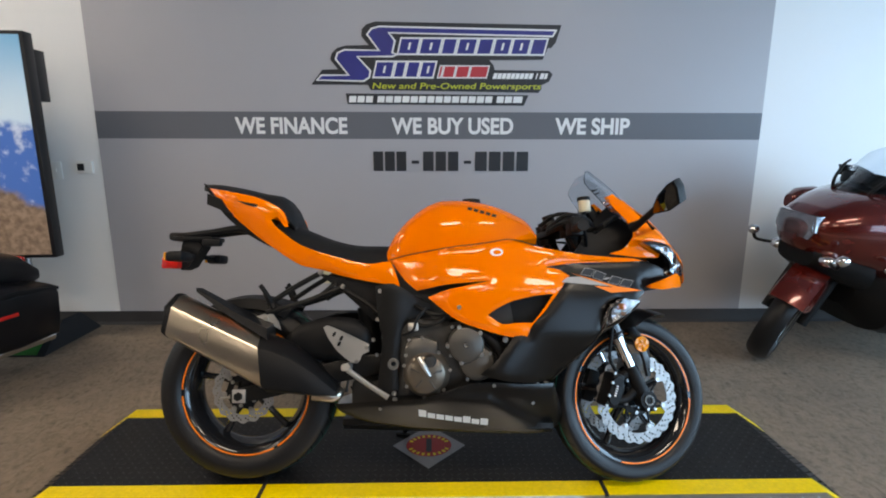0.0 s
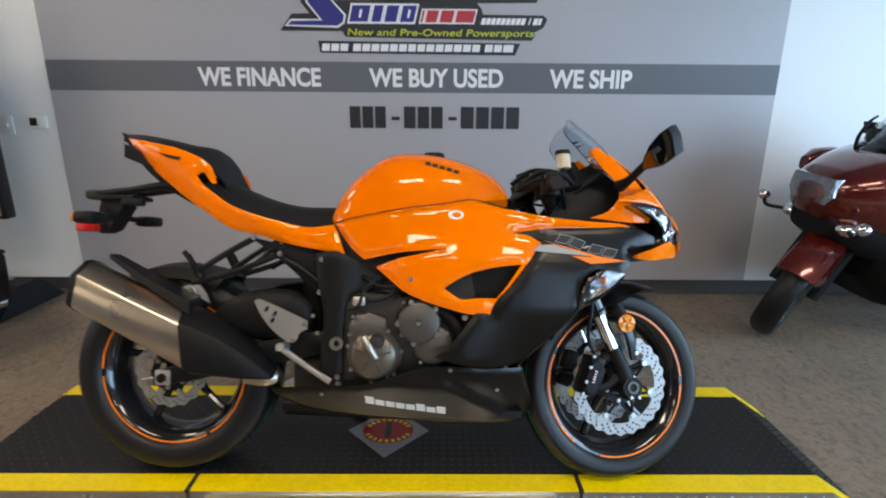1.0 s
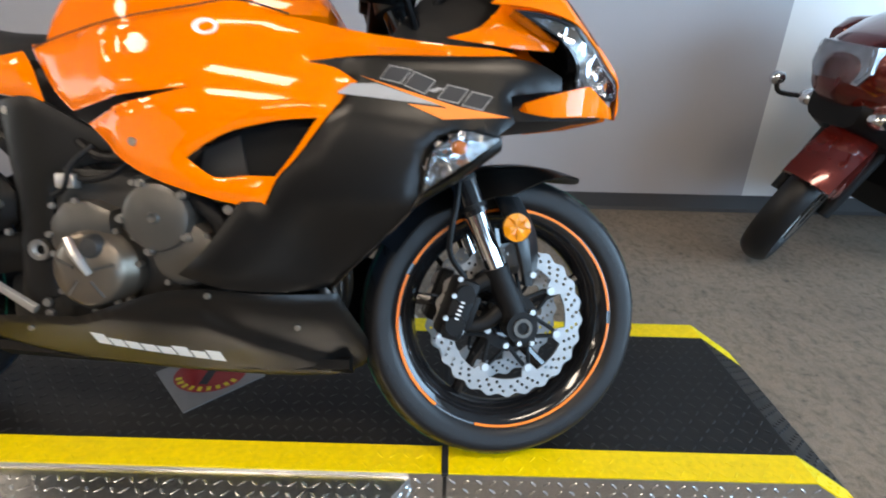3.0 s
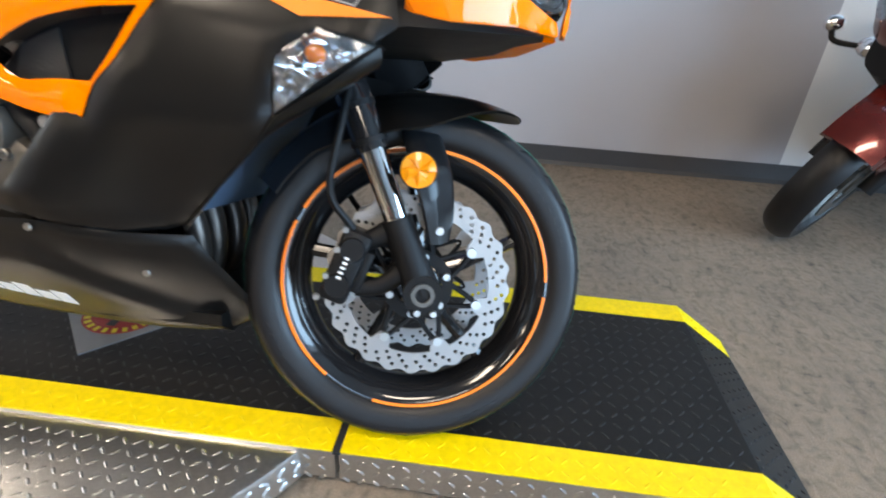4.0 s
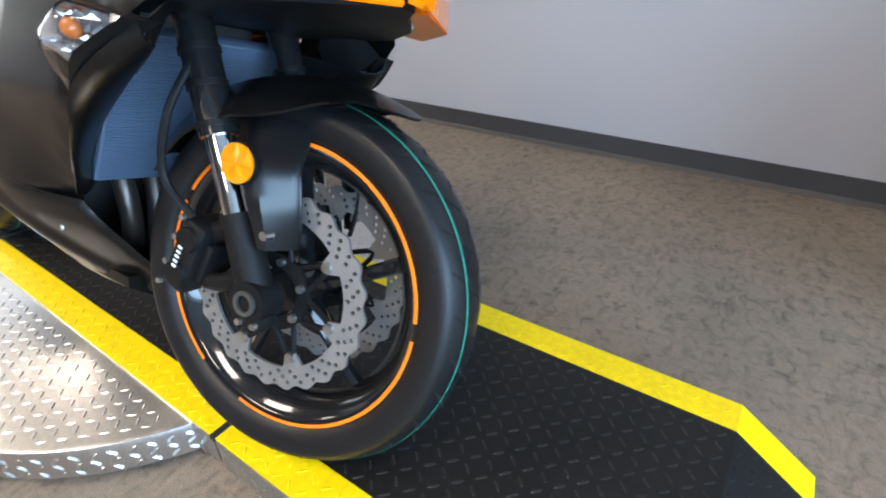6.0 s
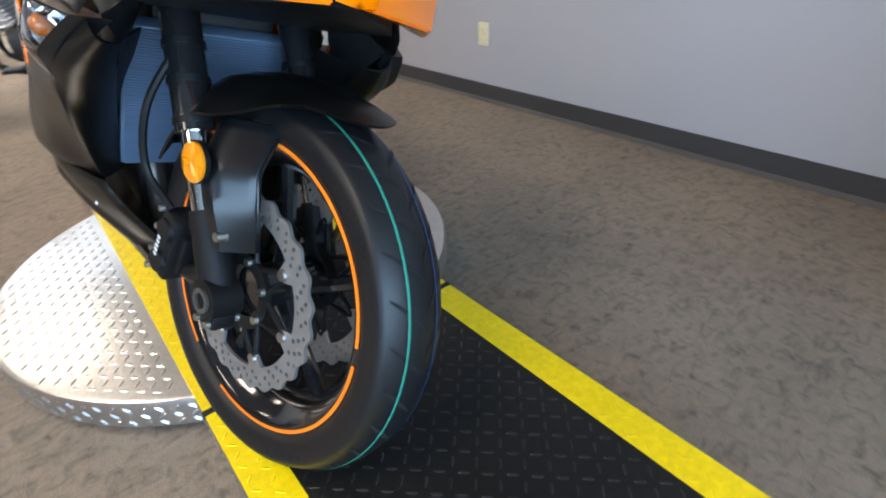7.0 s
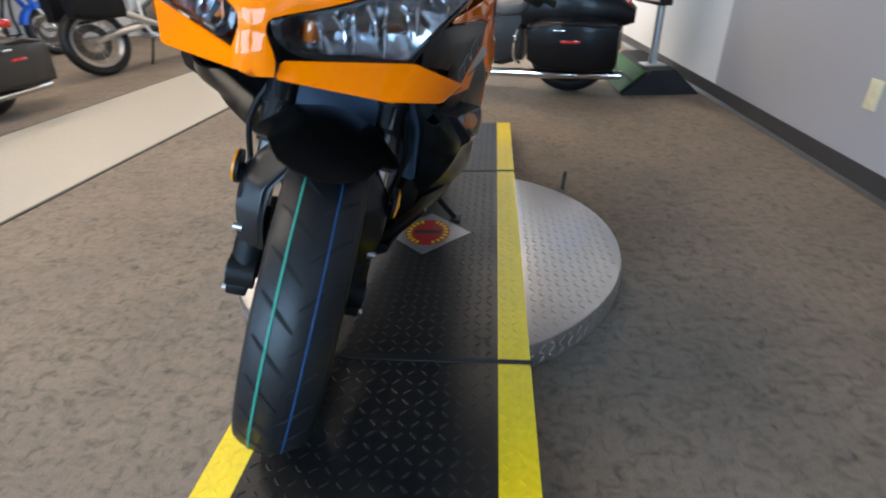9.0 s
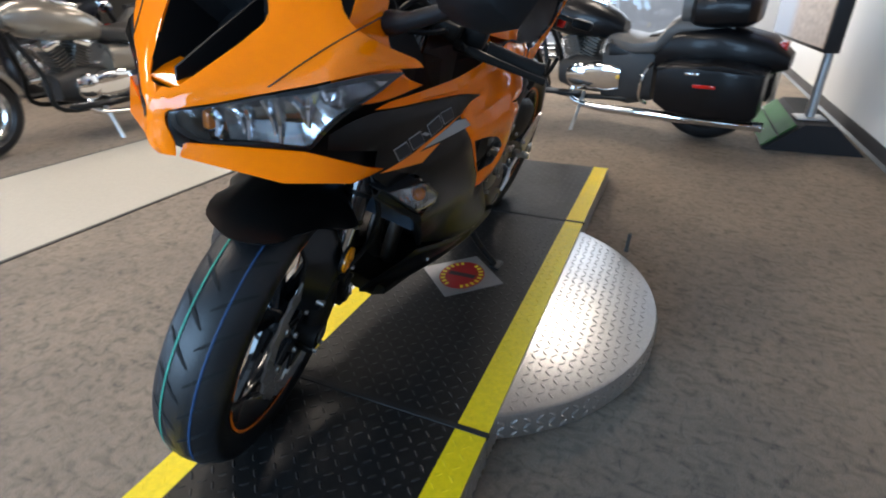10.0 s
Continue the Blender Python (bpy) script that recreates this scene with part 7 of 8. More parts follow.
def road_wheel(parent, name, x, R, half, rim_r, spokes, mat_rim, matrix=None, wire=False):
    m = (matrix or Matrix()) @ pose(x, 0, R)
    bm = lathe(bmesh.new(), [(rim_r + 0.008, -half * 0.62), (rim_r - 0.006, -half * 0.5), (rim_r - 0.018, 0), (rim_r - 0.006, half * 0.5), (rim_r + 0.008, half * 0.62),
                             (rim_r - 0.004, half * 0.66), (rim_r - 0.03, 0.01), (rim_r - 0.03, -0.01), (rim_r - 0.004, -half * 0.66), (rim_r + 0.008, -half * 0.62)], 40)
    rim = part(name, bm, mat_rim, parent, matrix=m)
    part("tyre", lathe(bmesh.new(), [(rim_r, half * 0.6), (rim_r + 0.02, half * 0.95), ((rim_r + R) / 2 + 0.01, half), (R - 0.018, half * 0.8), (R - 0.004, half * 0.4), (R, 0),
                                     (R - 0.004, -half * 0.4), (R - 0.018, -half * 0.8), ((rim_r + R) / 2 + 0.01, -half), (rim_r + 0.02, -half * 0.95), (rim_r, -half * 0.6)], 48), "rubber", rim, "black tyre")
    part("hub", rod(bmesh.new(), (0, -half * 1.1, 0), (0, half * 1.1, 0), 0.045 if not wire else 0.03, seg=20), mat_rim, rim)
    for k in range(spokes):
        a = 2 * math.pi * k / spokes
        if wire:
            for s in (-1, 1):
                b = a + s * 0.35
                part("spoke", rod(bmesh.new(), (0.03 * math.cos(b), s * half * 0.6, 0.03 * math.sin(b)), ((rim_r - 0.02) * math.cos(a), 0, (rim_r - 0.02) * math.sin(a)), 0.0022, seg=5), "chrome", rim)
        else:
            part("spoke", tube(bmesh.new(), [(0.035 * math.cos(a), 0, 0.035 * math.sin(a)), (rim_r * 0.55 * math.cos(a + 0.06), 0, rim_r * 0.55 * math.sin(a + 0.06)), ((rim_r - 0.022) * math.cos(a), 0, (rim_r - 0.022) * math.sin(a))], [0.018, 0.012, 0.014], 8, 4), mat_rim, rim)
    part("brake_disc", lathe(bmesh.new(), [(rim_r * 0.42, half * 0.95), (rim_r * 0.72, half * 0.95), (rim_r * 0.72, half * 0.95 + 0.005), (rim_r * 0.42, half * 0.95 + 0.005), (rim_r * 0.42, half * 0.95)], 36), "engine", rim)
    return rim


def fender(parent, x, zc, r, w, a0, a1, mat, label=""):
    rings = []
    for i in range(17):
        a = radians(a0 + (a1 - a0) * i / 16)
        rings.append([(x + rr * math.cos(a), y, zc + rr * math.sin(a)) for rr, y in ((r - 0.05, -w), (r - 0.012, -w * 0.92), (r, -w * 0.5), (r + 0.004, 0), (r, w * 0.5), (r - 0.012, w * 0.92), (r - 0.05, w), (r - 0.046, w - 0.006), (r - 0.006, 0), (r - 0.046, -w + 0.006))])
    return part("fender", loft(bmesh.new(), rings), mat, parent, label)


def v_twin(parent, x, z, chrome="chrome"):
    for k, tilt in enumerate((-22, 24)):
        m = pose(x, 0, z, 0, tilt, 0)
        rings = []
        for k8 in range(8):
            z8 = 0.09 + 0.022 * k8
            for dz, w in ((0, 0.045), (0.002, 0.066), (0.010, 0.066), (0.012, 0.045)):
                rings.append([m @ Vector((w * u, (w + 0.010) * v, z8 + dz)) for u, v in ((-1, -0.8), (-0.8, -1), (0.8, -1), (1, -0.8), (1, 0.8), (0.8, 1), (-0.8, 1), (-1, 0.8))])
        part("cylinder", loft(bmesh.new(), rings), "engine", parent, "finned grey engine cylinder", smooth=False)
        part("rocker_cover", box(bmesh.new(), (0, 0, 0.285), (0.13, 0.15, 0.055), m, bevel=0.018), chrome, parent, "chromed rocker cover")
        part("pushrod_tube", rod(bmesh.new(), m @ Vector((0.01, -0.09, 0.06)), m @ Vector((0.01, -0.085, 0.27)), 0.012), chrome, parent)
    part("crankcase", hull([(x - 0.26, 0.10, z - 0.14, z + 0.06), (x - 0.15, 0.13, z - 0.17, z + 0.10), (x + 0.02, 0.14, z - 0.16, z + 0.11), (x + 0.16, 0.11, z - 0.12, z + 0.06)]), "engine_dark", parent, "dark engine crankcase")
    for s in (-1, 1):
        part("engine_cover", lathe(bmesh.new(), [(0.001, -0.03), (0.06, -0.028), (0.09, -0.012), (0.095, 0.0), (0.095, 0.03)], 32), chrome, parent, "round chromed engine cover", matrix=pose(x - 0.02, s * 0.15, z - 0.03, 0, 0, 0 if s < 0 else 180))
        part("primary_cover", hull([(x - 0.34, 0.02, z - 0.10, z + 0.05), (x - 0.26, 0.03, z - 0.12, z + 0.07), (x - 0.12, 0.03, z - 0.12, z + 0.07), (x - 0.05, 0.02, z - 0.09, z + 0.04)]), chrome, parent, "long chromed side cover", matrix=pose(0, s * 0.155, 0))
    part("air_cleaner", lathe(bmesh.new(), [(0.001, -0.035), (0.07, -0.032), (0.085, -0.015), (0.085, 0.02)], 30), chrome, parent, "round chromed air cleaner", matrix=pose(x + 0.02, -0.14, z + 0.20))


def cruiser(label, m, tank="paint_black", bags=None, seat="leather", screen=False, top_case=False, wire=False, rim="engine", front_fender=True, wb=1.62, group="", bar_high=1.05, drop=0.0):
    """A big road motorcycle: wheels, V engine, tank, saddle, pipes, and what its options add. Front is +x."""
    c = thing("cruiser_motorcycle", label, "motorcycle", m @ pose(0, 0, 0, -5, 0, 0), group)
    fx_, rx_ = wb / 2, -wb / 2
    road_wheel(c, "front_wheel", fx_, 0.315, 0.062, 0.225, 5 if not wire else 18, rim, wire=wire)
    road_wheel(c, "rear_wheel", rx_, 0.315, 0.075, 0.212, 9 if not wire else 18, rim, wire=wire)
    fender(c, fx_, 0.315, 0.345, 0.085, 15, 165, tank)
    fender(c, rx_, 0.315, 0.36, 0.11, 20, 160, "black" if bags == "paint_black" else tank)
    for s in (-1, 1):
        bm = rod(bmesh.new(), (fx_, s * 0.11, 0.315), (fx_ - 0.24, s * 0.11, 0.82), 0.026, seg=16)
        leg = part("fork_leg", bm, "chrome", c, "chromed fork leg")
        part("fork_shroud", rod(bmesh.new(), (fx_ - 0.12, s * 0.11, 0.57), (fx_ - 0.25, s * 0.11, 0.85), 0.034, seg=16), tank, leg)
        tube(bm := bmesh.new(), [(fx_ - 0.28, s * 0.05, 0.93), (fx_ - 0.28, s * 0.18, bar_high), (fx_ - 0.36, s * 0.34, bar_high), (fx_ - 0.52, s * 0.42, bar_high - 0.04)], 0.0125, 8)
        bar = part("handlebar", bm, "chrome", c, "chromed handlebar")
        part("grip", rod(bmesh.new(), (fx_ - 0.46, s * 0.40, bar_high - 0.03), (fx_ - 0.58, s * 0.44, bar_high - 0.05), 0.018), "seat", bar)
        part("mirror", rod(rod(bmesh.new(), (fx_ - 0.40, s * 0.36, bar_high), (fx_ - 0.36, s * 0.42, bar_high + 0.13), 0.005), (fx_ - 0.36, s * 0.42, bar_high + 0.13), (fx_ - 0.34, s * 0.42, bar_high + 0.135), 0.055, seg=20), "chrome", bar)
        part("footboard", box(bmesh.new(), (0.16, s * 0.26, 0.29), (0.30, 0.10, 0.02), bevel=0.006), "black", c)
        bm = tube(bmesh.new(), [(0.08, s * 0.12, 0.36), (0.12, s * 0.17, 0.24), (-0.05, s * 0.20, 0.19), (-0.40, s * 0.21, 0.185), (rx_ + 0.1, s * 0.215, 0.18)], [0.024, 0.024, 0.024, 0.032, 0.034], 14)
        rod(bm, (rx_ + 0.12, s * 0.215, 0.18), (rx_ - 0.38, s * 0.22, 0.185), 0.031, 0.029, 18)
        if s > 0 or not top_case:
            part("exhaust_pipe", bm, "chrome", c, "long chromed exhaust pipe")
        else:
            bm.free()
        tube(bm := bmesh.new(), [(0.46, s * 0.05, 0.78), (0.36, s * 0.12, 0.50), (0.30, s * 0.14, 0.26), (-0.3, s * 0.14, 0.25)], 0.019, 10)
        part("frame_tube", bm, "frame", c)
        part("rear_shock", rod(bmesh.new(), (rx_ + 0.05, s * 0.13, 0.36), (rx_ + 0.18, s * 0.13, 0.62), 0.026, seg=14), "chrome", c)
        if bags:
            bag = part("saddlebag", hull([(rx_ - 0.34, 0.095, 0.30, 0.54), (rx_ - 0.32, 0.11, 0.265, 0.565), (rx_ - 0.1, 0.118, 0.255, 0.59), (rx_ + 0.17, 0.115, 0.275, 0.59), (rx_ + 0.27, 0.09, 0.33, 0.55)], p=0.26), bags, c, "hard black saddlebag", matrix=pose(0, s * 0.245, -0.03))
            part("bag_guard", tube(bmesh.new(), [(rx_ + 0.34, s * 0.01, 0.30), (rx_ + 0.36, s * 0.10, 0.36), (rx_ + 0.35, s * 0.10, 0.50), (rx_ + 0.33, s * 0.01, 0.56)], 0.012, 8), "chrome", bag, "chromed bag guard")
            part("bag_lid", hull([(rx_ - 0.342, 0.098, 0.53, 0.552), (rx_ - 0.1, 0.121, 0.555, 0.598), (rx_ + 0.275, 0.093, 0.535, 0.56)], p=0.4), "black", bag)
            part("reflector", box(bmesh.new(), (rx_ - 0.03, s * 0.120, 0.465), (0.13, 0.006, 0.020), bevel=0.002), "red_lens", bag, "red reflector strip")
            part("bag_latch", box(bmesh.new(), (rx_ + 0.05, s * 0.118, 0.535), (0.08, 0.01, 0.014), bevel=0.003), "chrome", bag)
    part("fuel_tank", hull([(0.46, 0.06, 0.80, 0.90), (0.38, 0.12, 0.74, 0.95), (0.22, 0.165, 0.70, 0.97), (0.02, 0.165, 0.69, 0.93), (-0.14, 0.11, 0.68, 0.85), (-0.2, 0.07, 0.68, 0.80)], p=0.8), tank, c, "rounded fuel tank", matrix=pose(0, 0, -drop / 2))
    part("tank_console", hull([(0.30, 0.03, 0.94, 0.985), (0.15, 0.04, 0.94, 0.985), (-0.05, 0.03, 0.88, 0.93)]), "chrome", c, matrix=pose(0, 0, -drop / 2))
    part("saddle", hull([(-0.10, 0.09, 0.70, 0.80), (-0.18, 0.15, 0.67, 0.79), (-0.32, 0.19, 0.65, 0.76), (-0.46, 0.19, 0.66, 0.78), (-0.53, 0.16, 0.70, 0.88), (-0.58, 0.14, 0.76, 0.90), (-0.72, 0.13, 0.77, 0.89), (-0.90, 0.10, 0.78, 0.87)]), seat, c, "stepped leather saddle", matrix=pose(0, 0, -drop))
    part("side_panel", hull([(-0.14, 0.15, 0.46, 0.66), (-0.28, 0.16, 0.44, 0.66), (-0.44, 0.14, 0.46, 0.66)], p=0.5), tank, c)
    v_twin(c, 0.10, 0.42)
    part("headlamp", lathe(bmesh.new(), [(0.001, 0.07), (0.06, 0.06), (0.09, 0.0), (0.092, -0.03), (0.085, -0.034)], 28), "chrome", c, "chromed headlamp shell", matrix=pose(fx_ - 0.14, 0, 0.86, 0, 0, 90))
    part("headlamp_lens", ball(bmesh.new(), (fx_ - 0.108, 0, 0.86), (0.016, 0.083, 0.083)), "lens", c)
    part("tail_lamp", box(bmesh.new(), (rx_ - 0.36, 0, 0.62), (0.05, 0.13, 0.06), bevel=0.012), "red_lens", c)
    tube(bm := bmesh.new(), [(0.02, 0.15, 0.28), (0.03, 0.25, 0.13), (0.04, 0.325, 0.018)], [0.014, 0.012, 0.015], 8)
    part("side_stand", bm, "silver", c, "silver side stand")
    if screen:
        bm = bmesh.new()
        sheet(bm, [(-0.24, 0.98), (0.24, 0.98), (0.27, 1.15), (0.22, 1.38), (0.0, 1.43), (-0.22, 1.38), (-0.27, 1.15)], lambda y, z: (Vector((fx_ - 0.14 - 0.35 * (z - 0.98) - 1.2 * y * y, y, z)), Vector((0.9, 0.6 * y, 0.3)).normalized()), 0.004, 0.06)
        part("windscreen", bm, "screen", c, "clear windscreen")
    if top_case:
        part("tail_body", hull([(rx_ - 0.42, 0.11, 0.50, 0.58), (rx_ - 0.30, 0.16, 0.46, 0.68), (rx_ - 0.05, 0.18, 0.45, 0.74), (rx_ + 0.20, 0.17, 0.45, 0.73), (rx_ + 0.42, 0.13, 0.46, 0.68)], p=0.5), tank, c, "gloss black tail body")
        part("frame_cover", hull([(-0.46, 0.15, 0.24, 0.62), (-0.30, 0.17, 0.20, 0.64), (-0.10, 0.15, 0.22, 0.62)], p=0.5), "engine_dark", c, "dark frame cover")
        t = part("top_case", hull([(rx_ - 0.20, 0.13, 0.86, 1.00), (rx_ - 0.16, 0.19, 0.84, 1.04), (rx_ + 0.0, 0.22, 0.83, 1.06), (rx_ + 0.13, 0.20, 0.84, 1.04), (rx_ + 0.17, 0.15, 0.86, 1.0)], p=0.5), tank, c, "hard black top case", matrix=pose(0, 0, -drop))
        part("backrest", hull([(rx_ + 0.16, 0.16, 0.86, 1.08), (rx_ + 0.22, 0.16, 0.86, 1.06)], p=0.5), seat, t)
    return c


# black touring motorcycle parked across the end of the platform, tail to the wall
bagger_dir = math.degrees(math.atan2(-1.65, -0.42))
cruiser("black touring motorcycle with hard saddlebags and a top case", pose(-2.84, 0.0, 0, 0, 0, bagger_dir), "paint_black", "paint_black", "leather_grey", False, True, rim="gloss_black", bar_high=1.10, drop=0.10)
# champagne and black cruiser beyond the walkway
cruiser("champagne and black cruiser with leather saddlebags beyond the walkway", pose(-1.22, -3.58, 0, 0, 0, 0), "paint_champ", "leather", "leather", True, False, wire=True, rim="chrome", group="parked cruisers")
for x, y, a, tank, scr in ((-2.9, -6.1, 200, "paint_black", True), (-1.2, -6.3, 30, "paint_red", False), (-4.6, -6.0, 160, "paint_blue", False), (0.9, -5.2, 20, "paint_black", True), (-5.9, -1.4, 250, "paint_black", False)):
    cruiser("parked cruiser with a %s tank further back in the showroom" % {"paint_black": "black", "paint_red": "red", "paint_blue": "blue"}[tank], pose(x, y, 0, 0, 0, a), tank, None, "leather", scr, False, wire=True, rim="chrome", group="parked cruisers")

# dual sport with a blue fender, front wheel toward the shop front
def dual_sport(m):
    c = thing("dual_sport_motorcycle", "blue and white dual sport motorcycle with wire wheels", "motorcycle", m @ pose(0, 0, 0, -6, 0, 0))
    road_wheel(c, "front_wheel", 0.74, 0.34, 0.045, 0.275, 18, "silver", wire=True)
    road_wheel(c, "rear_wheel", -0.72, 0.325, 0.06, 0.24, 18, "silver", wire=True)
    fender(c, 0.74, 0.42, 0.36, 0.07, 40, 140, "paint_blue", "bright blue front fender")
    for s in (-1, 1):
        leg = part("fork_leg", rod(bmesh.new(), (0.74, s * 0.09, 0.34), (0.48, s * 0.09, 1.0), 0.024, seg=14), "silver", c)
        part("fork_guard", box(bmesh.new(), (0, 0, 0), (0.05, 0.03, 0.24), pose(0.70, s * 0.105, 0.45, 0, -21, 0), bevel=0.008), "paint_blue", leg)
        part("swing_arm", tube(bmesh.new(), [(-0.15, s * 0.09, 0.45), (-0.45, s * 0.11, 0.40), (-0.76, s * 0.10, 0.325)], [0.035, 0.034, 0.024], 8), "silver", c, "silver swing arm")
        part("shroud", hull([(0.42, 0.02, 0.78, 0.98), (0.25, 0.03, 0.66, 1.0), (0.05, 0.02, 0.72, 0.92)], p=0.6), "paint_blue", c, "blue tank shroud", matrix=pose(0, s * 0.16, 0))
        part("handlebar", tube(bmesh.new(), [(0.44, s * 0.03, 1.04), (0.40, s * 0.2, 1.13), (0.30, s * 0.4, 1.12)], 0.012, 8), "frame", c)
        part("side_case", hull([(-0.95, 0.1, 0.55, 0.84), (-0.75, 0.11, 0.50, 0.88), (-0.48, 0.1, 0.52, 0.86)], p=0.4), "black", c, "black side case", matrix=pose(0, s * 0.25, 0))
        part("frame_rail", tube(bmesh.new(), [(0.44, s * 0.05, 0.95), (0.30, s * 0.13, 0.62), (0.10, s * 0.13, 0.36), (-0.2, s * 0.12, 0.36), (-0.24, s * 0.12, 0.80)], 0.02, 8), "plastic_white", c, "white frame rail")
    part("fuel_tank", hull([(0.36, 0.08, 0.78, 0.96), (0.15, 0.13, 0.76, 1.0), (-0.08, 0.1, 0.76, 0.9)]), "paint_blue", c)
    part("seat", hull([(-0.02, 0.09, 0.84, 0.90), (-0.3, 0.13, 0.80, 0.88), (-0.8, 0.11, 0.84, 0.92)]), "seat", c)
    part("engine", hull([(0.25, 0.10, 0.40, 0.66), (0.05, 0.14, 0.36, 0.72), (-0.18, 0.12, 0.36, 0.60)], p=0.5), "engine", c, "grey cast engine")
    part("skid_plate", hull([(0.30, 0.12, 0.34, 0.44), (0.0, 0.14, 0.29, 0.36), (-0.2, 0.10, 0.30, 0.36)], p=0.5), "silver", c)
    part("exhaust_pipe", tube(bmesh.new(), [(0.2, -0.12, 0.55), (0.26, -0.16, 0.40), (0.0, -0.17, 0.38), (-0.4, -0.16, 0.55), (-0.9, -0.17, 0.72)], [0.022, 0.022, 0.022, 0.04, 0.05], 10), "silver", c)
    coil = [(-0.26 + 0.02 * t, 0.045 * math.cos(t * 6.3), 0.52 + 0.035 * t + 0.045 * math.sin(t * 6.3) * 0.2) for t in (i / 6 for i in range(36))]
    part("shock_spring", tube(bmesh.new(), coil, 0.008, 6, 2), "plastic_white", c, "white shock spring")
    part("headlamp", hull([(0.60, 0.08, 0.86, 1.04), (0.52, 0.11, 0.82, 1.08), (0.44, 0.08, 0.86, 1.06)], p=0.6), "paint_blue", c)
    part("side_stand", tube(bmesh.new(), [(-0.05, 0.13, 0.36), (-0.08, 0.22, 0.16), (-0.1, 0.29, 0.03)], 0.012, 8), "frame", c)
    return c


dual_sport(pose(-4.30, -3.45, 0, 0, 0, math.degrees(math.atan2(0.70, -1.25))))


# maroon sport tourer at the wall
def tourer(m):
    c = thing("sport_touring_motorcycle", "maroon fully faired sport touring motorcycle parked by the wall", "motorcycle", m @ pose(0, 0, 0, -7, 0, 0))
    turn = Matrix.Translation((0.82, 0, 0.30)) @ Matrix.Rotation(radians(36), 4, Vector((-0.45, 0, 0.89))) @ Matrix.Translation((-0.78, 0, -0.30))
    road_wheel(c, "front_wheel", 0.78, 0.30, 0.060, 0.218, 5, "engine", turn)
    road_wheel(c, "rear_wheel", -0.78, 0.31, 0.085, 0.216, 5, "engine")
    f = fender(c, 0.78, 0.30, 0.345, 0.095, 38, 150, "maroon", "maroon front fender")
    f.matrix_basis = turn
    for s in (-1, 1):
        part("fork_leg", rod(bmesh.new(), (0.78, s * 0.10, 0.30), (0.60, s * 0.10, 0.72), 0.028, seg=14), "black", c, matrix=turn)
        part("fender_side", sheet(bmesh.new(), [(0.62, 0.50), (0.70, 0.60), (0.86, 0.60), (0.97, 0.47), (0.92, 0.44), (0.86, 0.40), (0.74, 0.38), (0.66, 0.42)], on_side(lambda x, z: 0.105 - 0.5 * max(0, z - 0.5) ** 1.5), 0.006, 0.03, (), 0.02, 0.012, (-s,)), "maroon", c, matrix=turn)
    part("upper_fairing", hull([(0.905, 0.05, 0.78, 0.88), (0.87, 0.14, 0.73, 0.94), (0.80, 0.20, 0.69, 0.98), (0.69, 0.26, 0.65, 1.03), (0.55, 0.32, 0.60, 1.07), (0.40, 0.36, 0.54, 1.05), (0.22, 0.37, 0.48, 0.99), (0.05, 0.33, 0.45, 0.93), (-0.1, 0.27, 0.46, 0.88)], p=0.72, n=28), "maroon", c, "maroon metallic main fairing")
    part("lower_fairing", hull([(0.56, 0.16, 0.40, 0.66), (0.44, 0.30, 0.26, 0.70), (0.22, 0.33, 0.22, 0.66), (-0.05, 0.30, 0.22, 0.60), (-0.25, 0.22, 0.26, 0.56)], p=0.6, n=24), "black", c, "black lower fairing")
    part("chin_panel", hull([(0.85, 0.12, 0.64, 0.78), (0.74, 0.20, 0.58, 0.78), (0.58, 0.26, 0.52, 0.74)], p=0.6), "black", c, "black chin panel")
    lens = part("headlamp", loft(bmesh.new(), [[(0.955 - 0.15 * abs(y) - dx, y, z) for y, z in ((-0.13, 0.90), (-0.12, 0.985), (0.12, 0.985), (0.13, 0.90), (0.10, 0.855), (-0.10, 0.855))] for dx in (0.0, 0.05)]), "lamp_silver", c, "wide grey headlamp", smooth=False, matrix=pose(-0.045, 0, -0.05))
    part("headlamp_glass", loft(bmesh.new(), [[(0.968 - 0.15 * abs(y) - dx, y, z) for y, z in ((-0.125, 0.903), (-0.115, 0.98), (0.115, 0.98), (0.125, 0.903), (0.095, 0.86), (-0.095, 0.86))] for dx in (0.0, 0.004)]), "lens", lens, "clear headlamp glass", smooth=False)
    for s in (-1, 1):
        part("spot_lamp", ball(bmesh.new(), (0.80, s * 0.165, 0.70), (0.045, 0.055, 0.036)), "reflector", c, "small silver spot lamp")
        part("side_lamp", ball(bmesh.new(), (0.60, s * 0.335, 0.70), (0.035, 0.02, 0.022)), "reflector", c)
        st = part("signal_stalk", tube(bmesh.new(), [(0.80, s * 0.17, 0.70), (0.86, s * 0.27, 0.695), (0.87, s * 0.30, 0.725)], 0.010, 8), "black", c, "black stalk")
        part("signal_lamp", ball(bmesh.new(), (0.87, s * 0.305, 0.750), (0.035, 0.032, 0.03)), "reflector", st, "round silver signal lamp")
        part("mirror_pod", hull([(0.66, 0.03, 0.90, 0.98), (0.60, 0.06, 0.86, 1.02), (0.48, 0.07, 0.86, 1.03), (0.44, 0.03, 0.90, 1.0)]), "maroon", c, "maroon mirror pod", matrix=pose(-0.06, s * 0.38, -0.03))
        part("hand_grip", tube(bmesh.new(), [(0.36, s * 0.10, 1.12), (0.28, s * 0.28, 1.14), (0.16, s * 0.38, 1.11)], 0.015, 8), "frame", c)
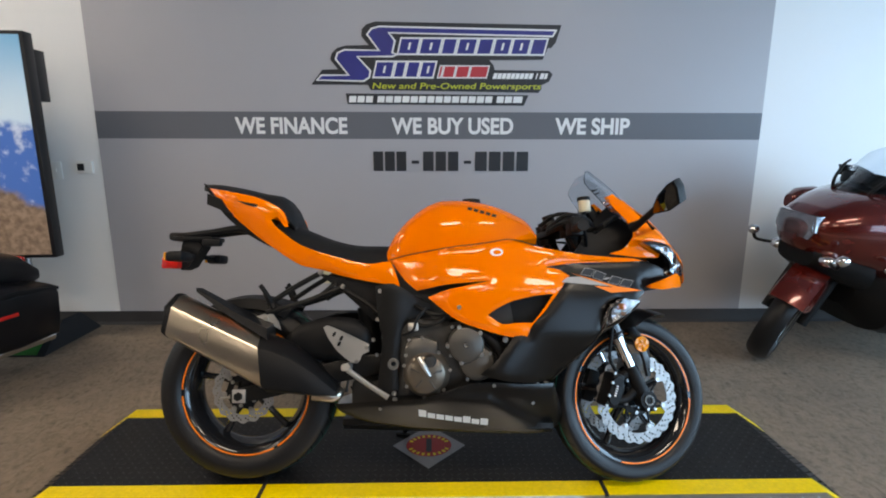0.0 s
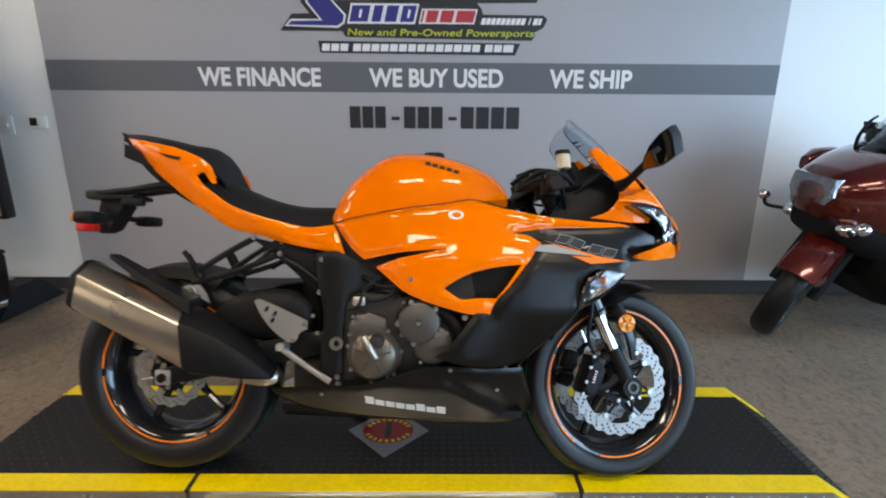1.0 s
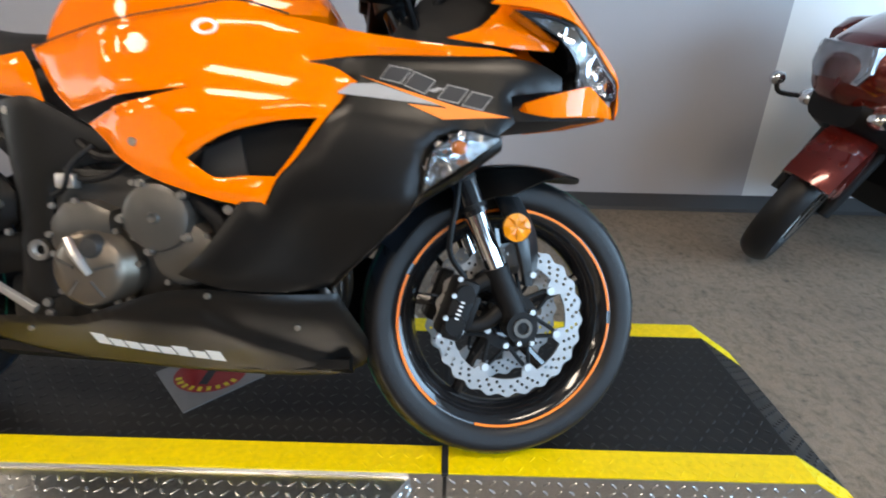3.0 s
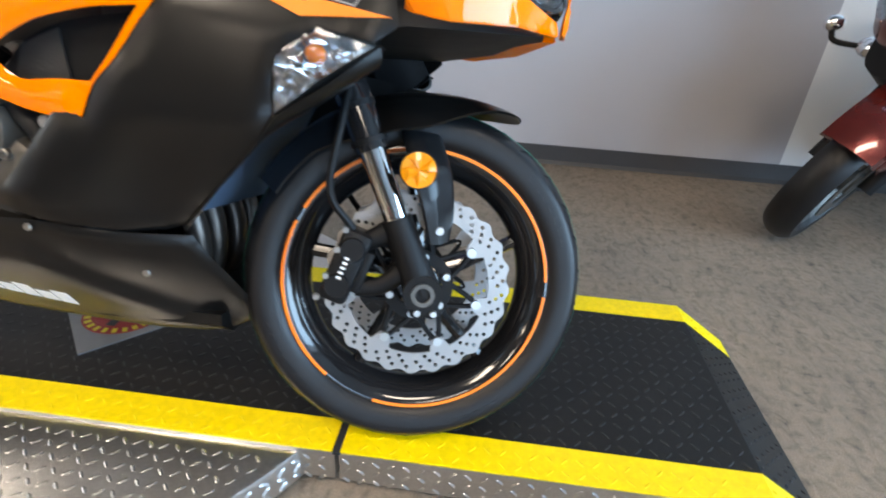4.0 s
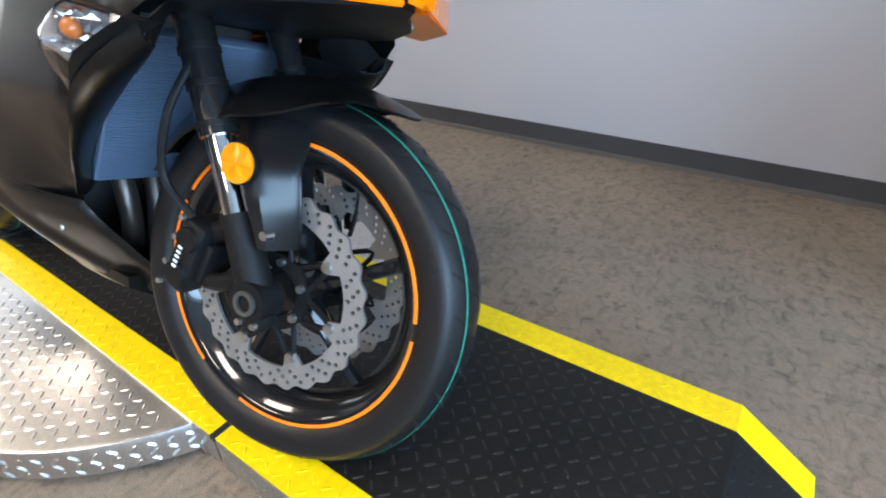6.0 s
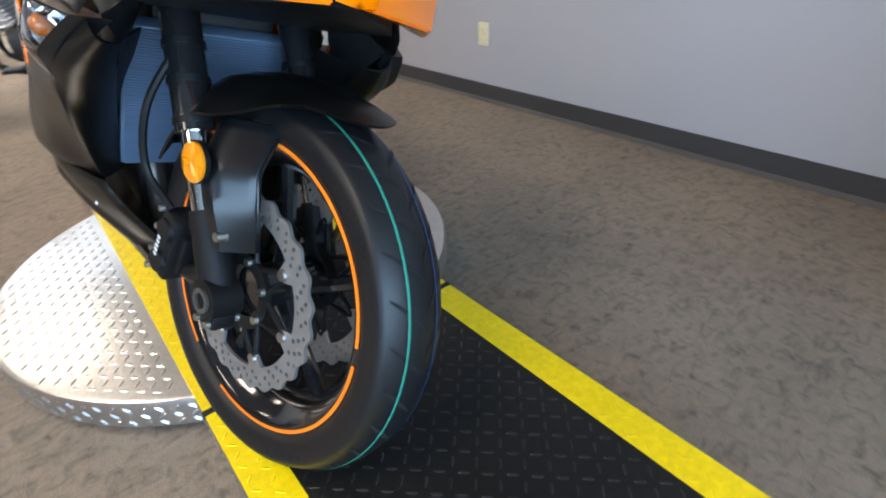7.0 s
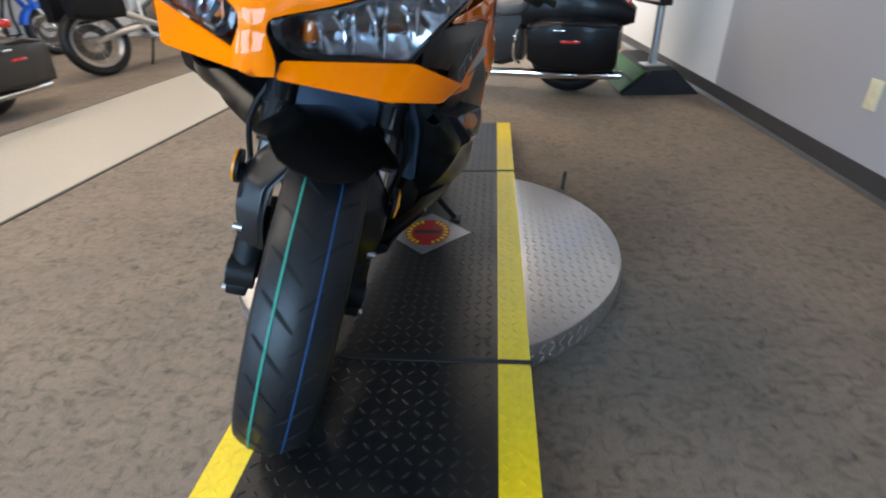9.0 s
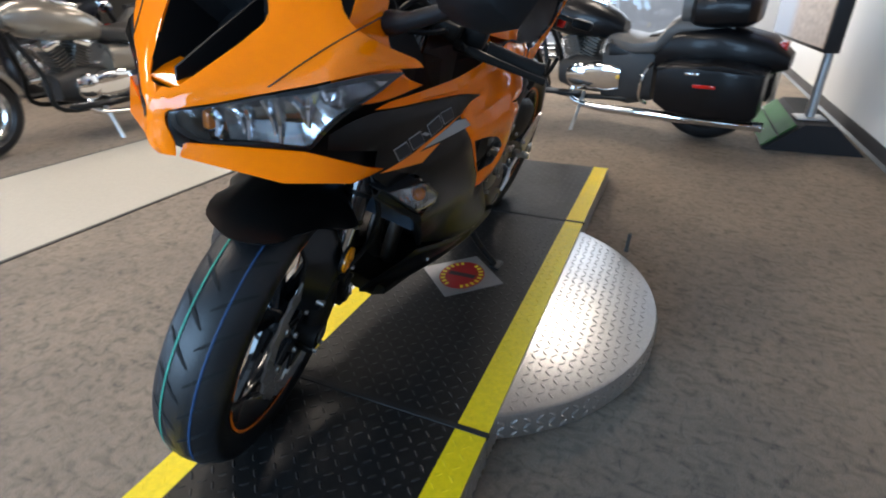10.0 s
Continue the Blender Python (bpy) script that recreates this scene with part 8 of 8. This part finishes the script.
        part("side_case", hull([(-1.18, 0.07, 0.44, 0.72), (-1.05, 0.12, 0.38, 0.80), (-0.8, 0.13, 0.36, 0.82), (-0.55, 0.08, 0.44, 0.78)], p=0.5), "maroon", c, "maroon side case", matrix=pose(0, s * 0.24, 0))
    bm = bmesh.new()
    sheet(bm, [(-0.22, 1.08), (0.22, 1.08), (0.24, 1.2), (0.18, 1.36), (0.0, 1.40), (-0.18, 1.36), (-0.24, 1.2)], lambda y, z: (Vector((0.70 - 1.05 * (z - 1.08) - 2.2 * y * y, y, z - 0.10 - 0.8 * y * y)), Vector((0.7, 1.5 * y, 0.7)).normalized()), 0.004, 0.05)
    part("windscreen", bm, "screen", c, "clear windscreen")
    part("dash", hull([(0.60, 0.12, 1.00, 1.07), (0.46, 0.18, 1.00, 1.12), (0.34, 0.14, 0.96, 1.08)]), "black", c, "black dash and bar clutter")
    for s in (-1, 1):
        part("screen_stay", tube(bmesh.new(), [(0.60, s * 0.10, 1.03), (0.57, s * 0.13, 1.10), (0.50, s * 0.16, 1.17), (0.45, s * 0.17, 1.20)], [0.010, 0.009, 0.008, 0.006], 8), "black", c, "black screen stay")
        part("fluid_cup", rod(rod(bmesh.new(), (0.40, s * 0.24, 1.10), (0.40, s * 0.24, 1.15), 0.026, seg=16), (0.40, s * 0.24, 1.148), (0.40, s * 0.24, 1.160), 0.030, seg=16), "black", c, "black fluid cup")
    part("gauge_pod", hull([(0.56, 0.10, 1.06, 1.10), (0.50, 0.16, 1.06, 1.15), (0.43, 0.14, 1.05, 1.13)], p=0.5), "black", c, "black gauge pod")
    part("fuel_tank", hull([(0.30, 0.12, 0.88, 1.06), (0.1, 0.2, 0.84, 1.06), (-0.15, 0.17, 0.80, 0.96), (-0.25, 0.12, 0.78, 0.88)]), "maroon", c)
    part("saddle", hull([(-0.2, 0.13, 0.78, 0.86), (-0.45, 0.2, 0.76, 0.85), (-0.65, 0.18, 0.78, 0.92), (-1.0, 0.15, 0.82, 0.93)]), "seat", c)
    part("tail", hull([(-0.5, 0.16, 0.60, 0.80), (-0.9, 0.14, 0.62, 0.84), (-1.2, 0.08, 0.68, 0.84)]), "maroon", c)
    part("engine", hull([(0.3, 0.25, 0.22, 0.5), (0.0, 0.28, 0.2, 0.5), (-0.3, 0.2, 0.22, 0.5)], p=0.6), "engine_dark", c)
    part("swing_arm", tube(bmesh.new(), [(-0.2, 0.1, 0.36), (-0.78, 0.13, 0.31)], 0.05, 10), "engine", c)
    part("side_stand", tube(bmesh.new(), [(0.0, 0.2, 0.24), (-0.02, 0.32, 0.10), (-0.04, 0.37, 0.05)], 0.012, 8), "frame", c)
    return c


TD = math.degrees(math.atan2(-0.15, -0.985))
tourer(pose(2.09, 1.05, 0, 0, 0, TD) @ pose(-0.80, 0, 0))
